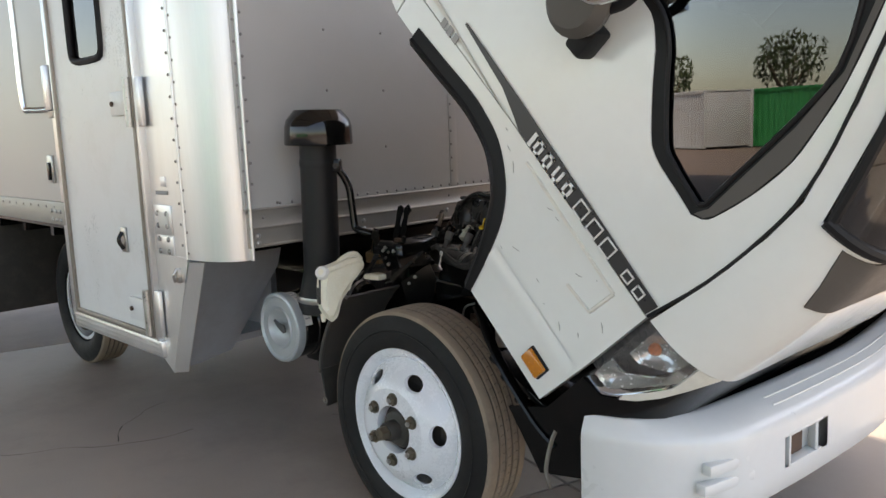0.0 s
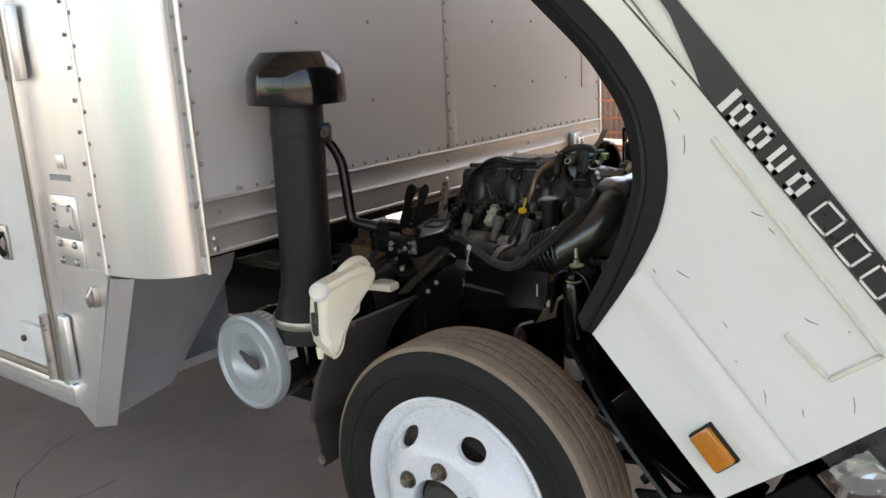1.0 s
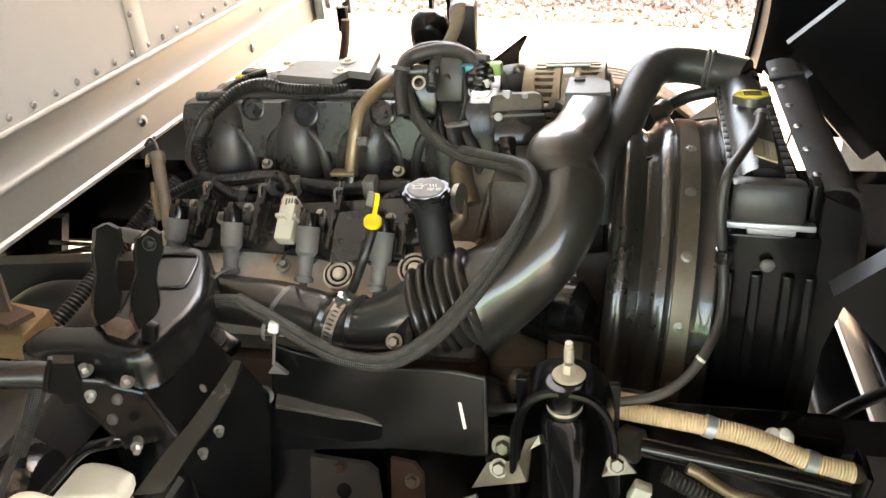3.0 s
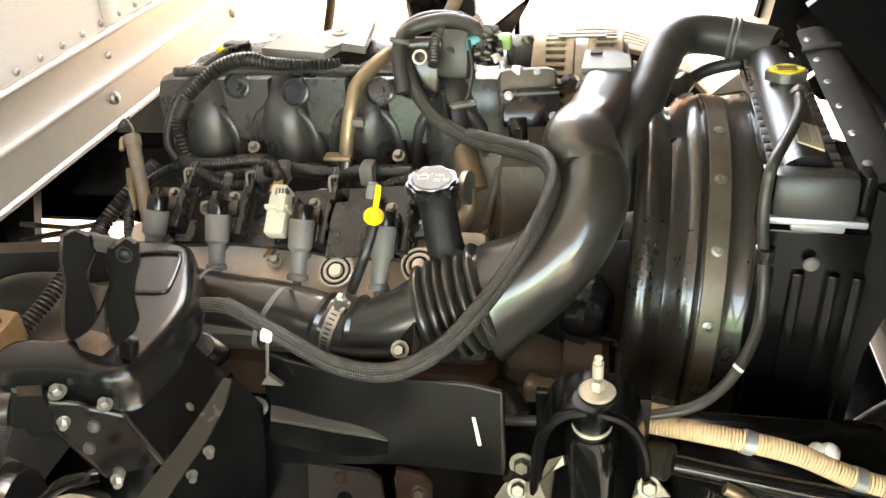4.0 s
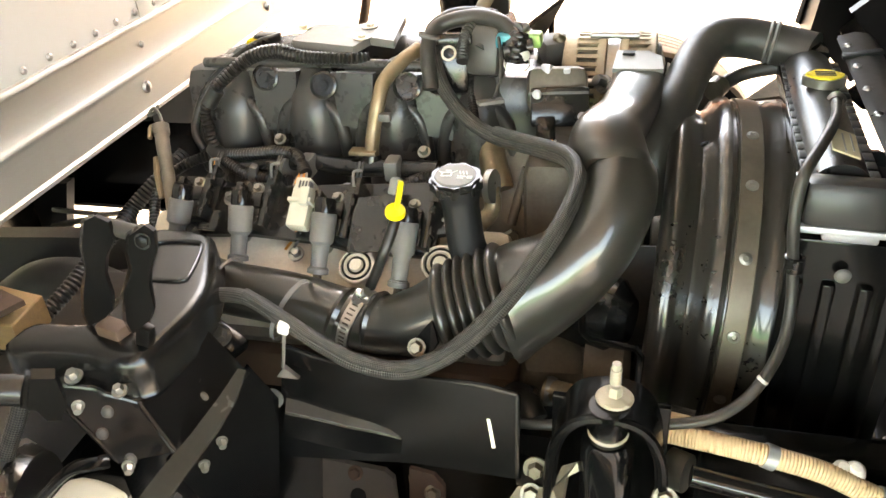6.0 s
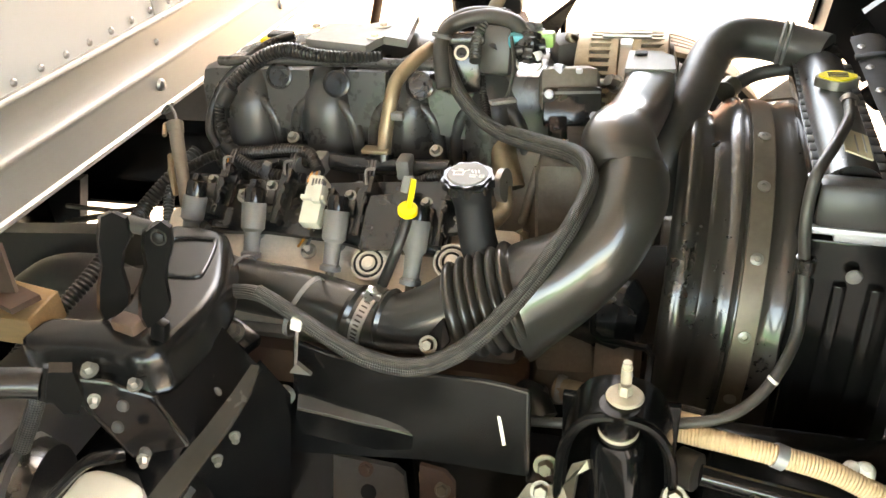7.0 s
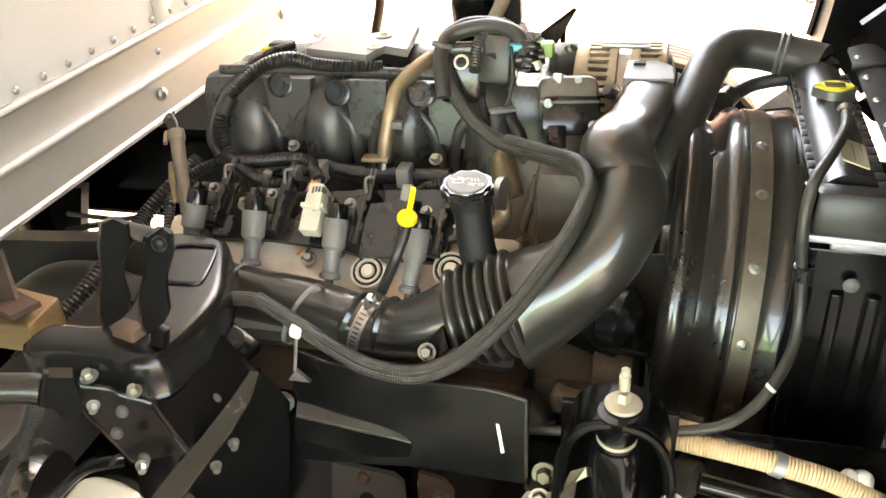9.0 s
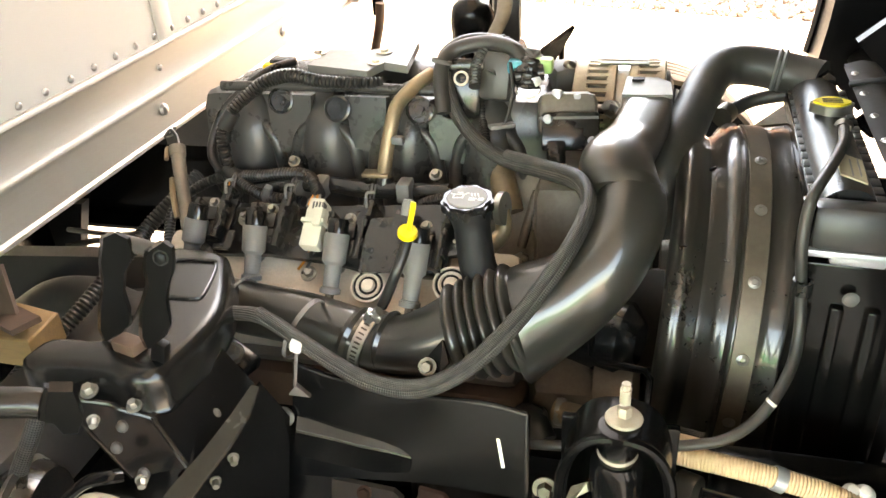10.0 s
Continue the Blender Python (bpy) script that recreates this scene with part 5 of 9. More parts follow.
# underside: floor over the engine, footwells, ribs and bolts
under = part("underside", Geo().box(cw(-0.92, 1.0, 0.43), (0.86, 1.98, 0.05), CR, bev=0.01), "liner", cab, "black painted underside")
part("foot_well", Geo().box(cw(-0.17, 0.12, 0.085), (0.36, 0.22, 0.06), CR, bev=0.02), "liner", under)
part("well_wall", Geo().box(cw(-0.44, 0.12, 0.17), (0.06, 0.22, 0.24), CR, bev=0.02), "liner", under)
part("foot_well", Geo().box(cw(-0.02, 1.88, 0.085), (0.28, 0.22, 0.06), CR, bev=0.02), "liner", under)
part("tunnel", Geo().box(cw(-0.20, 1.0, 0.46), (0.62, 1.1, 0.05), CR, bev=0.01), "liner", under)
for yc, a0, b0 in ((0.48, -0.43, 0.04), (1.52, -0.345, 0.114)):
    part("tunnel_side", Geo().box(cw((a0 + 0.07) / 2, yc, (b0 + 0.46) / 2), (0.07 - a0, 0.03, 0.46 - b0), CR), "liner", under)
part("fire_wall", Geo().box(cw(0.16, 1.0, 0.45), (0.03, 1.9, 0.7), CR), "interior", cab)
part("parcel_floor", Geo().box(cw(-0.5, 1.0, 0.52), (1.3, 1.95, 0.03), CR), "interior", cab)
part("dashboard", Geo().box(cw(0.05, 1.0, 0.78), (0.32, 1.9, 0.24), CR, bev=0.05), "interior", cab)
seat = part("seat", Geo().box(cw(-0.75, 0.5, 0.66), (0.5, 0.55, 0.16), CR, bev=0.05).box(cw(-1.05, 0.5, 1.0), (0.14, 0.5, 0.6), CR, bev=0.05), "interior", cab)
for k in range(5):
    part("rib", Geo().sweep([cw(-0.55 - 0.14 * k, 0.16, 0.404), cw(-0.55 - 0.14 * k, 1.84, 0.404)], 0.006, seg=6, smooth=False), "liner", under)
for a, y, b in ((-0.616, 0.36, 0.40), (-0.62, 0.20, 0.40), (-0.9, 0.3, 0.40)):
    part("bolt", Geo().hexbolt(cw(a, y, b), -CU, 0.012, 0.01, 0.018), "zinc", under)
# mirror folded on its arm
mir = part("mirror_arm", Geo().sweep([cw(-0.60, CY - 0.04, 0.86), cw(-0.54, CY - 0.09, 0.895), cw(-0.515, CY - 0.09, 0.96), cw(-0.54, CY - 0.08, 1.10), cw(-0.56, CY - 0.01, 1.25)], 0.013, seg=10), "seal", cab, "black mirror arm")
part("mirror_head", Geo().lathe(cw(-0.615, CY - 0.10, 0.86), -Y, [(0, -0.03), (0.06, -0.028), (0.088, -0.01), (0.092, 0.01), (0.07, 0.035), (0.0, 0.045)], 24), "mirror_grey", mir, "round grey-brown mirror back")
part("mirror_mount", Geo().box(cw(-0.56, CY - 0.05, 0.79), (0.06, 0.07, 0.085), CR, bev=0.02), "seal", mir)
part("mirror_clamp", Geo().sweep([cw(-0.60, CY - 0.14, 0.88), cw(-0.55, CY - 0.15, 0.90), cw(-0.52, CY - 0.14, 0.94)], 0.008, seg=8), "chrome", mir)
part("spot_mirror", Geo().lathe(cw(-0.66, CY - 0.12, 0.99), -Y, [(0, -0.04), (0.09, -0.035), (0.13, 0.0), (0.1, 0.04), (0.0, 0.05)], 24), "cab_white", mir)

# ---- chassis ----
chas = thing("truck_chassis", (-2, 1.0, 0.4), "black painted truck ladder frame on four white steel wheels", "truck chassis")
for y in (0.575, 1.425):
    s = 1 if y < 1 else -1
    part("frame_rail", Geo().prism((-2.2, y, 0.63), Y, Z, [(-0.035 * s, -0.11), (0.035 * s, -0.11), (0.035 * s, -0.10), (-0.025 * s, -0.10), (-0.025 * s, 0.10), (0.035 * s, 0.10), (0.035 * s, 0.11), (-0.035 * s, 0.11)][::s], 6.2), "chassis", chas)
for x in (-0.62, -1.3, -2.2, -3.0, 0.62):
    part("cross_member", Geo().box((x, 1.0, 0.6 if x < 0 else 0.50), (0.09, 0.8, 0.14 if x < 0 else 0.08), bev=0.012), "chassis", chas)
part("front_axle", Geo().sweep([(0, 0.28, 0.40), (0, 0.42, 0.36), (0, 0.6, 0.30), (0, 1.4, 0.30), (0, 1.58, 0.36), (0, 1.72, 0.40)], 0.045, seg=12), "iron", chas)
part("front_spring", Geo().sweep([(0.62, 0.50, 0.47), (0.3, 0.50, 0.40), (0, 0.50, 0.375), (-0.3, 0.50, 0.40), (-0.62, 0.50, 0.48)], 0.035, seg=8, flat=0.7), "chassis", chas)
part("front_spring", Geo().sweep([(0.62, 1.5, 0.47), (0.3, 1.5, 0.40), (0, 1.5, 0.375), (-0.3, 1.5, 0.40), (-0.62, 1.5, 0.48)], 0.035, seg=8, flat=0.7), "chassis", chas)
part("rear_axle", Geo().cyl((-3.365, 0.25, 0.40), (-3.365, 1.75, 0.40), 0.07), "iron", chas)
part("rear_diff", Geo().lathe((-3.365, 1.0, 0.40), X, [(0, -0.18), (0.1, -0.16), (0.18, -0.06), (0.19, 0.06), (0.12, 0.17), (0, 0.19)], 24), "iron", chas)
part("propshaft", Geo().cyl((-3.2, 1.0, 0.45), (-1.0, 1.0, 0.55), 0.045), "chassis", chas)
part("front_beam", Geo().box((0.76, 1.0, 0.48), (0.10, 1.9, 0.10), bev=0.015), "chassis", chas)
part("front_bracket", Geo().sheet([(0.50, 0.05, 0.58), (0.90, 0.05, 0.66), (0.92, 0.05, 0.45), (0.62, 0.05, 0.40)], 0.012), "chassis", chas)
part("step_bracket", Geo().box((0.55, 0.18, 0.62), (0.36, 0.2, 0.02), (0, 30, 0), bev=0.004), "chassis", chas)
for k in range(4):
    part("step_bar", Geo().box((0.46 + 0.055 * k, 0.20, 0.66 - 0.062 * k), (0.02, 0.26, 0.03), (0, 48, 0), bev=0.004), "chassis", chas)
part("side_stay", Geo().sweep([(0.33, 0.10, 0.86), (0.45, 0.06, 0.72), (0.60, 0.05, 0.56), (0.68, 0.05, 0.50)], 0.018, seg=8, flat=0.5), "chassis", chas)
part("rail_cover", Geo().box((0.385, 0.49, 0.66), (0.23, 0.05, 0.34), bev=0.012), "chassis", chas)

for q in (fw, fw2, rw, rw3):
    q.parent = chas
    q.matrix_basis = Matrix.Translation(-chas.location) @ q.matrix_basis

# inner wing and mud guard behind the front wheel
wing = thing("inner_wing", (-0.42, 0.2, 0.5), "black plastic mud guard behind the front wheel", "mud guard")
arc = []
for k in range(13):
    a = radians(126 + 44 * k / 12)
    arc.append((math.cos(a) * 0.465, math.sin(a) * 0.50 + 0.42))
fl = [(x, 0.03 + 0.12 * max(0, (z - 0.75)) , z) for x, z in arc]
bl = [(x, 0.30, z) for x, z in arc]
part("guard", Geo().fold(fl, bl, None, 0.008), "dusty_black", wing)
part("guard_edge", Geo().sweep([(x, y - 0.004, z) for x, y, z in fl], 0.008, seg=8, n=2), "dusty_black", wing)
part("flap", Geo().sheet([(-0.455, 0.03, 0.52), (-0.452, 0.30, 0.52), (-0.44, 0.30, 0.385), (-0.43, 0.03, 0.375)], 0.008), "rubber", wing, "black rubber flap")
part("bolt", Geo().hexbolt((-0.43, 0.024, 0.40), -Y, 0.010, 0.01, 0.014), "zinc", wing)
part("stay_strip", Geo().fold([(-0.200, 0.366, 0.958), (-0.203, 0.343, 0.940), (-0.218, 0.315, 0.915), (-0.245, 0.285, 0.882), (-0.271, 0.258, 0.847)],
                             [(-0.209, 0.366, 0.959), (-0.224, 0.343, 0.937), (-0.250, 0.315, 0.905), (-0.276, 0.285, 0.880), (-0.311, 0.258, 0.837)], None, 0.004), "strip_grey", wing, "satin grey-black curved stay strip")

# ---- air cleaner with intake stack ----
AX = -0.636
acl = thing("air_cleaner", (AX, 0.15, 0.53), "black cylindrical air cleaner with a pale grey end cover", "air cleaner")
part("canister", Geo().lathe((AX, 0.008, 0.670), Y, [(0, 0.0), (0.127, 0.0), (0.132, 0.01), (0.132, 0.06), (0.136, 0.065), (0.136, 0.08), (0.132, 0.085), (0.132, 0.34), (0.11, 0.37), (0, 0.375)], 56), "gloss_black", acl)
part("end_cover", Geo().lathe((AX, -0.028, 0.670), -Y, [(0.138, -0.03), (0.141, -0.01), (0.138, 0.004), (0.128, 0.008), (0.120, 0.004), (0.118, 0.001), (0.086, 0.001), (0.082, 0.006), (0.076, 0.006), (0.068, -0.004), (0.046, -0.02), (0.02, -0.022), (0, -0.022)], 64), "filter_grey", acl, "pale grey pressed end cover")
wn_ = part("wing_nut", Geo().lathe((AX, -0.010, 0.670), -Y, [(0.012, 0), (0.012, 0.016), (0, 0.018)], 12), "ink_grey", acl)
part("wing", Geo().plate((AX, -0.028, 0.674), (0.94, 0, -0.34), (0.34, 0, 0.94), [(-0.045, 0.004), (-0.01, -0.012), (0.03, -0.016), (0.045, -0.002), (0.03, 0.02), (-0.01, 0.014), (-0.04, 0.014)], 0.006, 0.0015), "ink", wn_)
lab_ = part("label", Geo().lathe((AX, 0.012, 0.670), Y, [(0.1328, -0.012), (0.1328, 0.028)], 16, start=-100, turn=92), "sticker", acl, "white printed label, text unreadable")
for k in range(9):
    a = radians(-92 + 9 * k)
    part("print_bar", Geo().box((AX + math.cos(a) * 0.1332, 0.022, 0.670 - math.sin(a) * 0.1332), (0.0008, 0.022 if k % 3 else 0.014, 0.006), (0, math.degrees(a), 0)), "ink_grey", lab_)
part("band", Geo().lathe((AX, 0.21, 0.670), Y, [(0.135, -0.012), (0.135, 0.012)], 40), "iron", acl)
part("mount", Geo().box((AX, 0.2, 0.52), (0.16, 0.12, 0.06), bev=0.01), "chassis", acl)
part("drain_valve", Geo().cyl((AX + 0.10, 0.13, 0.60), (AX + 0.13, 0.12, 0.555), 0.022, 0.014, seg=10), "rust", acl)
stk = thing("intake_stack", (-0.488, 0.095, 0.790), "tall matt black air intake stack with a shiny rain cap", "intake stack")
part("tube", Geo().sweep([(-0.518, 0.100, 0.740), (-0.513, 0.097, 0.800), (-0.503, 0.095, 0.860), (-0.493, 0.093, 0.950), (-0.468, 0.090, 1.400)], [0.10, 0.094, 0.083, 0.077, 0.071, 0.070, 0.070], seg=32), "stack", stk)
part("neck_ring", Geo().lathe((-0.513, 0.097, 0.790), (0.06, 0, 1), [(0.095, -0.012), (0.099, 0.0), (0.096, 0.012)], 32), "steel", stk)
capb = part("rain_cap", Geo().lathe((-0.465, 0.092, 1.385), (0.03, 0, 1), [(0.11, 0.0), (0.128, 0.002), (0.130, 0.008), (0.127, 0.07), (0.12, 0.095), (0.095, 0.125), (0.088, 0.132), (0, 0.136)], 28), "gloss_black", stk, "glossy black plastic rain cap", sharp=25)
for k in range(14):
    a = 2 * math.pi * (k + 0.5) / 14
    part("slot", Geo().box((-0.465 + math.cos(a) * 0.1225, 0.092 + math.sin(a) * 0.1225, 1.425), (0.005, 0.03, 0.055), (0, 0, math.degrees(a)), bev=0.002), "gloss_black", capb)
part("clamp_band", Geo().lathe((-0.473, 0.091, 1.315), (0.03, 0, 1), [(0.0715, -0.014), (0.0735, 0), (0.0715, 0.014)], 32), "stack", stk)
br = part("bracket", Geo().box((-0.423, 0.130, 1.305), (0.05, 0.05, 0.05), (0, 0, 40), bev=0.008), "chassis", stk)
part("bolt", Geo().hexbolt((-0.398, 0.113, 1.305), (1, -0.6, 0), 0.008, 0.012, 0.011), "iron", br)
part("stay_tube", Geo().sweep([(-0.455, 0.130, 1.297), (-0.440, 0.160, 1.285), (-0.424, 0.190, 1.225), (-0.416, 0.196, 1.150), (-0.411, 0.198, 1.085), (-0.402, 0.200, 1.056), (-0.371, 0.208, 1.046), (-0.347, 0.219, 1.040), (-0.336, 0.224, 1.036)], 0.0145, seg=16), "satin_black", stk, "black bent support tube")
part("tube_flange", Geo().sheet([(-0.324, 0.223, 1.060), (-0.322, 0.226, 1.057), (-0.342, 0.226, 1.014), (-0.345, 0.222, 1.019)], 0.006), "satin_black", stk)
part("stay_clevis", Geo().sheet([(-0.323, 0.226, 1.056), (-0.307, 0.236, 1.050), (-0.314, 0.243, 1.010), (-0.326, 0.243, 0.990), (-0.336, 0.236, 0.994), (-0.335, 0.229, 1.014), (-0.339, 0.224, 1.018)], 0.012), "chassis", stk)

# ---- washer bottle ----
wb = thing("washer_bottle", (-0.34, 0.03, 0.73), "yellowed white plastic washer bottle with a screw cap", "washer bottle")
body = [(-0.004, 0.03), (0.012, -0.004), (0.034, 0.015), (0.05, 0.07), (0.085, 0.13), (0.112, 0.165), (0.126, 0.192), (0.118, 0.216), (0.09, 0.222), (0.03, 0.203), (-0.002, 0.185), (-0.014, 0.12), (-0.014, 0.06)]
bm = bmesh.new()
us = Vector((0.30, 0.95, 0)).normalized()
loopv = [bm.verts.new(Vector((-0.360, -0.018, 0.735)) + us * a * 1.22 + Z * (b + 0.012)) for a, b in soft(body + [body[0]], 3)[:-1]]
f = bm.faces.new(loopv)
r = bmesh.ops.extrude_face_region(bm, geom=[f])
off = Vector((0.95, -0.30, 0)).normalized() * 0.082
for v in r["geom"]:
    if isinstance(v, bmesh.types.BMVert):
        v.co += off
bmesh.ops.bevel(bm, geom=[e for e in bm.edges if e.calc_face_angle(0) > 0.6], offset=0.016, segments=3, affect="EDGES")
bm.verts.index_update()
gq = Geo().add([v.co.copy() for v in bm.verts], [[v.index for v in q.verts] for q in bm.faces])
bm.free()
part("tank", gq, "bottle", wb, sharp=60)
part("handle", Geo().sweep([(-0.318, 0.030, 0.945), (-0.312, 0.058, 0.962), (-0.310, 0.090, 0.972), (-0.306, 0.116, 0.970), (-0.298, 0.134, 0.952)], [0.009, 0.013, 0.014, 0.013, 0.009], seg=14), "bottle", wb)
cp = part("cap", Geo().lathe((-0.316, -0.024, 0.918), (0.45, -0.8, 0.4), [(0, 0.035), (0.02, 0.035), (0.024, 0.031), (0.026, 0.02), (0.026, -0.02)], 28), "cap_white", wb, "off-white screw cap")
part("cap_dimple", Geo().lathe((-0.316, -0.024, 0.918), (0.45, -0.8, 0.4), [(0, 0.0365), (0.009, 0.0365), (0.011, 0.0355)], 16), "bottle", cp)
part("hose_loop", Geo().sweep([(-0.318, -0.045, 0.90), (-0.31, -0.052, 0.86), (-0.315, -0.052, 0.82), (-0.328, -0.05, 0.82), (-0.33, -0.048, 0.87)], 0.006, seg=8), "rubber", wb, "black rubber hose loop")
part("bottle_neck", Geo().pressed([(-0.373, 0.204), (-0.374, 0.238), (-0.374, 0.253), (-0.370, 0.261), (-0.359, 0.266), (-0.343, 0.266), (-0.324, 0.263), (-0.304, 0.256), (-0.300, 0.243), (-0.299, 0.227), (-0.298, 0.215)], [(-0.008, 0.878), (-0.003, 0.877), (0.001, 0.873), (0.002, 0.868), (0.001, 0.858)]), "bottle", wb, "cream rounded bottle shoulder")
part("bottle_frame", Geo().sweep([(-0.408, 0.205, 0.854), (-0.365, 0.215, 0.897), (-0.325, 0.225, 0.935), (-0.300, 0.232, 0.942), (-0.292, 0.240, 0.938)], 0.009, seg=10, flat=0.6), "chassis", wb, "black frame strap")
part("pump", Geo().cyl((-0.345, -0.02, 0.765), (-0.343, -0.024, 0.735), 0.012, 0.007, seg=12), "bottle", wb)

# ---- engine ----
eng = thing("engine", (-0.2, 0.95, 0.45), "dusty black and cast aluminium V8 truck engine", "engine")
part("block", Geo().box((-0.22, 1.0, 0.62), (0.62, 0.40, 0.40), bev=0.03), "iron", eng)
part("oil_pan", Geo().box((-0.25, 1.0, 0.38), (0.55, 0.32, 0.14), bev=0.03), "chassis", eng)
part("bell_housing", Geo().lathe((-0.48, 1.0, 0.60), -X, [(0, 0), (0.20, 0), (0.17, 0.06), (0.12, 0.16), (0, 0.18)], 24), "cast_dark", eng)
# right cylinder head and valve cover, leaning outwards
HR = Matrix.Rotation(radians(38), 3, "X")
part("cylinder_head", Geo().box((-0.235, 0.70, 0.80), (0.54, 0.16, 0.16), HR, bev=0.012), "cast_dark", eng)
vc = part("valve_cover", Geo().box((-0.235, 0.655, 0.880), (0.53, 0.155, 0.075), HR, bev=0.028), "cast", eng, "dusty cast aluminium valve cover")
for p in ((-0.258, 0.635, 0.929), (-0.143, 0.655, 0.961), (-0.049, 0.660, 0.972), (-0.372, 0.700, 0.970), (-0.337, 0.800, 1.020), (-0.110, 0.780, 1.020)):
    part("cover_bolt", Geo().hexbolt(Vector(p), (0, -0.55, 0.83), 0.0065, 0.010, 0.0095), "zinc", eng)
for p in ((-0.052, 0.615, 0.946), (-0.166, 0.615, 0.932)):
    q = Vector(p)
    rg = part("bolt_boss", Geo().lathe(q, (0, -0.6, 0.8), [(0.024, -0.004), (0.024, 0.002), (0.0215, 0.003), (0.0205, 0.0), (0.0175, 0.0), (0.0165, 0.003), (0.0145, 0.003), (0.0135, 0.0), (0.009, 0.0), (0.008, 0.005), (0, 0.005)], 28), "cast", vc)
    for r_ in (0.019, 0.0112):
        part("seal_ring", Geo().lathe(q, (0, -0.6, 0.8), [(r_ - 0.0016, 0.0004), (r_ - 0.0012, 0.0018), (r_ + 0.0012, 0.0018), (r_ + 0.0016, 0.0004)], 28), "seal", rg)
# coil carrier plate and four coils with boots
part("coil_plate", Geo().sheet([(-0.464, 0.656, 0.930), (-0.479, 0.726, 0.967), (-0.074, 0.716, 1.005), (-0.036, 0.646, 0.973), (-0.182, 0.629, 0.945), (-0.215, 0.634, 0.949), (-0.320, 0.644, 0.948)], 0.008), "plastic", eng, "flat black coil carrier plate")
part("coil_plate_step", Geo().sheet([(-0.179, 0.622, 0.946), (-0.175, 0.652, 0.986), (-0.172, 0.672, 1.001), (-0.115, 0.677, 1.007), (-0.096, 0.622, 0.956)], 0.008), "plastic", eng)
BOLTS = [((-0.428, 0.705, 0.994), 0.96), ((-0.334, 0.700, 0.993), 1.0), ((-0.212, 0.690, 0.992), 1.05), ((-0.100, 0.680, 0.994), 1.1)]
BOOTS = [((-0.428, 0.650, 0.987), (-0.437, 0.622, 0.932)), ((-0.335, 0.645, 0.985), (-0.336, 0.612, 0.926)), ((-0.211, 0.635, 0.987), (-0.215, 0.598, 0.925)), ((-0.096, 0.622, 0.989), (-0.101, 0.585, 0.924))]
for (bolt, s), (b0, b1) in zip(BOLTS, BOOTS):
    c = Vector(bolt)

    def at_coil(a, b, h):
        return c + HR @ Vector((a * s, b * s, h * s))
    coil = part("ignition_coil", Geo().box(at_coil(0.004, -0.026, -0.014), (0.060 * s, 0.074 * s, 0.016 * s), HR, bev=0.002)
                .box(at_coil(0.004, -0.022, 0.000), (0.022 * s, 0.022 * s, 0.020 * s), HR, bev=0.0018)
                .box(at_coil(0.007, -0.048, 0.002), (0.024 * s, 0.022 * s, 0.026 * s), HR, bev=0.0018)
                .box(at_coil(0.025, -0.030, 0.004), (0.009 * s, 0.064 * s, 0.028 * s), HR, bev=0.0015)
                .box(at_coil(-0.020, -0.016, 0.002), (0.010 * s, 0.034 * s, 0.026 * s), HR, bev=0.0015)
                .box(at_coil(0.029, 0.008, 0.006), (0.014 * s, 0.024 * s, 0.026 * s), HR, bev=0.0018), "plastic", eng, "black plastic ignition coil")
    part("coil_bolt", Geo().hexbolt(at_coil(0, 0, -0.006), (0, -0.6, 0.8), 0.0056, 0.010, 0.0085), "zinc", coil)
    p0, p1 = Vector(b0), Vector(b1)
    part("plug_boot", Geo().sweep([p0 + (p0 - p1) * 0.12, p0 + (p0 - p1) * 0.08, p0.lerp(p1, 0.40), p0.lerp(p1, 0.47), p0.lerp(p1, 0.86), p0.lerp(p1, 0.88), p0.lerp(p1, 0.96), p1], [0.0155, 0.0168, 0.0158, 0.0115, 0.0108, 0.0125, 0.0125, 0.011], seg=18, smooth=False), "boot", coil, "grey rubber spark plug boot")
    ax_ = (p0 - p1).normalized()
    part("barrel", Geo().lathe(p0 + ax_ * 0.004, ax_, [(0.0135, 0), (0.0140, 0.002), (0.0140, 0.021), (0.0125, 0.0245), (0, 0.025)], 24), "gloss_black", coil, "glossy black coil barrel")
    part("boot_ring", Geo().lathe(p1 + ax_ * 0.004, ax_, [(0.0112, -0.004), (0.0142, -0.003), (0.0142, 0.003), (0.0112, 0.004)], 20), "boot", coil)
    part("plug_tip", Geo().cyl(p1, p1 + (p1 - p0).normalized() * 0.03, 0.006, seg=8), "cast_dark", coil)
    for k in range(2):
        part("rib", Geo().box(at_coil(0.0305, -0.014 - 0.026 * k, 0.010), (0.004 * s, 0.010 * s, 0.018 * s), HR, bev=0.001), "plastic", coil)
    part("lock_lever", Geo().sweep([at_coil(0.029, 0.006, 0.021), at_coil(0.026, 0.024, 0.024), at_coil(0.034, 0.030, 0.018)], 0.0022, seg=6), "boot", coil)
    for k in range(2):
        part("lead", Geo().sweep([at_coil(0.026 + 0.005 * k, 0.018, 0.008), at_coil(0.026 + 0.005 * k, 0.032, 0.010), at_coil(0.022 + 0.005 * k, 0.050, 0.0)], 0.0016, seg=6), "ink", coil)
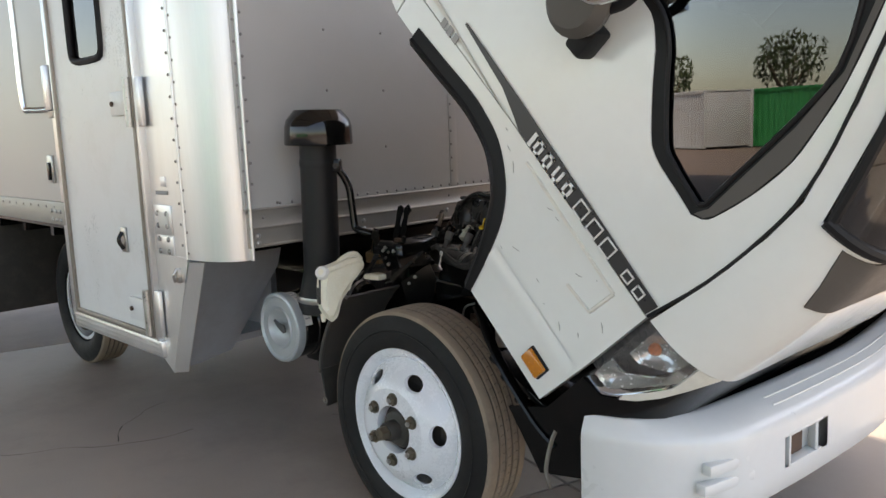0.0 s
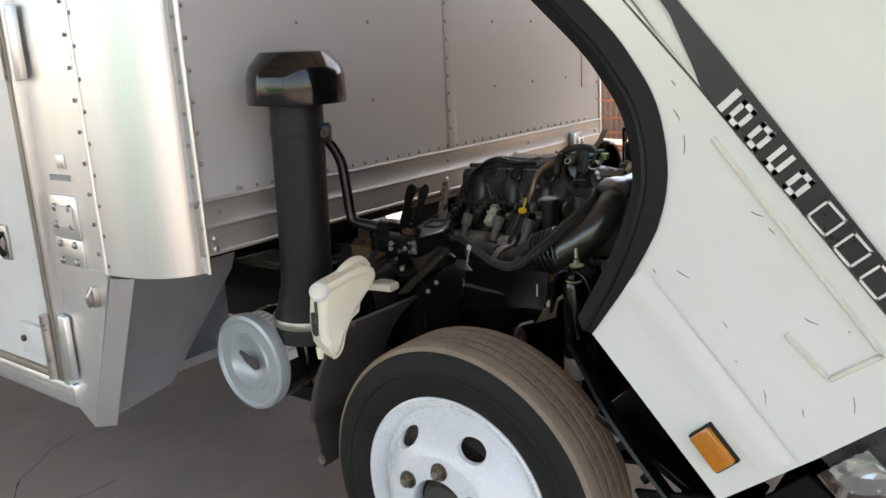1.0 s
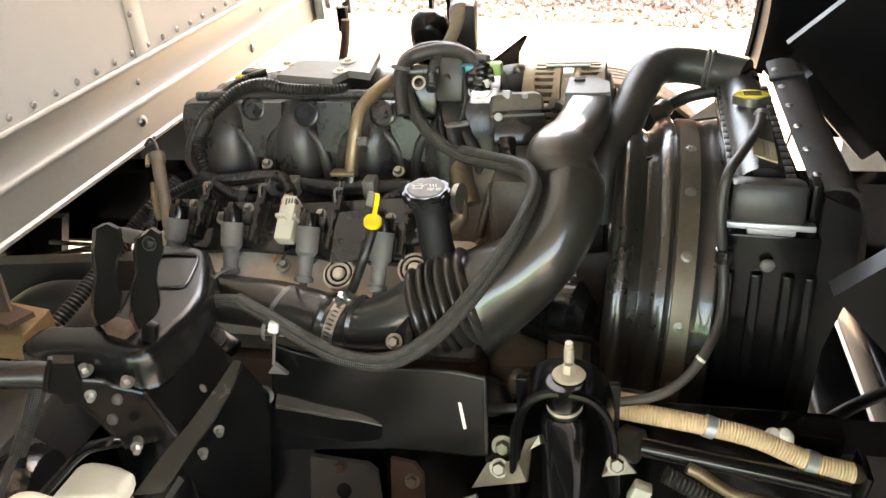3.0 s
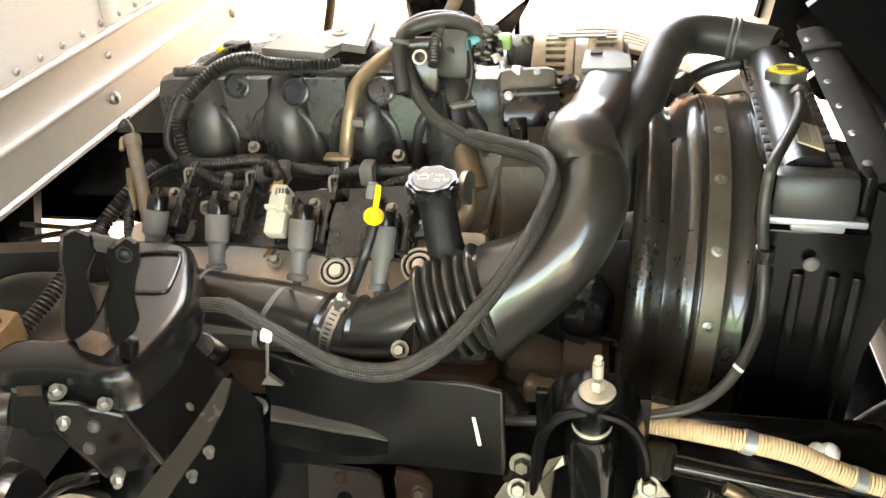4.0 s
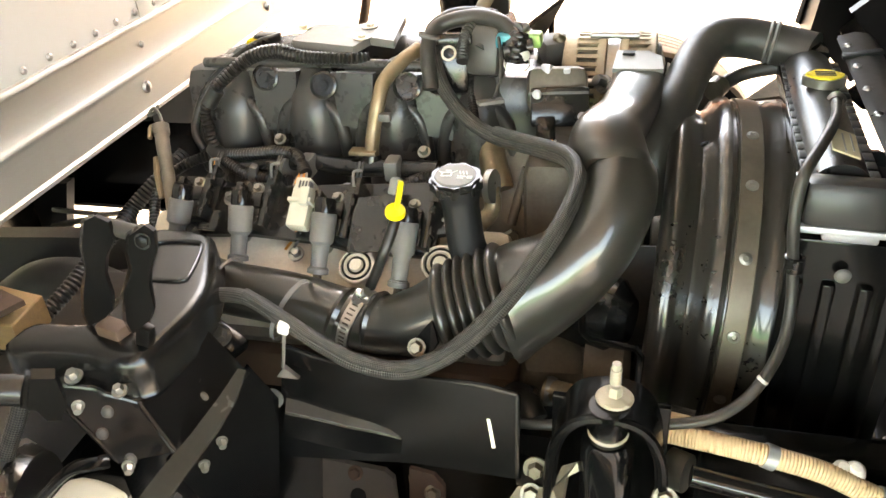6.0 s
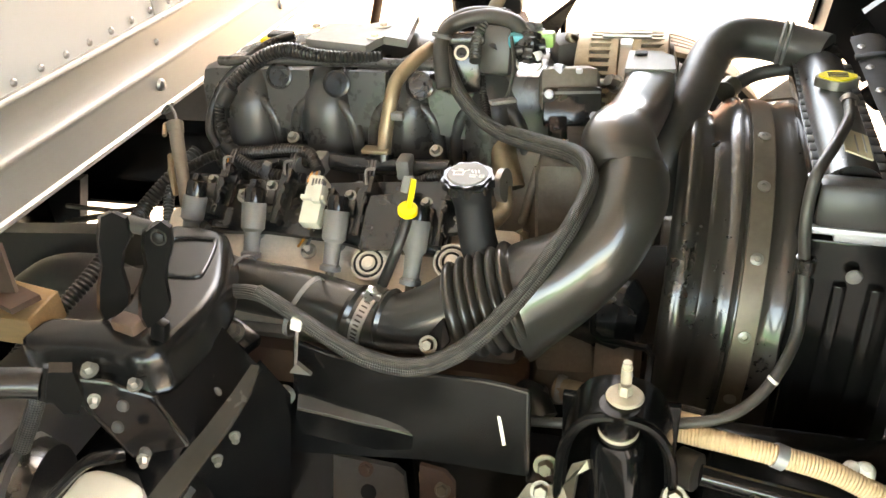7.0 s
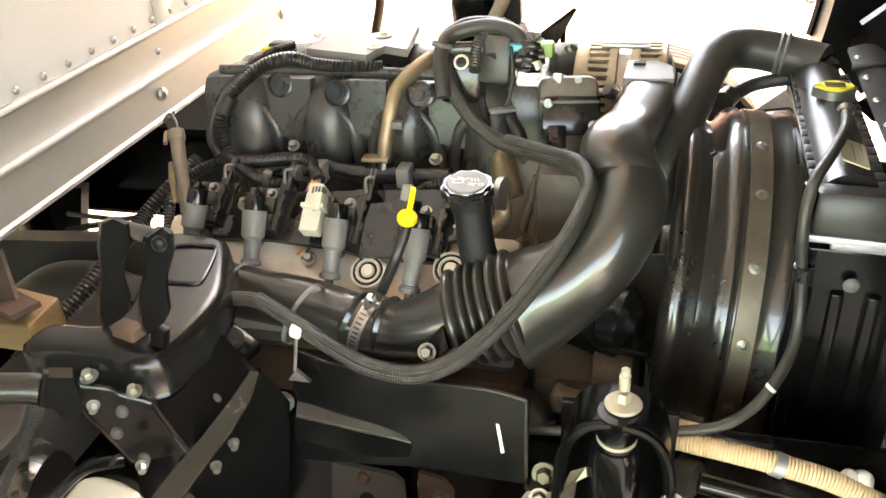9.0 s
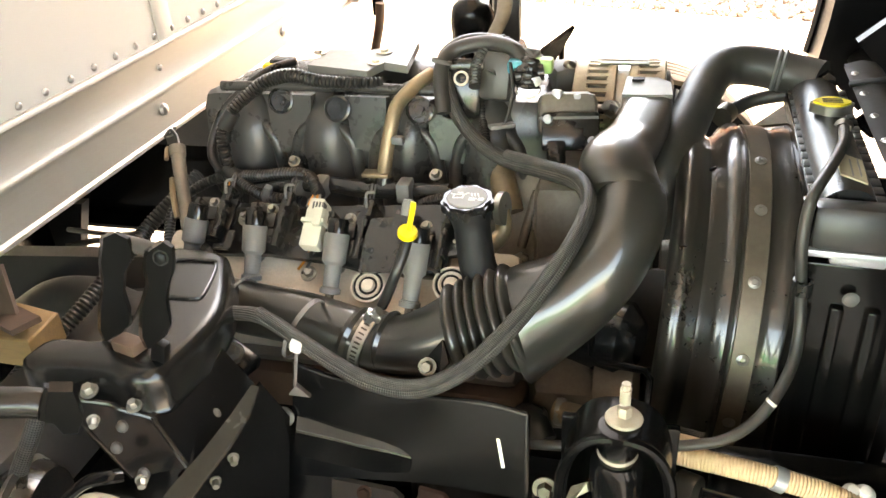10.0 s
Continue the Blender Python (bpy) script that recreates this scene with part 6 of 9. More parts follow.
# cream wiring connector
cn = part("wiring_connector", Geo().box((-0.250, 0.655, 0.989), (0.028, 0.058, 0.024), HR, bev=0.004).box((-0.250, 0.675, 1.002), (0.022, 0.035, 0.034), HR, bev=0.004), "conn_cream", eng, "cream plastic wiring connector")
part("latch_tab", Geo().box((-0.242, 0.655, 1.009), (0.012, 0.026, 0.010), HR, bev=0.002), "conn_cream", cn)
part("collar", Geo().box((-0.249, 0.660, 0.994), (0.033, 0.006, 0.034), HR, bev=0.0015), "conn_cream", cn)
for k in range(4):
    part("pin_slot", Geo().box(Vector((-0.246, 0.672, 1.015)) + X * 0.0045 * (k - 1.5), (0.0022, 0.010, 0.012), HR), "ink", cn)
for k in range(3):
    part("key_rib", Geo().box(Vector((-0.247, 0.648, 0.994)) + Vector((-0.009 + 0.009 * k, 0, 0)), (0.003, 0.045, 0.006), HR), "conn_cream", cn)
for k, c in enumerate(("red", "teal", "ink", "orange_wire")):
    part("wire", Geo().sweep([(-0.258, 0.650, 0.965), (-0.262, 0.645, 0.951), (-0.277, 0.640, 0.932)] if k % 2 else [(-0.250, 0.650, 0.965), (-0.254, 0.640, 0.950), (-0.269, 0.635, 0.929)], 0.002, seg=6), c, cn)
    part("wire", Geo().sweep([Vector((-0.265, 0.695, 1.005)) + X * 0.005 * (k - 1.5), Vector((-0.270, 0.720, 1.008)) + X * 0.003 * (k - 1.5), Vector((-0.270, 0.735, 1.009))], 0.002, seg=6), "ink_grey" if k % 2 else "orange_wire", cn)
# oil filler
fil = part("oil_filler_neck", Geo().sweep([(-0.003, 0.593, 0.965), (-0.013, 0.603, 0.988), (-0.021, 0.618, 1.029), (-0.024, 0.623, 1.048)], [0.024, 0.023, 0.0225, 0.027], seg=24), "seal", eng)
oc = Vector((-0.028, 0.628, 1.057))
cap_axis = Vector((0.02, -0.10, 1.0)).normalized()
vs = []
u_, w_ = X, cap_axis.cross(X)
ring = []
for k in range(48):
    a = 2 * math.pi * k / 48
    rr = 0.0315 + 0.0016 * math.cos(9 * a)
    ring.append((rr * math.cos(a), rr * math.sin(a)))
oilcap = part("oil_cap", Geo().plate(oc, u_, w_, ring, 0.018, 0.003), "plastic", fil, "grey lobed oil cap with a pale symbol")
face = part("cap_face", Geo().lathe(oc + cap_axis * 0.0085, cap_axis, [(0.0255, 0), (0.024, 0.0022), (0, 0.0022)], 32), "cap_grey", oilcap, "dusty grey face with a pale oil-can symbol")
Rc = Matrix((u_, w_, cap_axis)).transposed()
for a, b, l1, l2, tw in ((-0.011, 0.003, 0.012, 0.0018, 8), (-0.011, -0.005, 0.012, 0.0018, 8), (-0.0165, -0.001, 0.0018, 0.009, 0), (-0.005, -0.001, 0.0018, 0.009, 0), (-0.019, 0.003, 0.006, 0.0016, -35), (-0.002, 0.005, 0.008, 0.0016, 40), (-0.010, 0.007, 0.007, 0.0016, 0),
                         (0.005, 0.004, 0.0018, 0.007, 20), (0.009, 0.004, 0.0018, 0.007, 20), (0.013, 0.004, 0.0018, 0.007, 20), (0.008, -0.004, 0.010, 0.0018, 0), (0.007, -0.008, 0.008, 0.0018, 0), (0.018, -0.003, 0.005, 0.0015, 0), (0.018, -0.007, 0.005, 0.0015, 0), (0.0155, -0.005, 0.0015, 0.005, 0), (0.0205, -0.005, 0.0015, 0.005, 0)):
    part("symbol_bar", Geo().box(oc + cap_axis * 0.0109 + u_ * a + w_ * b, (l1, l2, 0.0008), Rc @ Matrix.Rotation(radians(tw), 3, "Z")), "sticker", face)
part("filler_flange", Geo().lathe((0.001, 0.680, 1.026), (1, -0.2, 0.1), [(0, 0), (0.022, 0), (0.022, 0.008), (0, 0.008)], 20), "steel", eng)
part("filler_elbow", Geo().sweep([(0.002, 0.690, 1.019), (0.005, 0.680, 0.992), (-0.009, 0.660, 0.978)], 0.011, seg=10), "pipe_tan", eng)
# dipstick
ds = part("dipstick", Geo().sweep([(-0.088, 0.600, 1.069), (-0.090, 0.596, 1.056), (-0.094, 0.589, 1.036)], [0.0066, 0.0070, 0.0060], seg=4, flat=0.42, n=2).lathe((-0.095, 0.588, 1.033), (-0.2, 0.3, -1), [(0.0, -0.004), (0.0115, -0.004), (0.0125, -0.002), (0.0125, 0.003), (0.0, 0.005)], 20), "yellow", eng, "bright yellow dipstick handle")
part("dipstick_tube", Geo().sweep([(-0.094, 0.587, 1.028), (-0.098, 0.575, 1.012), (-0.105, 0.563, 0.992), (-0.116, 0.560, 0.966), (-0.128, 0.560, 0.940)], 0.0068, seg=12), "loom_black", ds)
part("handle_clip", Geo().box((-0.100, 0.606, 1.058), (0.010, 0.008, 0.020), (-20, 12, 0), bev=0.002), "boot", ds, "small grey clip")
for p in ((-0.378, 0.700, 0.972), (-0.343, 0.655, 0.940), (-0.262, 0.640, 0.926), (-0.219, 0.645, 0.938), (-0.143, 0.655, 0.963), (-0.055, 0.670, 0.971)):
    st_ = part("cover_nut", Geo().hexbolt(Vector(p), (0, -0.6, 0.8), 0.0072, 0.008, 0.0115), "zinc", eng, "plated flange nut")
    part("stud", Geo().cyl(Vector(p) + Vector((0, -0.0045, 0.006)), Vector(p) + Vector((0, -0.0095, 0.0127)), 0.0034, seg=10), "zinc", st_)
part("lug_bracket", Geo().plate((-0.392, 0.655, 0.962), X, HR @ Y, [(-0.014, -0.016), (0.010, -0.016), (0.014, -0.010), (0.014, 0.014), (0.004, 0.014), (0.002, -0.006), (-0.014, -0.008)], 0.004, 0.0008), "plastic", eng)
part("grey_plug", Geo().box((-0.123, 0.690, 1.015), (0.014, 0.014, 0.022), HR, bev=0.003), "boot", eng)
# intake manifold: plenum with runners and a flat cover plate
man = part("intake_manifold", Geo().sweep([(-0.49, 0.985, 0.985), (-0.44, 0.985, 1.01), (-0.2, 0.985, 1.02), (0.02, 0.985, 1.01)], [0.06, 0.095, 0.105, 0.105, 0.09], seg=28, n=4), "manifold", eng, "matt black plastic intake manifold")
part("plenum_face", Geo().box((-0.235, 0.925, 1.005), (0.57, 0.15, 0.19), (-8, 0, 0), bev=0.03), "manifold", man)
for k in range(4):
    x = -0.43 + 0.128 * k
    part("runner", Geo().sweep([(x, 0.93, 1.075), (x, 0.895, 1.07), (x, 0.872, 1.045), (x, 0.862, 0.99), (x, 0.85, 0.93)], [0.036, 0.042, 0.045, 0.046, 0.044], seg=22), "manifold", man)
for k in range(4):
    x = -0.43 + 0.128 * k
    part("runner_rim", Geo().sweep([(x - 0.052, 0.846, 0.935), (x - 0.051, 0.843, 1.00), (x - 0.040, 0.846, 1.045), (x - 0.012, 0.852, 1.066), (x + 0.016, 0.852, 1.064), (x + 0.042, 0.846, 1.04), (x + 0.052, 0.843, 0.995), (x + 0.053, 0.846, 0.935)], 0.010, seg=12), "manifold", man)
for x0, x1, z0 in ((-0.385, -0.325, 1.02), (-0.255, -0.205, 1.03), (-0.130, -0.07, 1.02)):
    part("ribbed_panel", Geo().sheet([(x0, 0.845, z0), (x1, 0.845, z0 - 0.01), (x1 + 0.005, 0.862, 1.105), (x0 - 0.01, 0.862, 1.105)], 0.018), "manifold", man)
for p in ((-0.368, 0.850, 1.098), (-0.273, 0.840, 1.092), (-0.142, 0.830, 1.097)):
    part("runner_plug", Geo().lathe(p, (0.1, -0.9, 0.35), [(0.020, -0.012), (0.020, 0.004), (0.017, 0.005), (0.016, 0.0), (0.008, 0.0), (0.007, 0.006), (0, 0.006)], 22), "plastic", man)
part("plenum_edge", Geo().sweep([(-0.47, 0.862, 1.115), (-0.25, 0.857, 1.12), (-0.06, 0.857, 1.115)], 0.008, seg=10), "manifold", man)
part("cover_plate", Geo().sheet([(-0.330, 0.879, 1.140), (-0.323, 0.961, 1.140), (-0.255, 0.957, 1.140), (-0.190, 1.010, 1.140), (-0.173, 0.883, 1.140), (-0.214, 0.898, 1.140), (-0.226, 0.854, 1.140)], 0.012), "cap_grey", man, "dusty flat grey cover plate")
for p in ((-0.333, 0.933, 1.147), (-0.224, 0.891, 1.147), (-0.228, 0.945, 1.147)):
    part("cover_bolt", Geo().hexbolt(p, Z, 0.0068, 0.006, 0.0125), "cast", man)
part("yellow_clip", Geo().box((-0.417, 0.930, 1.124), (0.022, 0.02, 0.014), bev=0.004), "yellow", man)
part("clip_block", Geo().box((-0.399, 0.940, 1.127), (0.04, 0.025, 0.02), bev=0.004), "plastic", man)
part("fuel_rail", Geo().sweep([(-0.399, 0.780, 0.978), (-0.296, 0.775, 0.999), (-0.221, 0.765, 0.999), (-0.151, 0.760, 1.003), (-0.082, 0.750, 1.009)], 0.013, seg=14), "plastic", eng, "black fuel rail")
part("rail_clip", Geo().cyl((-0.322, 0.770, 0.990), (-0.311, 0.765, 0.991), 0.017, seg=16), "boot", eng)
for p in ((-0.278, 0.755, 1.003), (-0.146, 0.745, 1.011)):
    part("rail_clip", Geo().box(p, (0.02, 0.03, 0.03), bev=0.004), "boot", eng)
hp = part("heater_pipe", Geo().sweep([(-0.183, 0.765, 1.005), (-0.186, 0.775, 1.020), (-0.185, 0.790, 1.046), (-0.178, 0.800, 1.082), (-0.172, 0.820, 1.108), (-0.153, 0.850, 1.127), (-0.135, 0.880, 1.136)], 0.0105, seg=14), "pipe_tan", eng, "tan plated steel pipe")
part("pipe_foot", Geo().box((-0.196, 0.770, 1.022), (0.04, 0.02, 0.006), bev=0.002), "pipe_tan", hp)
part("pipe_seal", Geo().cyl((-0.184, 0.765, 1.000), (-0.184, 0.770, 1.017), 0.0135, seg=14), "plastic", hp)
part("pipe_clip", Geo().box((-0.166, 0.790, 1.067), (0.018, 0.012, 0.012), bev=0.003), "boot", hp)
# front of the block: timing cover and pump
part("front_cover", Geo().box((0.08, 0.96, 0.80), (0.10, 0.40, 0.44), bev=0.03), "cast_dark", eng, "grimy cast front cover")
for p, r in (((0.040, 0.800, 0.995), 0.007), ((0.019, 0.740, 0.917), 0.011), ((0.018, 0.720, 0.905), 0.012), ((0.045, 0.780, 0.963), 0.012), ((0.063, 0.800, 0.979), 0.014)):
    part("cover_bolt", Geo().hexbolt(p, (0.2, -0.9, 0.3), r, 0.012), "zinc" if r < 0.01 else "cad", eng)
part("accessory_casting", Geo().sheet([(-0.050, 0.850, 1.005), (0.075, 0.850, 1.015), (0.110, 0.815, 0.965), (0.080, 0.795, 0.880), (-0.060, 0.795, 0.865)], 0.02), "cast_dark", eng, "grimy brown front casting")
part("casting_rib", Geo().sweep([(0.030, 0.818, 0.985), (0.018, 0.805, 0.940), (0.010, 0.792, 0.905)], 0.007, seg=10), "cast_dark", eng)
part("casting_rib", Geo().sweep([(0.068, 0.815, 1.000), (0.066, 0.808, 0.960), (0.062, 0.800, 0.925)], 0.009, seg=10), "pipe_tan", eng)
part("casting_boss", Geo().box((0.052, 0.815, 0.985), (0.022, 0.02, 0.026), (10, 0, 8), bev=0.004), "pipe_tan", eng)
part("casting_step", Geo().box((0.045, 0.812, 0.938), (0.045, 0.02, 0.028), (15, 10, 0), bev=0.006), "cast_dark", eng)
part("water_pump", Geo().sweep([(-0.007, 0.800, 0.957), (-0.026, 0.840, 1.010), (-0.007, 0.880, 1.033), (0.045, 0.900, 1.036)], 0.02, seg=14), "pipe_tan", eng, "tan cast coolant pipe")
part("pump_body", Geo().lathe((0.13, 0.90, 0.88), X, [(0, 0), (0.07, 0), (0.075, 0.05), (0.05, 0.07), (0, 0.07)], 24), "cast_dark", eng)
part("crank_pulley", Geo().lathe((0.16, 0.98, 0.62), X, [(0, 0), (0.085, 0), (0.09, 0.01), (0.08, 0.02), (0.09, 0.03), (0.085, 0.04), (0.04, 0.045), (0, 0.045)], 32), "chassis", eng)
part("fan_clutch", Geo().lathe((0.21, 0.865, 0.81), X, [(0, 0), (0.08, 0), (0.085, 0.03), (0, 0.04)], 28), "cast_dark", eng)
part("exhaust_shield", Geo().box((-0.2, 0.60, 0.74), (0.5, 0.05, 0.12), bev=0.02), "rust", eng, "rusty exhaust manifold shield")
part("tan_casting", Geo().box((0.088, 0.630, 0.776), (0.085, 0.08, 0.085), (10, 5, 10), bev=0.02), "cast_dark", eng, "brown cast accessory")
part("tan_casting_lug", Geo().lathe((0.133, 0.640, 0.790), X, [(0, 0), (0.035, 0), (0.035, 0.05), (0.02, 0.06), (0, 0.06)], 20), "cast_dark", eng)
part("drive_cover", Geo().lathe((0.142, 0.680, 0.844), (1, -0.3, 0), [(0, -0.04), (0.05, -0.04), (0.052, 0.03), (0.03, 0.05), (0, 0.05)], 24), "plastic", eng)
part("wire_bracket", Geo().sweep([(0.129, 0.600, 0.907), (0.131, 0.595, 0.873), (0.142, 0.590, 0.866), (0.197, 0.580, 0.867), (0.204, 0.580, 0.856), (0.202, 0.570, 0.803)], 0.0045, seg=8, smooth=False), "chassis", eng)
# dark sheet added to cover bright ground between engine and shroud
part("gap_cover", Geo().sheet([(0.160, 0.800, 0.875), (0.216, 0.800, 0.881), (0.234, 0.760, 0.741), (0.177, 0.760, 0.728)], 0.01), "iron", eng)
part("heat_hose", Geo().sweep([(0.050, 0.570, 0.777), (0.064, 0.550, 0.788), (0.078, 0.530, 0.775)], 0.020, seg=14), "rubber", eng)
part("heat_hose", Geo().sweep([(0.093, 0.550, 0.813), (0.119, 0.540, 0.817), (0.161, 0.520, 0.828)], 0.015, seg=14), "pipe_tan", eng)
part("hose_clamp", Geo().lathe((0.098, 0.550, 0.812), (1, -0.05, -0.05), [(0.0165, -0.006), (0.018, 0), (0.0165, 0.006)], 24), "zinc", eng)
part("hose_clamp", Geo().lathe((0.061, 0.555, 0.788), (0.6, -0.2, -1), [(0.0215, -0.006), (0.023, 0), (0.0215, 0.006)], 24), "zinc", eng)
# rear of engine: mounts and lower black masses seen in the gaps
part("side_mount", Geo().box((-0.15, 0.66, 0.60), (0.25, 0.12, 0.10), (20, 0, 0), bev=0.015), "chassis", eng)
part("lower_shield", Geo().sheet([(-0.220, 0.530, 0.657), (-0.176, 0.525, 0.659), (-0.125, 0.520, 0.661), (-0.113, 0.520, 0.648), (-0.113, 0.520, 0.553), (-0.241, 0.530, 0.510)], 0.008), "dust_grey", eng, "grey lower engine shield")
part("shield_bolt", Geo().hexbolt((-0.168, 0.515, 0.651), (0, -0.8, 0.5), 0.008, 0.008, 0.011), "rust", eng)
part("shield_hole", Geo().lathe((-0.170, 0.515, 0.603), (0, -0.8, 0.5), [(0, 0), (0.012, 0)], 16), "seal", eng)
part("back_shield", Geo().sheet([(-0.253, 0.560, 0.660), (-0.150, 0.550, 0.659), (-0.109, 0.550, 0.647), (-0.110, 0.550, 0.627), (-0.235, 0.560, 0.603), (-0.260, 0.560, 0.554), (-0.278, 0.560, 0.550)], 0.006), "dust_grey", eng)
part("mount_bracket", Geo().sheet([(-0.077, 0.490, 0.707), (-0.041, 0.480, 0.712), (-0.029, 0.480, 0.692), (-0.033, 0.480, 0.620), (-0.086, 0.490, 0.595)], 0.006), "rust", eng, "brown engine mount bracket")
part("bracket_bolt", Geo().hexbolt((-0.045, 0.475, 0.680), (0, -0.8, 0.5), 0.008, 0.010, 0.011), "cad", eng)
part("shield_hole", Geo().lathe((-0.182, 0.544, 0.605), -Y, [(0.016, -0.002), (0.016, 0.002), (0.013, 0.002), (0.013, -0.004), (0, -0.004)], 20), "seal", eng)
part("lower_bolt", Geo().hexbolt((-0.183, 0.545, 0.604), -Y, 0.008, 0.008), "zinc", eng)
part("brown_bracket", Geo().box((-0.074, 0.540, 0.600), (0.05, 0.012, 0.07), bev=0.004), "pipe_tan", eng)

# ---- alternator, throttle and the cluster on top ----
alt = thing("alternator", (0.07, 1.0, 1.0), "dusty tan finned alternator on the engine", "alternator")
ac, ad = Vector((0.132, 0.980, 1.055)), Vector((1, 0.0, 0.0))
part("rear_housing", Geo().lathe(ac, ad, [(0, -0.072), (0.050, -0.070), (0.066, -0.058), (0.070, -0.045), (0.066, -0.012), (0, -0.012)], 40), "iron", alt)
part("stator", Geo().lathe(ac, ad, [(0, -0.012), (0.068, -0.010), (0.068, 0.022), (0, 0.022)], 36), "steel", alt, "bright laminated stator ring")
part("front_housing", Geo().lathe(ac, ad, [(0, 0.022), (0.066, 0.024), (0.066, 0.05), (0.058, 0.072), (0.03, 0.08), (0, 0.08)], 40), "iron", alt)
for r0, h0, h1 in ((0.0745, -0.064, -0.045), (0.0755, -0.016, -0.004), (0.0755, 0.016, 0.028), (0.074, 0.054, 0.066)):
    part("housing_ring", Geo().lathe(ac, ad, [(r0 - 0.014, h0 - 0.004), (r0 - 0.003, h0 - 0.002), (r0, h0 + 0.002), (r0, h1 - 0.002), (r0 - 0.003, h1), (r0 - 0.01, h1)], 40), "alternator", alt)
for k in range(36):
    a = 2 * math.pi * k / 36
    e = Vector((0, math.cos(a), math.sin(a)))
    R_ = Matrix((X, e, X.cross(e))).transposed()
    for h0, h1 in ((-0.048, -0.012), (0.026, 0.058)):
        part("fin", Geo().box(ac + X * (h0 + h1) / 2 + e * 0.070, (h1 - h0, 0.009, 0.0058), R_), "alternator", alt)
for a in (100, 160, 225):
    e = Vector((0, math.cos(radians(a)), math.sin(radians(a))))
    part("clamp_bolt", Geo().cyl(ac + e * 0.078 - X * 0.03, ac + e * 0.078 + X * 0.04, 0.0055, seg=10), "steel", alt)
part("pulley", Geo().lathe(ac, ad, [(0, 0.08), (0.032, 0.082), (0.028, 0.09), (0.032, 0.098), (0.028, 0.106), (0.032, 0.114), (0, 0.115)], 28), "steel", alt)
part("mount_ear", Geo().box((0.133, 0.900, 1.045), (0.022, 0.03, 0.05), (-15, 0, 0), bev=0.005), "alternator", alt)
part("ear_bolt", Geo().hexbolt((0.130, 0.885, 1.087), (-0.5, -0.6, 0.5), 0.010, 0.022, 0.013), "steel", alt)
part("rear_terminal", Geo().dome((0.060, 0.970, 1.116), (-0.4, -0.4, 0.8), 0.012, 0.02, 12), "cad", alt)
part("rear_cover", Geo().box((0.051, 0.980, 1.100), (0.05, 0.06, 0.05), (0, 0, 20), bev=0.015), "iron", alt)
thr = thing("throttle_body", (0.059, 0.840, 1.093), "grimy throttle body with a black wiring plug", "throttle body")
part("housing", Geo().box((0.066, 0.855, 1.089), (0.082, 0.07, 0.06), (-25, 0, 8), bev=0.016), "cast_dark", thr)
part("lid", Geo().box((0.076, 0.808, 1.083), (0.078, 0.018, 0.052), (-25, 0, 8), bev=0.006), "plastic", thr, "black plastic throttle cover")
part("lid_seam", Geo().box((0.073, 0.812, 1.101), (0.080, 0.012, 0.004), (-25, 0, 8), bev=0.001), "boot", thr)
part("cast_rib", Geo().box((0.057, 0.855, 1.113), (0.014, 0.05, 0.02), (-25, 0, -12), bev=0.003).box((0.079, 0.855, 1.107), (0.010, 0.05, 0.02), (-25, 0, 8), bev=0.003), "alu_grey", thr)
for p in ((0.047, 0.795, 1.105), (0.107, 0.795, 1.076)):
    part("screw", Geo().lathe(p, (0, -0.85, 0.45), [(0, 0.003), (0.0035, 0.003), (0.004, 0.005), (0.0062, 0.004), (0.0062, -0.002)], 12), "alu_grey", thr)
pl = part("plug", Geo().box((0.059, 0.792, 1.054), (0.026, 0.026, 0.040), (-25, 0, 8), bev=0.004).box((0.060, 0.782, 1.065), (0.012, 0.008, 0.010), (-25, 0, 8), bev=0.002), "plastic", thr)
for k in range(6):
    part("wire", Geo().sweep([Vector((0.052, 0.775, 1.050)) + X * 0.0045 * k, Vector((0.053, 0.770, 1.044)) + X * 0.0042 * k, Vector((0.062, 0.760, 1.034)) + X * 0.003 * k], 0.0015, seg=6), ("red", "sticker", "red", "ink", "orange_wire", "sticker")[k], pl)
top = thing("purge_valve", (-0.014, 0.855, 1.142), "black valve with teal and green wiring plugs", "valve")
part("valve_body", Geo().cyl((0.009, 0.835, 1.144), (0.014, 0.855, 1.158), 0.020, seg=16).cyl((-0.004, 0.835, 1.150), (0.034, 0.845, 1.154), 0.012, seg=14), "plastic", top)
part("base_ring", Geo().lathe((0.015, 0.830, 1.134), (0.1, -0.45, 0.9), [(0.016, -0.002), (0.0185, 0.0), (0.016, 0.002)], 24), "cap_white", top)
part("valve_sleeve", Geo().sweep([(0.014, 0.835, 1.134), (0.015, 0.840, 1.151), (0.017, 0.850, 1.169)], [0.0165, 0.0165, 0.013], seg=20, ribs=0.0008, pitch=0.008), "plastic", top)
part("teal_plug", Geo().box((-0.004, 0.845, 1.161), (0.022, 0.02, 0.018), bev=0.004), "teal", top)
part("green_plug", Geo().box((0.033, 0.855, 1.160), (0.026, 0.022, 0.02), bev=0.004), "green", top)
part("white_cap", Geo().dome((0.021, 0.835, 1.144), (0, -0.5, 0.8), 0.012, 0.012, 12), "cap_white", top)
part("ribbed_neck", Geo().sweep([(0.005, 0.855, 1.165), (0.015, 0.865, 1.172), (0.023, 0.865, 1.162)], 0.010, seg=12, ribs=0.0015, pitch=0.006), "boot", top)
flr = thing("fluid_reservoir", (-0.084, 0.915, 1.122), "black fluid reservoir behind the intake manifold", "reservoir")
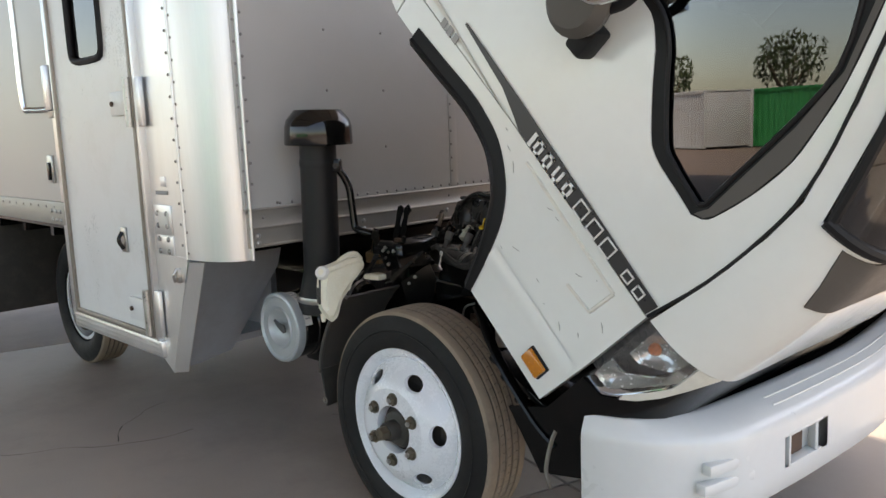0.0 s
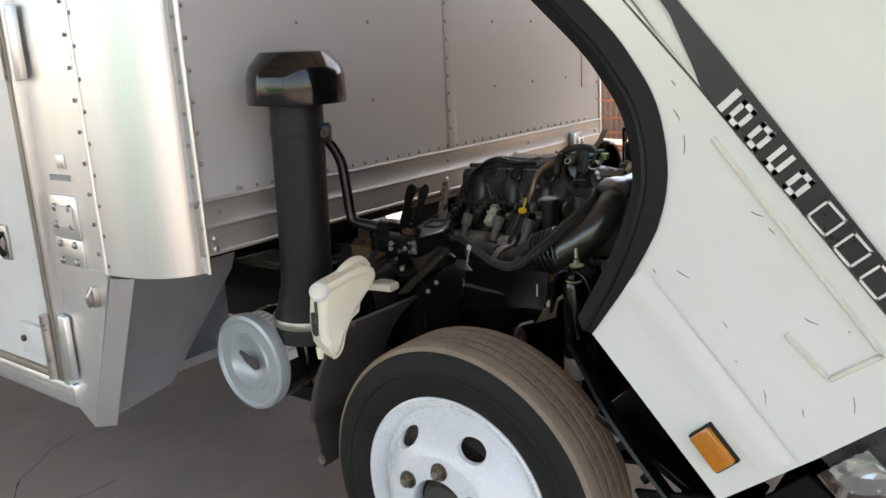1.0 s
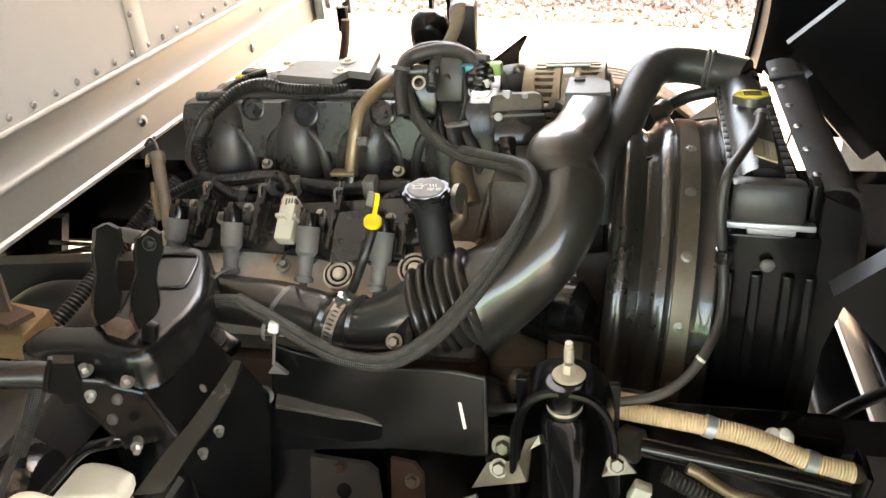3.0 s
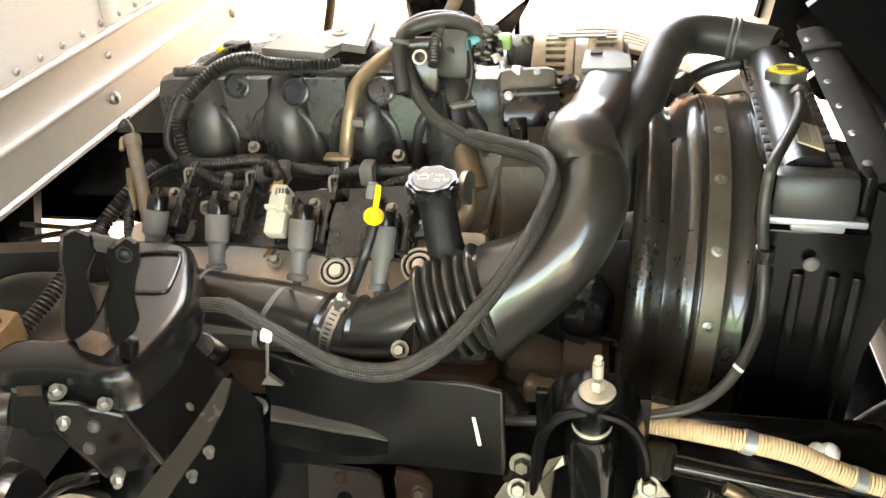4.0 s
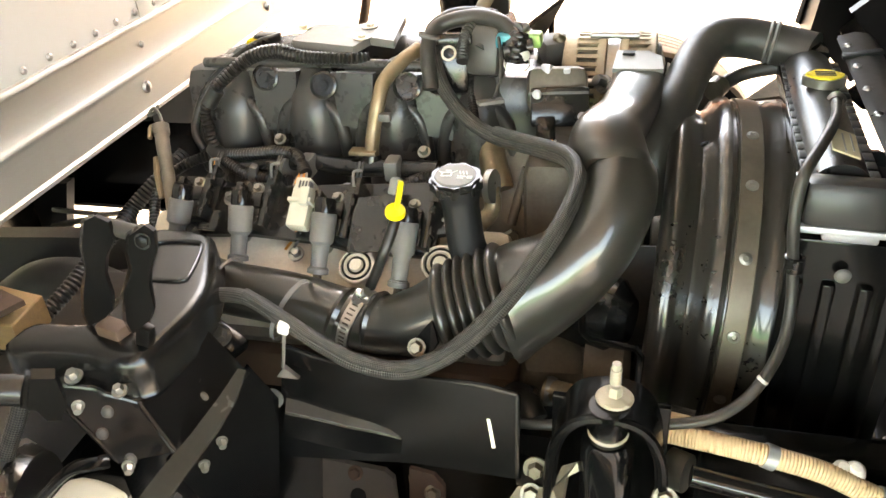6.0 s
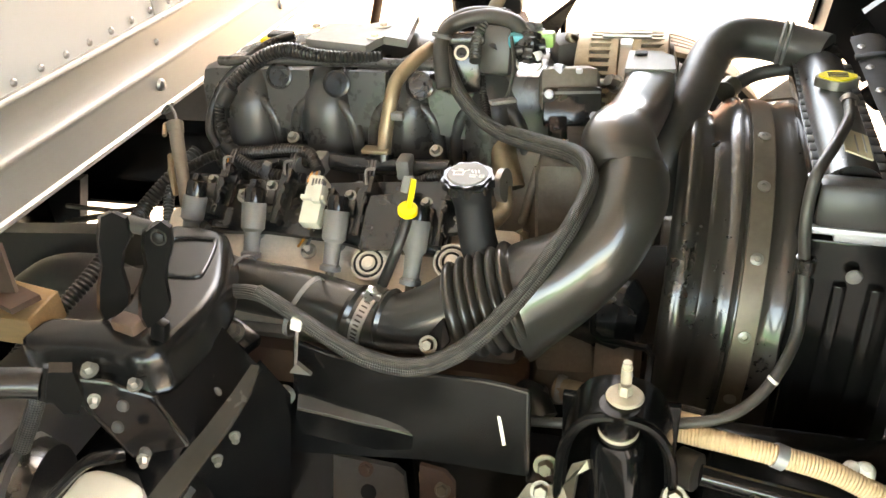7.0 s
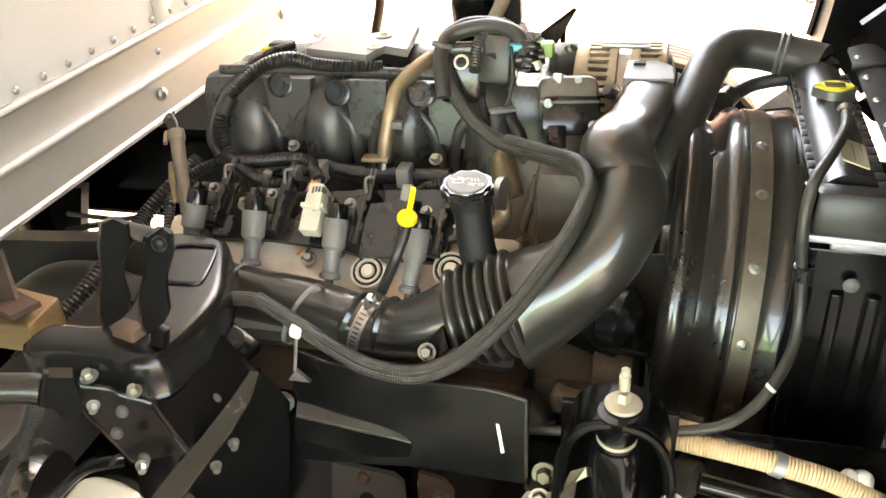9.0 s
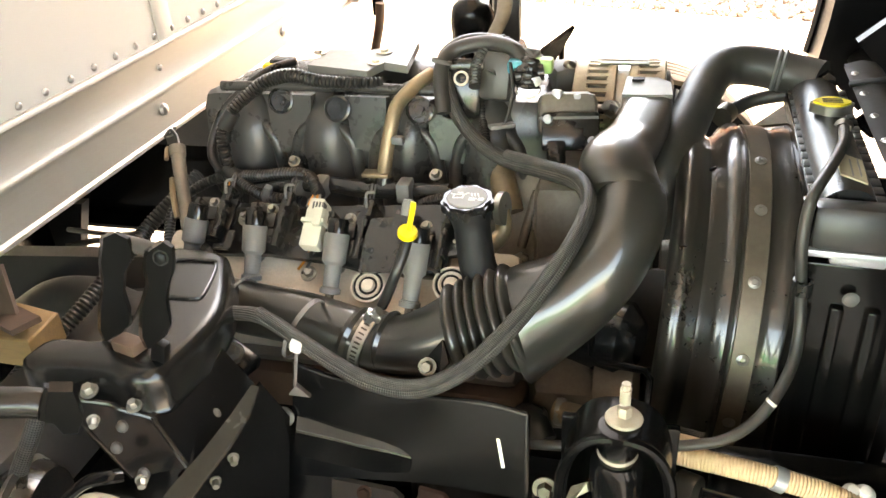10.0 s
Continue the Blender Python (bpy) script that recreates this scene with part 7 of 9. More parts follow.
part("tank", Geo().box((-0.088, 0.875, 1.116), (0.062, 0.06, 0.085), (-15, 0, 5), bev=0.012), "plastic", flr)
part("lid", Geo().box((-0.088, 0.880, 1.151), (0.07, 0.065, 0.016), (-15, 0, 5), bev=0.005), "plastic", flr)
part("ring_mark", Geo().lathe((-0.080, 0.835, 1.145), (0.05, -0.85, 0.5), [(0.0075, 0.0), (0.0078, 0.002), (0.0105, 0.002), (0.011, 0.0)], 24), "cast", flr)
part("arch_hose", Geo().sweep([(-0.108, 0.835, 1.149), (-0.109, 0.865, 1.170), (-0.085, 0.895, 1.181), (-0.043, 0.905, 1.179), (-0.013, 0.895, 1.165), (0.000, 0.865, 1.142)], 0.009, seg=12), "rubber", flr)
part("arch_conduit", Geo().sweep([(-0.059, 0.825, 1.137), (-0.061, 0.855, 1.161), (-0.048, 0.875, 1.179), (-0.029, 0.885, 1.185), (-0.008, 0.875, 1.175)], 0.0075, seg=12, ribs=0.001, pitch=0.005), "rubber", flr)
part("side_block", Geo().box((-0.034, 0.875, 1.138), (0.05, 0.05, 0.07), (-15, 0, -10), bev=0.01), "dusty_black", flr)
part("wire_tail", Geo().sweep([(-0.010, 0.835, 1.169), (-0.004, 0.815, 1.134), (-0.009, 0.795, 1.102), (-0.023, 0.785, 1.091)], 0.0024, seg=8), "rubber", flr)
part("foot_tab", Geo().box((-0.014, 0.785, 1.097), (0.035, 0.02, 0.005), (-10, 0, 25), bev=0.002), "boot", flr)
part("strap_clamp", Geo().lathe((-0.105, 0.830, 1.170), (0.2, 0.3, 1), [(0.0135, -0.003), (0.015, 0), (0.0135, 0.003)], 20), "boot", flr)
part("lever_stay", Geo().sweep([(-0.066, 0.955, 1.156), (-0.050, 0.995, 1.190), (-0.052, 1.035, 1.216)], 0.013, seg=8, flat=0.35), "cad", flr)
part("hose", Geo().sweep([(-0.100, 0.805, 1.104), (-0.109, 0.835, 1.153), (-0.098, 0.865, 1.174), (-0.052, 0.875, 1.184), (-0.013, 0.865, 1.180), (0.005, 0.855, 1.166)], 0.011, seg=10), "rubber", flr)
part("hose", Geo().sweep([(-0.072, 0.885, 1.172), (-0.036, 0.905, 1.179), (-0.025, 0.885, 1.165), (-0.041, 0.855, 1.144)], 0.009, seg=10), "rubber", flr)
fm = thing("far_latch_bracket", (-0.1, 1.45, 0.7), "black cab latch bracket on the far frame rail", "latch bracket")
for dx in (-0.021, 0.021):
    part("latch_plate", Geo().plate((-0.198 + dx, 1.54, 1.10), Y, Z, [(-0.016, -0.12), (0.016, -0.12), (0.012, 0.0), (0.016, 0.06), (0.008, 0.076), (-0.008, 0.076), (-0.016, 0.06), (-0.012, 0.0)], 0.009, 0.0015), "chassis", fm)
part("latch_pin", Geo().cyl((-0.226, 1.54, 1.165), (-0.17, 1.54, 1.165), 0.007, seg=12), "chassis", fm)
part("support", Geo().box((-0.17, 1.45, 0.90), (0.15, 0.22, 0.22), bev=0.03), "chassis", fm)
part("pressed_cup", Geo().sweep([(-0.150, 1.30, 0.98), (-0.155, 1.275, 1.07), (-0.158, 1.26, 1.12), (-0.16, 1.255, 1.145), (-0.16, 1.253, 1.158)], [0.05, 0.046, 0.042, 0.034, 0.014], seg=20), "chassis", fm)
part("damper", Geo().box((-0.119, 1.41, 1.09), (0.058, 0.085, 0.105), (0, 0, 8), bev=0.022), "rubber", fm)
sf = thing("far_splash_flap", (0.0, 1.45, 0.7), "bent black splash flap on the far side", "splash flap")
part("flap", Geo().sheet([(-0.052, 1.373, 1.020), (0.014, 1.430, 1.060), (-0.018, 1.459, 1.000), (-0.035, 1.455, 0.970)], 0.008), "chassis", sf)
part("flap_stay", Geo().box((-0.02, 1.52, 0.80), (0.012, 0.03, 0.42), bev=0.003), "chassis", sf)
dv = thing("rust_pipe", (-0.6, 2.0, 0.0), "thin brown rusty upright pipe beside the cargo box", "pipe")
part("pipe", Geo().sweep([(-0.629, 2.000, 0.821), (-0.606, 2.000, 0.905), (-0.596, 2.000, 0.969)], 0.014, seg=10).cyl((-0.629, 2.000, 0.821), (-0.62, 2.0, 0.0), 0.014), "rust", dv)

# ---- air duct ----
duct = thing("air_intake_duct", (0.0, 0.6, 0.9), "glossy black plastic air intake duct with ribbed bellows", "air duct")
part("inlet_pipe", Geo().sweep([(-0.396, 0.600, 0.901), (-0.348, 0.590, 0.896), (-0.247, 0.570, 0.901), (-0.163, 0.555, 0.893), (-0.148, 0.555, 0.889)], 0.036, seg=28), "duct", duct)
part("pipe_bead", Geo().lathe((-0.169, 0.556, 0.894), (0.135, -0.03, -0.04), [(0.0365, -0.006), (0.0395, 0), (0.0365, 0.006)], 32), "duct", duct)
part("elbow", Geo().sweep([(-0.155, 0.555, 0.890), (-0.105, 0.552, 0.889), (-0.063, 0.552, 0.902), (-0.030, 0.556, 0.915)], [0.037, 0.038, 0.043, 0.05], seg=28), "duct", duct)
clp = part("hose_clamp", Geo().lathe((-0.148, 0.555, 0.891), (0.135, -0.03, -0.04), [(0.039, -0.008), (0.0415, -0.0078), (0.0415, 0.0078), (0.039, 0.008)], 40), "steel", duct, "bright steel worm-drive clamp")
cd = Vector((0.135, -0.03, -0.04)).normalized()
ce = (-Y - cd * (-Y).dot(cd)).normalized()
for k in range(13):
    a_ = radians(-62 + 9 * k)
    e_ = ce * math.cos(a_) + cd.cross(ce) * math.sin(a_)
    part("band_slot", Geo().box(Vector((-0.148, 0.555, 0.891)) + e_ * 0.0416, (0.008, 0.0012, 0.0022), Matrix((cd, e_, cd.cross(e_))).transposed()), "iron", clp)
part("worm_screw", Geo().cyl((-0.138, 0.530, 0.939), (-0.120, 0.530, 0.954), 0.0065, seg=10).box((-0.128, 0.530, 0.947), (0.02, 0.012, 0.012), (0, 25, 0), bev=0.003), "steel", clp)
part("pipe_bead", Geo().lathe((-0.123, 0.554, 0.891), (0.135, -0.03, -0.01), [(0.0375, -0.005), (0.0405, 0), (0.0375, 0.005)], 32), "duct", duct)
bl_ = curve_points([(-0.037, 0.556, 0.912), (-0.006, 0.562, 0.921), (0.022, 0.566, 0.931), (0.050, 0.570, 0.942)], 22)
bl_r = [0.050 + 0.006 * min(1, k / 30) + 0.0105 * abs(math.sin(math.pi * 6.0 * k / (len(bl_) - 1))) ** 0.75 for k in range(len(bl_))]
part("bellows", Geo().sweep(bl_, bl_r, seg=40, smooth=False), "duct", duct, "black ribbed rubber bellows", sharp=75)
part("resonator", Geo().loft([((0.020, 0.572, 0.985), (0.062, 0.572, 0.850), 0.95, 2.0), ((0.036, 0.575, 0.998), (0.080, 0.575, 0.866), 0.92, 2.0), ((0.080, 0.580, 1.016), (0.133, 0.580, 0.921), 0.95, 2.1), ((0.110, 0.595, 1.040), (0.177, 0.595, 0.977), 1.0, 2.2),
                                   ((0.123, 0.617, 1.059), (0.201, 0.617, 1.024), 1.02, 2.3), ((0.127, 0.640, 1.071), (0.206, 0.640, 1.047), 1.0, 2.3), ((0.126, 0.656, 1.076), (0.205, 0.656, 1.060), 0.95, 2.3)]), "duct", duct, "broad glossy resonator bend", sharp=50)
part("duct_head", Geo().loft([((0.116, 0.650, 1.068), (0.202, 0.648, 1.056), 0.95, 2.4), ((0.106, 0.664, 1.076), (0.200, 0.662, 1.067), 0.98, 2.6), ((0.100, 0.685, 1.087), (0.191, 0.685, 1.083), 0.9, 2.6), ((0.107, 0.712, 1.094), (0.187, 0.710, 1.088), 0.86, 2.6),
                               ((0.125, 0.757, 1.096), (0.196, 0.757, 1.087), 0.84, 2.8), ((0.138, 0.820, 1.097), (0.206, 0.820, 1.091), 0.86, 3.4), ((0.140, 0.860, 1.098), (0.208, 0.860, 1.095), 0.86, 4.5)]), "duct", duct, "black moulded outlet neck", sharp=50)
part("outlet_box", Geo().loft([((0.140, 0.858, 1.099), (0.208, 0.858, 1.096), 0.87, 4.5), ((0.141, 0.880, 1.104), (0.206, 0.880, 1.100), 0.86, 4.5), ((0.146, 0.897, 1.106), (0.200, 0.897, 1.103), 0.80, 4.0)], n=3), "duct", duct, sharp=40)
part("outlet_face", Geo().sheet([(0.144, 0.897, 1.130), (0.186, 0.897, 1.130), (0.204, 0.888, 1.126), (0.207, 0.848, 1.122), (0.181, 0.840, 1.124), (0.141, 0.840, 1.124)], 0.006), "cap_grey", duct, "flat grey outlet face")
part("rim_slot", Geo().sheet([(0.153, 0.888, 1.134), (0.169, 0.889, 1.134), (0.168, 0.881, 1.133), (0.152, 0.880, 1.133)], 0.003), "seal", duct)
tb = part("support_tab", Geo().sheet([(-0.064, 0.490, 0.905), (-0.036, 0.510, 0.936), (-0.025, 0.490, 0.919), (-0.034, 0.480, 0.909)], 0.004), "chassis", duct)
part("tab_bolt", Geo().hexbolt((-0.050, 0.485, 0.914), (0, -0.8, 0.5), 0.0075, 0.010, 0.011), "cad", tb)

# ---- hoses and looms ----
har = thing("wiring_loom", (0.0, 0.5, 0.88), "thick braided black wiring loom looping over the duct", "wiring loom")
LOOM = [(-0.323, 0.515, 0.940), (-0.260, 0.495, 0.954), (-0.204, 0.478, 0.936), (-0.159, 0.468, 0.916), (-0.116, 0.462, 0.900), (-0.064, 0.462, 0.895), (-0.020, 0.465, 0.914), (0.016, 0.475, 0.942), (0.051, 0.500, 0.976),
        (0.080, 0.530, 1.010), (0.103, 0.560, 1.041), (0.117, 0.600, 1.064), (0.117, 0.625, 1.078), (0.099, 0.660, 1.080), (0.053, 0.710, 1.068), (-0.001, 0.750, 1.062), (-0.045, 0.780, 1.073), (-0.081, 0.810, 1.099), (-0.101, 0.840, 1.128), (-0.110, 0.870, 1.158)]
sleeve("loom", LOOM, [0.009, 0.0104, 0.010, 0.010, 0.010, 0.0098], har, "fine braided sleeve")
sleeve("loom_strand", [Vector(q) + Vector((0.0, -0.004, 0.011)) for q in LOOM[1:16]], 0.0066, har, seg=16)
zt = part("cable_tie", Geo().lathe((-0.222, 0.525, 0.919), (0.135, -0.03, -0.05), [(0.041, -0.003), (0.0425, -0.003), (0.0425, 0.003), (0.041, 0.003)], 32), "boot", har, "grey cable tie")
part("tie_head", Geo().box((-0.205, 0.468, 0.938), (0.014, 0.012, 0.017), (0, 15, 0), bev=0.003), "cap_white", zt, "pale tie head")
part("tie_tail", Geo().sweep([(-0.205, 0.465, 0.932), (-0.208, 0.460, 0.905), (-0.210, 0.455, 0.886)], 0.0022, seg=6), "steel", zt)
part("tie_foot", Geo().prism((-0.207, 0.455, 0.879), X, Z, [(-0.012, -0.006), (0.016, -0.006), (0.0, 0.01)], 0.006), "steel", zt)
part("cable_tie", Geo().lathe((-0.332, 0.565, 0.918), (0.135, -0.03, -0.03), [(0.037, -0.002), (0.0385, -0.002), (0.0385, 0.002), (0.037, 0.002)], 32), "boot", har)
lo2 = thing("corrugated_loom", (-0.4, 0.9, 1.0), "black corrugated wiring conduit over the manifold", "wiring loom")
part("trunk_conduit", Geo().sweep([(-0.446, 0.800, 0.996), (-0.452, 0.800, 1.027), (-0.458, 0.810, 1.056), (-0.443, 0.815, 1.083), (-0.417, 0.830, 1.108), (-0.385, 0.845, 1.130), (-0.344, 0.850, 1.139), (-0.303, 0.845, 1.133), (-0.245, 0.845, 1.131), (-0.205, 0.860, 1.128)], [0.007, 0.007, 0.0075, 0.0085, 0.0098, 0.0098, 0.0085, 0.0075, 0.0075], seg=14, ribs=0.0013, pitch=0.0058), "loom_black", lo2)
part("outer_cable", Geo().sweep([(-0.467, 0.800, 0.998), (-0.482, 0.810, 1.021), (-0.480, 0.830, 1.051), (-0.463, 0.850, 1.085), (-0.427, 0.870, 1.116), (-0.400, 0.900, 1.131), (-0.374, 0.930, 1.134)], 0.0068, seg=10), "loom_black", lo2)
part("outer_cable", Geo().sweep([(-0.463, 0.825, 1.063), (-0.453, 0.840, 1.085), (-0.423, 0.860, 1.112), (-0.402, 0.880, 1.124)], 0.006, seg=10), "loom_black", lo2)
part("junction_wrap", Geo().sweep([(-0.456, 0.800, 1.003), (-0.442, 0.795, 0.995), (-0.424, 0.790, 0.993)], [0.010, 0.0125, 0.010], seg=14), "loom_black", lo2)
part("branch", Geo().sweep([(-0.444, 0.800, 0.992), (-0.392, 0.785, 1.001), (-0.334, 0.775, 1.013), (-0.296, 0.760, 1.015), (-0.266, 0.720, 1.008)], 0.0085, seg=12, ribs=0.001, pitch=0.0055), "loom_black", lo2)
part("branch", Geo().sweep([(-0.444, 0.800, 0.990), (-0.409, 0.775, 0.985), (-0.371, 0.760, 0.979), (-0.307, 0.750, 0.979)], 0.0085, seg=12, ribs=0.001, pitch=0.0055), "loom_black", lo2)
part("branch", Geo().sweep([(-0.447, 0.800, 0.992), (-0.482, 0.785, 0.985), (-0.511, 0.760, 0.971), (-0.523, 0.730, 0.951), (-0.507, 0.680, 0.917)], 0.0078, seg=12, ribs=0.001, pitch=0.0055), "loom_black", lo2)
part("tape_wrap", Geo().cyl((-0.450, 0.810, 1.067), (-0.434, 0.817, 1.090), 0.0118, seg=14), "loom_black", lo2)
part("side_conduit", Geo().sweep([(-0.125, 0.740, 0.992), (-0.107, 0.735, 1.003), (-0.081, 0.730, 1.012)], 0.006, seg=10, ribs=0.001, pitch=0.005), "loom_black", lo2)
part("branch", Geo().sweep([(-0.457, 0.800, 0.998), (-0.441, 0.780, 0.990), (-0.440, 0.760, 0.976)], 0.0022, seg=8), "orange_wire", lo2)
part("clip", Geo().box((-0.367, 0.755, 0.986), (0.012, 0.012, 0.03), (10, 20, 0), bev=0.003), "boot", lo2)
part("connector_body", Geo().box((-0.210, 0.705, 0.977), (0.02, 0.025, 0.03), HR, bev=0.004), "plastic", lo2)
part("small_conduit", Geo().sweep([(-0.062, 0.860, 1.122), (-0.055, 0.850, 1.084), (-0.042, 0.810, 1.062)], 0.006, seg=10, ribs=0.0008, pitch=0.005), "loom_black", lo2)
lw = thing("rear_conduit", (-0.5, 0.55, 0.85), "long black corrugated conduit beside the cab bracket", "conduit")
part("conduit", Geo().sweep([(-0.526, 0.830, 0.973), (-0.547, 0.780, 0.953), (-0.578, 0.740, 0.921), (-0.582, 0.700, 0.908), (-0.597, 0.660, 0.890), (-0.609, 0.600, 0.867), (-0.630, 0.550, 0.843), (-0.649, 0.500, 0.823), (-0.649, 0.460, 0.815)], 0.0115, seg=12, ribs=0.0014, pitch=0.007), "loom_black", lw)
sleeve("conduit", [(-0.478, 0.360, 0.927), (-0.495, 0.340, 0.875), (-0.521, 0.320, 0.819), (-0.543, 0.300, 0.766), (-0.553, 0.280, 0.724)], 0.0105, lw)

# ---- radiator with fan shroud ----
rad = thing("radiator", (0.42, 0.86, 0.5), "black radiator with a yellow-topped pressure cap and tilted header tank", "radiator")
part("core", Geo().box((0.425, 0.87, 0.78), (0.06, 0.52, 0.56), bev=0.004), "chassis", rad)
tank = part("header_tank", Geo().sweep([(0.398, 0.635, 1.072), (0.400, 0.74, 1.075), (0.404, 0.90, 1.08), (0.408, 1.01, 1.082)], 0.031, seg=28, flat=0.9), "tank_black", rad, "glossy black header tank")
for x0, lean in ((0.363, 0.034), (0.431, 0.030)):
    R_ = Matrix.Rotation(-lean, 3, "Z")
    part("crimp_strip", Geo().box((x0 + 0.008, 0.825, 1.068), (0.012, 0.37, 0.022), R_, bev=0.002), "chassis", tank)
    for k in range(16):
        part("crimp_tab", Geo().box((x0 + 0.0025 + lean * 0.0225 * k, 0.652 + 0.0225 * k, 1.0795 + 0.0003 * k), (0.011, 0.018, 0.004), R_, bev=0.001), "tank_black", tank)
CAPP = Vector((0.406, 0.855, 1.108))
part("filler_neck", Geo().cyl(CAPP - Z * 0.03, CAPP, 0.017, seg=20), "steel", tank)
ring = []
for k in range(48):
    a = 2 * math.pi * k / 48
    rr = 0.0205 + 0.0062 * max(0, math.cos(2 * a)) ** 3
    ring.append((rr * math.cos(a), rr * math.sin(a)))
rc = part("pressure_cap", Geo().prism(CAPP + Z * 0.004, X, Y, ring, 0.012), "zinc", tank, "plated pressure cap with a yellow warning disc")
part("warning_disc", Geo().prism(CAPP + Z * 0.011, X, Y, [(a * 0.86, b * 0.86) for a, b in ring], 0.003), "cap_yellow", rc)
for k in range(3):
    part("print_bar", Geo().box(CAPP + Vector((0, 0.006 - 0.006 * k, 0.0132)), (0.024, 0.0018, 0.001)), "cad", rc)
part("overflow_nipple", Geo().cyl(CAPP + Vector((0.005, -0.015, -0.012)), CAPP + Vector((0.01, -0.045, -0.016)), 0.007, seg=10), "steel", tank)
lb = part("tank_label", Geo().box((0.399, 0.665, 1.112), (0.030, 0.062, 0.002), (0, 18, -4)), "label_cream", tank, "pale sticker, text unreadable")
for k in range(3):
    part("print_bar", Geo().box(Vector((0.398, 0.661, 1.114)) + Vector((-0.008 + 0.008 * k, 0.0, 0.0)), (0.0015, 0.045, 0.0008), (0, 18, -4)), "ink_grey", lb)
bx = part("end_box", Geo().box((0.400, 0.605, 1.070), (0.088, 0.045, 0.052), (-12, 0, -4), bev=0.012), "tank_black", rad, "black plastic mount box")
part("mount_plate", Geo().box((0.404, 0.592, 1.046), (0.10, 0.03, 0.008), (-8, 0, -4), bev=0.003), "alu_grey", bx, "bright steel mount plate")
part("mount_tab", Geo().box((0.405, 0.585, 1.041), (0.055, 0.012, 0.012), (0, 0, -4), bev=0.003), "alu_grey", bx)
for dx in (-0.05, 0.05):
    part("mount_leg", Geo().box(Vector((0.402, 0.605, 1.060)) + Vector((dx, 0, 0.0)), (0.012, 0.03, 0.075), bev=0.003), "chassis", bx)
side = part("side_channel", Geo().box((0.408, 0.605, 0.76), (0.115, 0.03, 0.54), (0, 0, -4), bev=0.004), "chassis", rad, "black ribbed side channel")
for dx in (-0.045, -0.012, 0.025, 0.05):
    part("rib", Geo().box((0.408 + dx, 0.588 - dx * 0.07, 0.74), (0.014, 0.018, 0.48), (0, 0, -4), bev=0.005), "chassis", side)
part("rivet", Geo().dome((0.405, 0.577, 0.996), -Y, 0.009, 0.005, 12), "boot", side)
SHX = Vector((1, 0, -0.07)).normalized()      # the shroud leans a little with the radiator
SHC = Vector((0.204, 0.862, 0.806))
shr = part("shroud_ring", Geo().lathe(SHC, SHX, [(0.236, 0.0), (0.249, 0.003), (0.257, 0.011), (0.259, 0.020), (0.254, 0.030), (0.243, 0.039), (0.239, 0.045), (0.243, 0.052), (0.256, 0.059), (0.263, 0.068), (0.264, 0.078), (0.258, 0.084), (0.2605, 0.086), (0.2605, 0.120), (0.2590, 0.126), (0.2625, 0.134), (0.2640, 0.150), (0.2615, 0.166), (0.2560, 0.176), (0.240, 0.178), (0.232, 0.0)], 96, closed=True), "shroud", rad, "glossy black fan shroud ring", sharp=50)
part("shroud_band", Geo().lathe(SHC + SHX * 0.088, SHX, [(0.2612, 0.0), (0.2632, 0.001), (0.2632, 0.027), (0.2612, 0.028)], 96), "band", shr, "dull bronze metal band with rivets")
for a in (103, 121.5, 142, 163, 183, 203, 224):
    w = radians(a)
    e = Y * math.cos(w) + SHX.cross(Y) * math.sin(w)
    part("band_rivet", Geo().lathe(SHC + SHX * 0.102 + e * 0.2632, e, [(0.0078, 0), (0.0078, 0.0016), (0.0035, 0.0026), (0.003, 0.0008), (0, 0.0008)], 16), "zinc", shr)
part("shroud_box", Geo().box((0.380, 0.875, 0.755), (0.04, 0.53, 0.45), bev=0.02), "tank_black", rad)
part("fan_hub", Geo().lathe((0.25, 0.865, 0.81), X, [(0, 0), (0.07, 0), (0.07, 0.04), (0, 0.04)], 24), "plastic", rad)
for k in range(7):
    a = 2 * math.pi * k / 7
    e = Vector((0, math.cos(a), math.sin(a)))
    R_ = Matrix((X, e, X.cross(e))).transposed() @ Matrix.Rotation(radians(35), 3, "Y")
    part("fan_blade", Geo().box(Vector((0.27, 0.865, 0.81)) + e * 0.15, (0.075, 0.17, 0.006), R_, bev=0.002), "plastic", rad)
part("tank_bracket", Geo().sheet([(0.388, 1.000, 1.032), (0.327, 0.980, 1.031), (0.340, 1.000, 1.032), (0.388, 1.060, 1.045), (0.398, 1.060, 1.047)], 0.004), "pipe_tan", rad)
# charge cover beside the radiator
cov = thing("radiator_cover", (0.5, 0.87, 0.6), "black bolted cover plate beside the radiator", "cover plate")
sec_ = [(0.0, 0.0), (0.022, 0.006), (0.040, 0.004), (0.052, -0.006), (0.060, -0.024), (0.066, -0.060), (0.070, -0.110)]
top_ = [(0.446, 1.02, 1.118), (0.447, 0.90, 1.108), (0.449, 0.75, 1.096), (0.452, 0.605, 1.084)]
cv_, cf_ = [], []
for x0, y0, z0 in top_:
    cv_ += [(x0 + a, y0, z0 + b) for a, b in sec_] + [(x0 + a * 0.94, y0, z0 + b - 0.004) for a, b in sec_]
m_ = len(sec_)
for i in range(len(top_) - 1):
    for k in range(m_ - 1):
        a, b = i * 2 * m_ + k, (i + 1) * 2 * m_ + k
        cf_ += [(a, b, b + 1, a + 1), (a + m_, a + m_ + 1, b + m_ + 1, b + m_)]
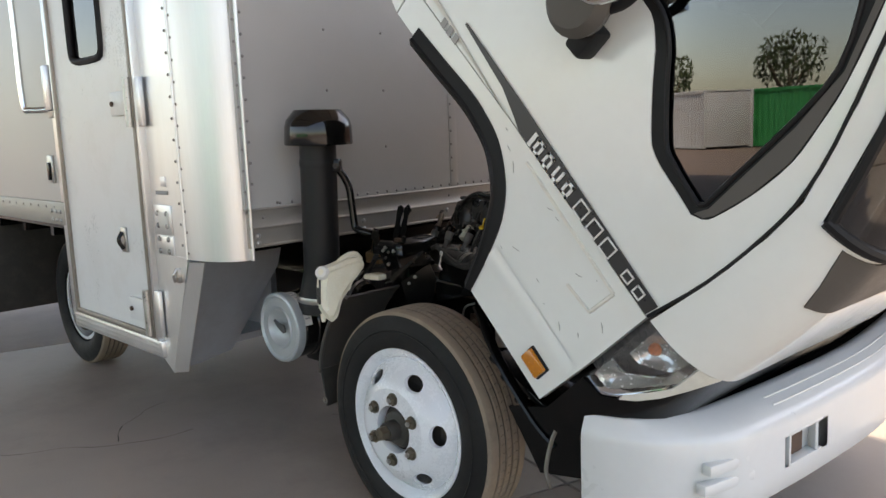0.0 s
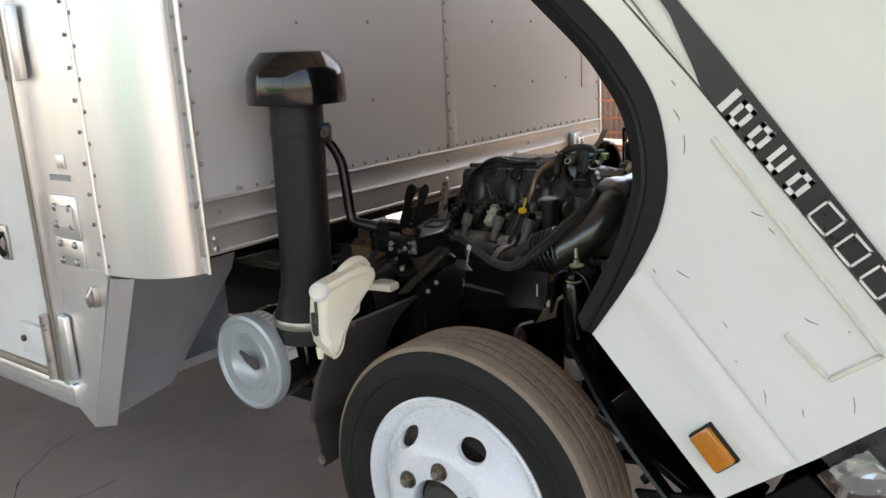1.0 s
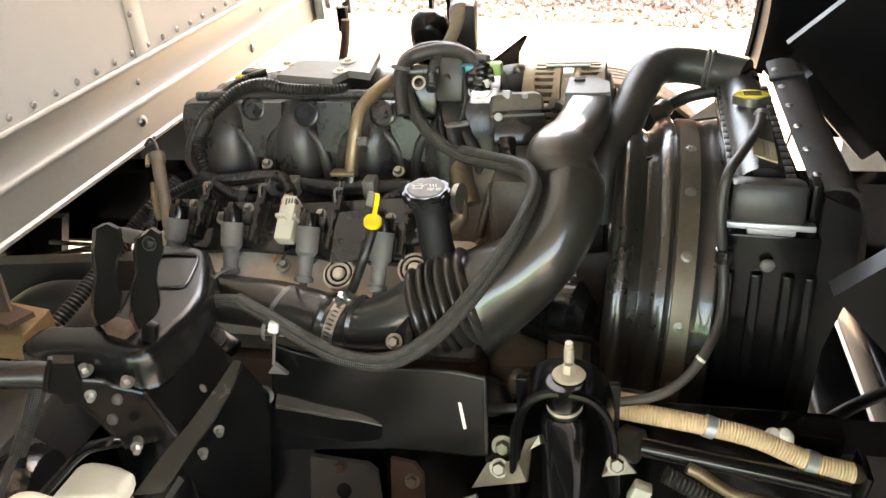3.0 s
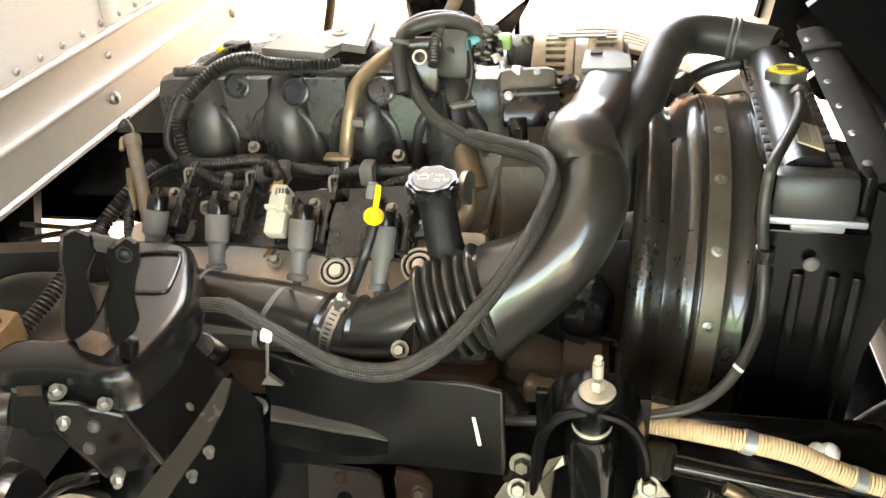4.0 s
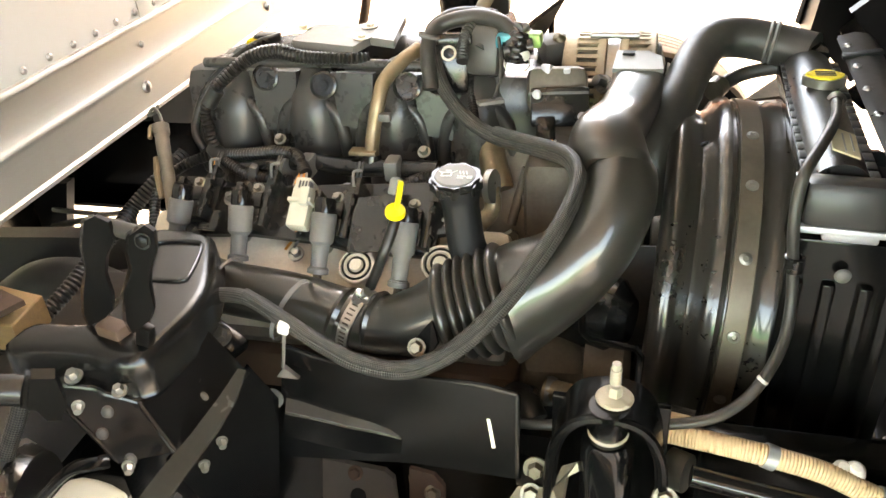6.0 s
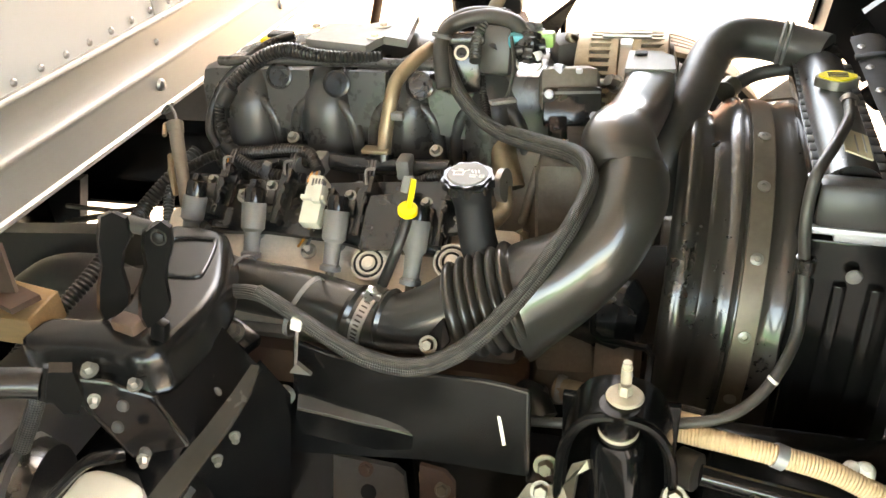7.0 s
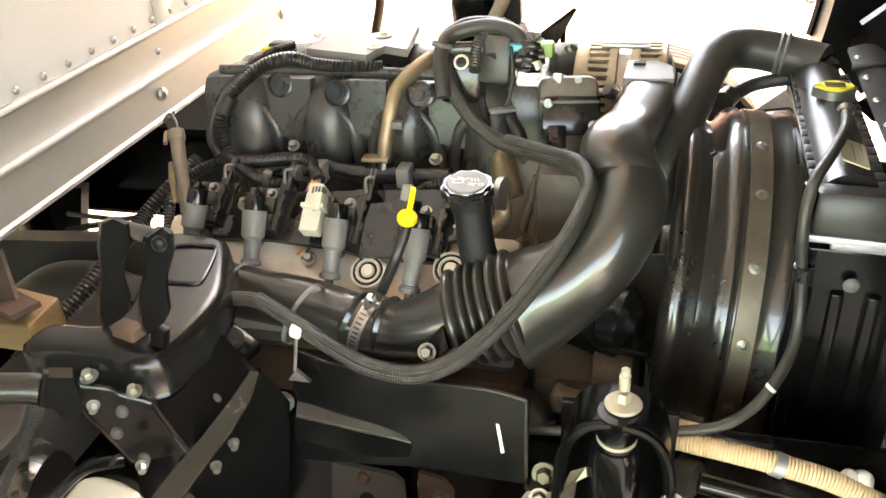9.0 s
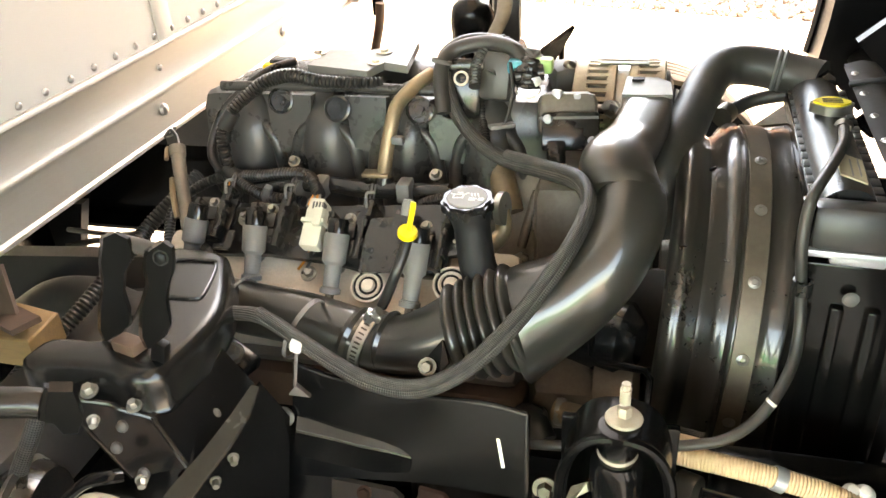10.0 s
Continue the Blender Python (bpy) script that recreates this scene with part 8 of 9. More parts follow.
for i in (0, len(top_) - 1):
    cf_ += [(i * 2 * m_ + k, i * 2 * m_ + k + 1, i * 2 * m_ + m_ + k + 1, i * 2 * m_ + m_ + k) for k in range(m_ - 1)]
part("curved_cover", Geo().add(cv_, cf_), "tank_black", cov, "curved satin black cover", sharp=50)
part("strip_gap", Geo().box((0.466, 0.945, 1.117), (0.05, 0.012, 0.006), (4, -10, 0), bev=0.002), "seal", cov)
part("side_sheet", Geo().sheet([(0.462, 0.60, 1.08), (0.505, 0.60, 1.06), (0.512, 0.60, 0.96), (0.488, 0.60, 0.86), (0.484, 0.60, 0.60), (0.462, 0.60, 0.60)], 0.008), "liner", cov)
for k in range(6):
    t_ = k / 5
    part("rivet", Geo().dome(Vector((0.459 - 0.005 * t_, 0.64 + 0.34 * t_, 1.089 + 0.027 * t_)), Z, 0.006, 0.004, 8), "steel", cov)
# top hose
hs = thing("radiator_hose", (0.3, 0.9, 1.0), "thick black upper radiator hose bending to the engine", "hose")
part("hose", Geo().sweep([(0.205, 0.790, 0.944), (0.200, 0.800, 0.990), (0.206, 0.825, 1.035), (0.228, 0.880, 1.065), (0.250, 0.960, 1.092), (0.268, 1.003, 1.106), (0.294, 1.026, 1.111), (0.331, 1.030, 1.109), (0.377, 1.020, 1.102), (0.415, 1.000, 1.098)], 0.0295, seg=28), "rubber", hs)
for p in ((0.356, 1.026, 1.106), (0.364, 1.025, 1.105)):
    part("clamp", Geo().lathe(p, (1, -0.18, -0.12), [(0.0305, -0.003), (0.0325, 0), (0.0305, 0.003)], 28), "boot", hs)
part("outlet", Geo().box((0.412, 1.0, 1.088), (0.045, 0.05, 0.045), bev=0.015), "plastic", hs)
hs2 = thing("bleed_hose", (0.33, 1.0, 1.05), "slim black bleed hose on the radiator tank", "hose")
part("hose", Geo().sweep([(0.294, 1.000, 1.047), (0.326, 1.020, 1.058), (0.364, 1.020, 1.068), (0.407, 1.000, 1.081)], 0.0105, seg=12), "rubber", hs2)
part("clamp", Geo().lathe((0.383, 1.015, 1.073), (1, 0, 0.0), [(0.0115, -0.006), (0.013, 0), (0.0115, 0.006)], 16), "zinc", hs2)
part("nipple", Geo().cyl((0.293, 1.000, 1.048), (0.283, 0.980, 1.045), 0.016, seg=12), "cad", hs2)
vent = thing("overflow_hose", (0.33, 0.55, 0.9), "long thin black overflow hose from the radiator cap", "hose")
VENT = [(0.062, 0.470, 0.828), (0.103, 0.465, 0.836), (0.164, 0.462, 0.848), (0.217, 0.460, 0.859), (0.276, 0.465, 0.872), (0.310, 0.480, 0.889), (0.333, 0.500, 0.914), (0.350, 0.530, 0.940), (0.354, 0.550, 0.972), (0.351, 0.560, 1.010), (0.345, 0.562, 1.052), (0.344, 0.570, 1.088), (0.349, 0.580, 1.117), (0.370, 0.630, 1.124), (0.394, 0.700, 1.125), (0.408, 0.775, 1.114)]
part("hose", Geo().sweep(VENT, 0.0062, seg=14), "rubber", vent)
part("hose_mark", Geo().lathe((0.329, 0.495, 0.910), (0.5, 0.25, 0.6), [(0.0064, -0.002), (0.0069, 0), (0.0064, 0.002)], 16), "cap_white", vent)
part("hose_clip", Geo().lathe((0.351, 0.560, 1.018), Z, [(0.007, -0.009), (0.0105, -0.008), (0.0105, 0.008), (0.007, 0.009)], 16), "plastic", vent)
part("cap_clamp", Geo().lathe((0.415, 0.810, 1.104), (0.1, 1, 0.3), [(0.009, -0.005), (0.0115, 0), (0.009, 0.005)], 16), "steel", vent)
part("thin_pipe", Geo().sweep([(0.219, 0.760, 0.939), (0.250, 0.770, 0.958), (0.270, 0.800, 0.995), (0.272, 0.840, 1.027)], 0.006, seg=10), "rubber", vent)

# ---- shock absorber and things on the frame rail ----
sh = thing("shock_absorber", (0.17, 0.40, 0.4), "black shock absorber bolted into a hoop bracket", "shock absorber")
SX, SY = (0.174, 0.395, 0.871)[0], 0.395
part("body", Geo().lathe((SX, SY, 0.74), Z, [(0, 0), (0.0255, 0), (0.0272, 0.004), (0.0272, 0.150), (0.024, 0.160), (0.012, 0.164), (0, 0.164)], 32), "gloss_black", sh)
part("lower_sleeve", Geo().lathe((SX, SY, 0.45), Z, [(0, 0), (0.026, 0), (0.026, 0.27), (0.0, 0.27)], 28), "zinc", sh, "dull metal lower tube")
part("dust_tube", Geo().lathe((SX, SY, 0.55), Z, [(0.0276, 0), (0.0276, 0.2), (0, 0.2)], 28), "gloss_black", sh)
part("lower_wrap", Geo().lathe((SX, SY, 0.64), Z, [(0.0287, 0), (0.0287, 0.06)], 28), "sticker", sh, "white wrapped label")
part("bush", Geo().lathe((SX, SY, 0.905), Z, [(0, 0), (0.018, 0), (0.0205, 0.006), (0.018, 0.012), (0.018, 0.03), (0.0205, 0.036), (0, 0.036)], 24), "chassis", sh)
part("cup_washer", Geo().lathe((SX, SY, 0.902), Z, [(0, 0), (0.0185, 0), (0.0205, 0.003), (0.0185, 0.005), (0, 0.005)], 28), "plated", sh)
part("top_washer", Geo().lathe((SX + 0.004, SY + 0.01, 0.943), Z, [(0, 0.004), (0.0175, 0.002), (0.0192, 0.0), (0.0175, -0.002), (0, -0.002)], 28), "plated", sh)
part("top_nut", Geo().hexbolt((SX + 0.004, SY + 0.01, 0.947), Z, 0.0076, 0.011), "plated", sh)
part("top_stud", Geo().cyl((SX + 0.004, SY + 0.01, 0.963), (SX + 0.004, SY + 0.01, 0.980), 0.0058, seg=12).cyl((SX + 0.004, SY + 0.01, 0.978), (SX + 0.004, SY + 0.01, 0.987), 0.0045, seg=8), "plated", sh)
hoop = [(-0.062, 0.70), (-0.058, 0.85), (-0.050, 0.900), (-0.031, 0.928), (0.0, 0.936), (0.031, 0.928), (0.050, 0.900), (0.058, 0.85), (0.064, 0.70)]
sh_h = curve_points([(SX + a, 0, z) for a, z in hoop], 4)
part("hoop_bracket", Geo().fold([(q.x, SY - 0.012, q.z) for q in sh_h], [(q.x, SY + 0.05, q.z) for q in sh_h], None, 0.008), "chassis", sh, "bent black hoop bracket")
part("hoop_lip", Geo().sweep([(q.x, SY - 0.012, q.z - 0.003) for q in sh_h], 0.0055, seg=8, n=1), "chassis", sh)
part("hoop_back", Geo().box((SX, SY + 0.054, 0.80), (0.125, 0.010, 0.20), bev=0.004), "chassis", sh)
lb_ = part("plated_bracket", Geo().sheet([(0.062, 0.385, 0.773), (0.082, 0.395, 0.808), (0.121, 0.385, 0.824), (0.130, 0.390, 0.854), (0.146, 0.388, 0.865), (0.148, 0.384, 0.856), (0.136, 0.380, 0.849), (0.132, 0.370, 0.807)], 0.004), "cad", sh, "yellow-plated steel bracket")
part("bolt", Geo().hexbolt((0.097, 0.385, 0.810), (0, -0.85, 0.5), 0.0085, 0.010, 0.012), "cad", lb_)
part("black_plate", Geo().sheet([(0.076, 0.425, 0.828), (0.109, 0.415, 0.831), (0.115, 0.392, 0.811), (0.079, 0.398, 0.806)], 0.005), "chassis", sh)
rb_ = part("plated_bracket", Geo().sheet([(0.224, 0.390, 0.836), (0.242, 0.385, 0.846), (0.257, 0.372, 0.835), (0.219, 0.376, 0.821)], 0.004), "cad", sh, "yellow-plated steel bracket")
part("bolt", Geo().hexbolt((0.235, 0.378, 0.840), (0, -0.85, 0.5), 0.0085, 0.010, 0.012), "cad", rb_)
part("brake_line", Geo().sweep([(SX - 0.10, SY - 0.04, 0.79), (SX - 0.14, SY - 0.05, 0.77), (SX - 0.155, SY - 0.05, 0.71), (SX - 0.15, SY - 0.03, 0.62)], 0.004, seg=8), "zinc", sh)
part("small_bolt", Geo().hexbolt((0.099, 0.408, 0.825), (0, -0.9, 0.3), 0.009, 0.012, 0.014), "cad", sh)
bc = thing("beige_conduit", (0.35, 0.44, 0.8), "beige corrugated plastic conduit clipped along the frame", "conduit")
part("conduit", Geo().sweep([(0.202, 0.475, 0.848), (0.239, 0.462, 0.850), (0.287, 0.452, 0.852), (0.342, 0.445, 0.849), (0.396, 0.440, 0.840), (0.452, 0.430, 0.822), (0.500, 0.425, 0.815)], 0.0116, seg=18, ribs=0.0005, pitch=0.0036), "conduit", bc)
part("end_sleeve", Geo().sweep([(0.198, 0.500, 0.838), (0.227, 0.485, 0.846), (0.260, 0.475, 0.855)], [0.010, 0.0125, 0.008], seg=12), "conduit", bc)
sleeve("braid_end", [(0.189, 0.500, 0.833), (0.234, 0.510, 0.836), (0.268, 0.500, 0.841)], 0.008, bc)
for p in ((0.340, 0.445, 0.849), (0.452, 0.430, 0.822)):
    part("clip", Geo().lathe(p, (0.105, -0.003, -0.035), [(0.0124, -0.006), (0.0136, -0.006), (0.0136, 0.006), (0.0124, 0.006)], 24), "alu_grey", bc, "plated clip")
lc_ = thing("lower_cables", (0.6, 0.7, 0.6), "black hoses hanging beside the radiator", "cables")
part("cable", Geo().sweep([(0.50, 0.62, 0.70), (0.56, 0.66, 0.72), (0.64, 0.72, 0.71), (0.76, 0.80, 0.66)], 0.010, seg=10), "rubber", lc_)
part("cable", Geo().sweep([(0.50, 0.60, 0.62), (0.57, 0.60, 0.60), (0.63, 0.62, 0.55), (0.68, 0.66, 0.46)], 0.008, seg=10), "rubber", lc_)
rp = thing("steel_pipes", (0.4, 0.42, 0.75), "dark steel coolant pipes running to the radiator", "pipes")
part("pipe", Geo().sweep([(0.262, 0.420, 0.832), (0.320, 0.418, 0.824), (0.382, 0.416, 0.816), (0.440, 0.415, 0.808), (0.494, 0.414, 0.798)], 0.0115, seg=14), "gloss_black", rp, "black steel pipe")
part("pipe_end", Geo().sweep([(0.240, 0.450, 0.811), (0.261, 0.440, 0.813)], 0.022, seg=14), "rubber", rp)
part("thin_pipe", Geo().sweep([(0.315, 0.402, 0.822), (0.330, 0.400, 0.816), (0.349, 0.399, 0.802), (0.376, 0.398, 0.789), (0.430, 0.398, 0.782), (0.486, 0.398, 0.775)], 0.0075, seg=12), "pipe_tan", rp, "dull tan steel pipe")
part("white_connector", Geo().box((0.262, 0.385, 0.79), (0.022, 0.018, 0.03), (0, 20, 0), bev=0.003), "conn_cream", rp, "cream wiring plug")
part("wire_tail", Geo().sweep([(0.262, 0.38, 0.776), (0.268, 0.375, 0.76), (0.272, 0.372, 0.74)], 0.002, seg=6), "conn_cream", rp)
part("black_loom", Geo().sweep([(0.290, 0.395, 0.815), (0.330, 0.390, 0.795), (0.364, 0.385, 0.777), (0.423, 0.385, 0.760), (0.475, 0.385, 0.746)], 0.0095, seg=14, ribs=0.0014, pitch=0.0055), "loom_black", rp, "black corrugated conduit")
part("end_plate", Geo().box((0.500, 0.415, 0.790), (0.008, 0.05, 0.10), (0, 6, 0), bev=0.003), "chassis", rp)
part("twin_plug", Geo().dome((0.413, 0.450, 0.834), (0, -0.3, 1), 0.012, 0.015, 12).dome((0.425, 0.450, 0.835), (0, -0.3, 1), 0.012, 0.015, 12), "cap_white", rp)
# splash plate hung below the duct
sp = thing("splash_plate", (-0.1, 0.46, 0.75), "black sheet-metal splash plate below the air duct", "splash plate")
part("plate", Geo().sheet([(-0.221, 0.482, 0.898), (-0.166, 0.475, 0.889), (-0.076, 0.465, 0.885), (0.023, 0.450, 0.899), (0.075, 0.440, 0.900), (0.079, 0.400, 0.814), (0.028, 0.410, 0.804), (-0.045, 0.425, 0.789), (-0.234, 0.450, 0.740)], 0.004), "chassis", sp)
LU = [(-0.219, 0.463, 0.827), (-0.170, 0.459, 0.825), (-0.132, 0.455, 0.826), (-0.096, 0.450, 0.827), (-0.078, 0.443, 0.826), (-0.065, 0.436, 0.817)]
LL = [(-0.212, 0.442, 0.825), (-0.163, 0.438, 0.824), (-0.126, 0.435, 0.822), (-0.096, 0.432, 0.823), (-0.078, 0.431, 0.822), (-0.062, 0.431, 0.819)]
LB = [(-0.223, 0.446, 0.784), (-0.170, 0.441, 0.783), (-0.131, 0.438, 0.783), (-0.101, 0.436, 0.783), (-0.082, 0.434, 0.784), (-0.065, 0.432, 0.788)]
# lip and its edges coloured paler in place of reflected roof light
part("pressed_lip", Geo().fold(LU, LL, None, 0.003), "dust_grey", sp, "pressed lip, coloured paler than the plate for its sheen")
part("lip_under", Geo().fold(LL, LB, None, 0.003), "chassis", sp)
part("rolled_edge", Geo().sweep(LL, 0.0018, seg=8), "strip_grey", sp)
part("rolled_edge", Geo().sweep(LU, 0.0014, seg=8), "strip_grey", sp)
part("rolled_edge", Geo().sweep([(-0.221, 0.482, 0.898), (-0.166, 0.475, 0.889), (-0.076, 0.465, 0.885), (0.023, 0.450, 0.899), (0.075, 0.440, 0.900)], 0.0035, seg=8), "chassis", sp)
part("rolled_edge", Geo().sweep([(0.075, 0.440, 0.900), (0.077, 0.420, 0.860), (0.079, 0.400, 0.814)], 0.003, seg=8), "chassis", sp)
part("slot_tab", Geo().sheet([(0.041, 0.432, 0.867), (0.045, 0.432, 0.867), (0.053, 0.417, 0.839), (0.049, 0.417, 0.838)], 0.003), "cast", sp)
part("bolt", Geo().hexbolt((-0.236, 0.460, 0.829), (0.1, -0.95, 0.2), 0.010, 0.012, 0.014), "zinc", sp)
part("hole", Geo().lathe((-0.102, 0.462, 0.866), (0, -0.8, 0.5), [(0, 0), (0.0042, 0)], 14), "seal", sp)
part("dimple", Geo().dome((-0.133, 0.462, 0.848), (0, -0.8, 0.5), 0.007, 0.003, 12), "chassis", sp)

# ---- cab support bracket with latch posts ----
cb = thing("cab_support_bracket", (-0.35, 0.4, 0.7), "heavy black pressed cab support bracket with two latch posts", "bracket")
arm = [(-0.461, 0.339, 0.985), (-0.452, 0.370, 0.985), (-0.395, 0.377, 0.985), (-0.379, 0.410, 0.985), (-0.398, 0.476, 0.985), (-0.426, 0.568, 0.985), (-0.405, 0.583, 0.985), (-0.358, 0.578, 0.985), (-0.341, 0.557, 0.985), (-0.306, 0.479, 0.985), (-0.297, 0.426, 0.985), (-0.303, 0.369, 0.985), (-0.308, 0.345, 0.985), (-0.328, 0.338, 0.985), (-0.353, 0.341, 0.985), (-0.398, 0.340, 0.985), (-0.445, 0.334, 0.985)]
part("pressed_arm", Geo().pressed(soft([q[:2] for q in arm + [arm[0]]], 3)[:-1], [(-0.004, 0.987), (0.002, 0.9855), (0.007, 0.981), (0.010, 0.973), (0.011, 0.962), (0.0115, 0.940), (0.014, 0.936)]), "satin_black", cb, sharp=60)
part("recess_rim", Geo().sweep([(-0.399, 0.530, 0.988), (-0.402, 0.550, 0.988), (-0.357, 0.557, 0.988), (-0.341, 0.545, 0.988), (-0.326, 0.490, 0.988), (-0.329, 0.473, 0.988), (-0.369, 0.471, 0.988), (-0.381, 0.481, 0.988), (-0.399, 0.530, 0.988)], 0.0026, seg=8, n=4), "satin_black", cb)
part("latch_post", Geo().sheet([(-0.343, 0.372, 1.127), (-0.328, 0.372, 1.134), (-0.315, 0.372, 1.128), (-0.316, 0.372, 1.107), (-0.331, 0.372, 1.086), (-0.339, 0.372, 1.064), (-0.339, 0.372, 1.039), (-0.344, 0.372, 1.020), (-0.357, 0.372, 1.007), (-0.381, 0.372, 0.993), (-0.383, 0.372, 1.008), (-0.373, 0.372, 1.039), (-0.360, 0.372, 1.068), (-0.355, 0.372, 1.097)], 0.005), "post_black", cb, "black waisted latch post")
part("post_side", Geo().fold([(-0.381, 0.372, 0.993), (-0.383, 0.372, 1.008), (-0.373, 0.372, 1.039), (-0.360, 0.372, 1.068), (-0.355, 0.372, 1.097), (-0.343, 0.372, 1.127), (-0.328, 0.372, 1.134)],
                             [(-0.400, 0.386, 0.981), (-0.402, 0.386, 0.996), (-0.392, 0.386, 1.028), (-0.378, 0.386, 1.057), (-0.373, 0.386, 1.088), (-0.361, 0.386, 1.118), (-0.345, 0.386, 1.126)], None, 0.003), "satin_black", cb)
part("latch_post", Geo().sheet([(-0.278, 0.350, 1.129), (-0.258, 0.350, 1.142), (-0.250, 0.350, 1.136), (-0.254, 0.350, 1.113), (-0.266, 0.350, 1.092), (-0.273, 0.350, 1.072), (-0.275, 0.350, 1.045), (-0.285, 0.350, 1.028), (-0.310, 0.350, 1.008), (-0.313, 0.350, 1.023), (-0.303, 0.350, 1.061), (-0.287, 0.350, 1.089), (-0.285, 0.350, 1.110)], 0.005), "post_black", cb, "black waisted latch post")
part("post_side", Geo().fold([(-0.310, 0.350, 1.008), (-0.313, 0.350, 1.023), (-0.303, 0.350, 1.061), (-0.287, 0.350, 1.089), (-0.285, 0.350, 1.110), (-0.278, 0.350, 1.129), (-0.258, 0.350, 1.142)],
                             [(-0.330, 0.366, 0.994), (-0.333, 0.366, 1.010), (-0.322, 0.366, 1.049), (-0.306, 0.366, 1.078), (-0.304, 0.366, 1.099), (-0.296, 0.366, 1.119), (-0.276, 0.366, 1.132)], None, 0.003), "satin_black", cb)
part("latch_pin", Geo().cyl((-0.338, 0.388, 1.113), (-0.272, 0.368, 1.116), 0.0085, seg=16), "iron", cb, "oily steel latch pin")
part("pin_head", Geo().hexbolt((-0.264, 0.346, 1.125), (0.1, -1, 0.25), 0.0065, 0.003, 0.0085), "post_black", cb)
part("latch_foot", Geo().box((-0.306, 0.360, 0.997), (0.018, 0.012, 0.030), (0, 18, -8), bev=0.004), "post_black", cb)
part("latch_foot", Geo().box((-0.352, 0.370, 0.992), (0.034, 0.022, 0.016), (0, 0, -15), bev=0.005), "rust", cb, "oily brown pivot foot")
for p, r in (((-0.378, 0.322, 0.962), 0.0068), ((-0.428, 0.355, 0.956), 0.0055), ((-0.323, 0.318, 0.953), 0.0058)):
    part("bolt", Geo().hexbolt(p, (0, -0.25, 0.95), r, 0.010, r * 1.45), "zinc", cb)
ca, cb_, cc, cd_, ce_, cf2, cg, ch, ci = [Vector(q) for q in ((-0.403, 0.310, 0.959), (-0.356, 0.320, 0.951), (-0.346, 0.322, 0.943), (-0.312, 0.325, 0.934), (-0.264, 0.300, 0.895), (-0.323, 0.285, 0.884), (-0.372, 0.297, 0.929), (-0.291, 0.440, 0.946), (-0.242, 0.430, 0.892))]
part("channel_front", Geo().sheet([ca, cb_, cc, cd_, ce_, cf2, cg], 0.005), "chassis", cb, "black bent channel bracket")
part("channel_side", Geo().sheet([cd_, ch, ci, ce_], 0.005), "chassis", cb)
part("channel_top", Geo().sheet([ca, cb_, cb_ + Vector((0.01, 0.10, 0.004)), ca + Vector((0.0, 0.09, 0.004))], 0.005), "chassis", cb)
part("channel_edge", Geo().sweep([ca, cb_, cc, cd_, cd_.lerp(ce_, 0.12), cd_.lerp(ce_, 0.5), ce_], 0.0034, seg=8, n=3), "satin_black", cb)
part("channel_edge", Geo().sweep([cd_, cd_.lerp(ch, 0.5), ch], 0.0045, seg=8), "satin_black", cb)
part("channel_edge", Geo().sweep([ca, cg, cf2], 0.003, seg=8, smooth=False), "satin_black", cb)
for p in ((0.30, 0.62), (0.55, 0.45)):
    part("plug_hole", Geo().lathe(cd_.lerp(ch, p[0]).lerp(ce_.lerp(ci, p[0]), p[1]), (ch - cd_).cross(cd_ - ce_), [(0, 0.003), (0.004, 0.003), (0.005, 0.0045), (0.006, 0.003)], 12), "iron", cb)
part("web_plate", Geo().sheet([(-0.315, 0.340, 0.830), (-0.246, 0.440, 0.898), (-0.226, 0.455, 0.837), (-0.239, 0.420, 0.671), (-0.300, 0.380, 0.684)], 0.006), "chassis", cb)
for p in ((-0.315, 0.285, 0.957), (-0.321, 0.275, 0.936), (-0.280, 0.330, 0.894), (-0.266, 0.370, 0.907), (-0.286, 0.262, 0.919)):
    part("hole_bolt", Geo().dome(p, (0.1, -0.9, 0.4), 0.007, 0.005, 10), "iron", cb)
for p in ((-0.250, 0.360, 0.854), (-0.270, 0.345, 0.829), (-0.287, 0.258, 0.916), (-0.348, 0.285, 0.961)):
    part("stud", Geo().hexbolt(p, (0.5, -0.8, 0.0), 0.0048, 0.012, 0.0065), "zinc", cb)
part("cross_beam", Geo().box((-0.60, 0.50, 0.77), (0.12, 0.40, 0.12), bev=0.012), "dusty_black", cb)

part("saddle", Geo().sweep([(-0.885, 0.700, 0.730), (-0.802, 0.720, 0.771), (-0.719, 0.720, 0.785), (-0.608, 0.700, 0.786)], [0.03, 0.045, 0.045, 0.03], seg=18, flat=0.7), "dusty_black", cb)
part("rear_beam", Geo().sheet([(-1.091, 0.850, 0.771), (-0.566, 0.800, 0.841), (-0.581, 0.800, 0.785), (-1.144, 0.850, 0.654)], 0.04), "dusty_black", cb)
part("upright", Geo().box((-0.40, 0.46, 0.70), (0.12, 0.10, 0.46), bev=0.01), "chassis", cb)
part("bolt_ear", Geo().box((-0.295, 0.480, 0.898), (0.05, 0.03, 0.02), (0, 20, -20), bev=0.004), "chassis", cb)
part("ear_bolt", Geo().hexbolt((-0.295, 0.470, 0.911), (0.1, -0.5, 0.85), 0.011, 0.014, 0.015), "iron", cb)
tp_ = thing("spring_stay", (-0.5, 0.72, 0.9), "tan plated steel stay with a wire hook", "stay")
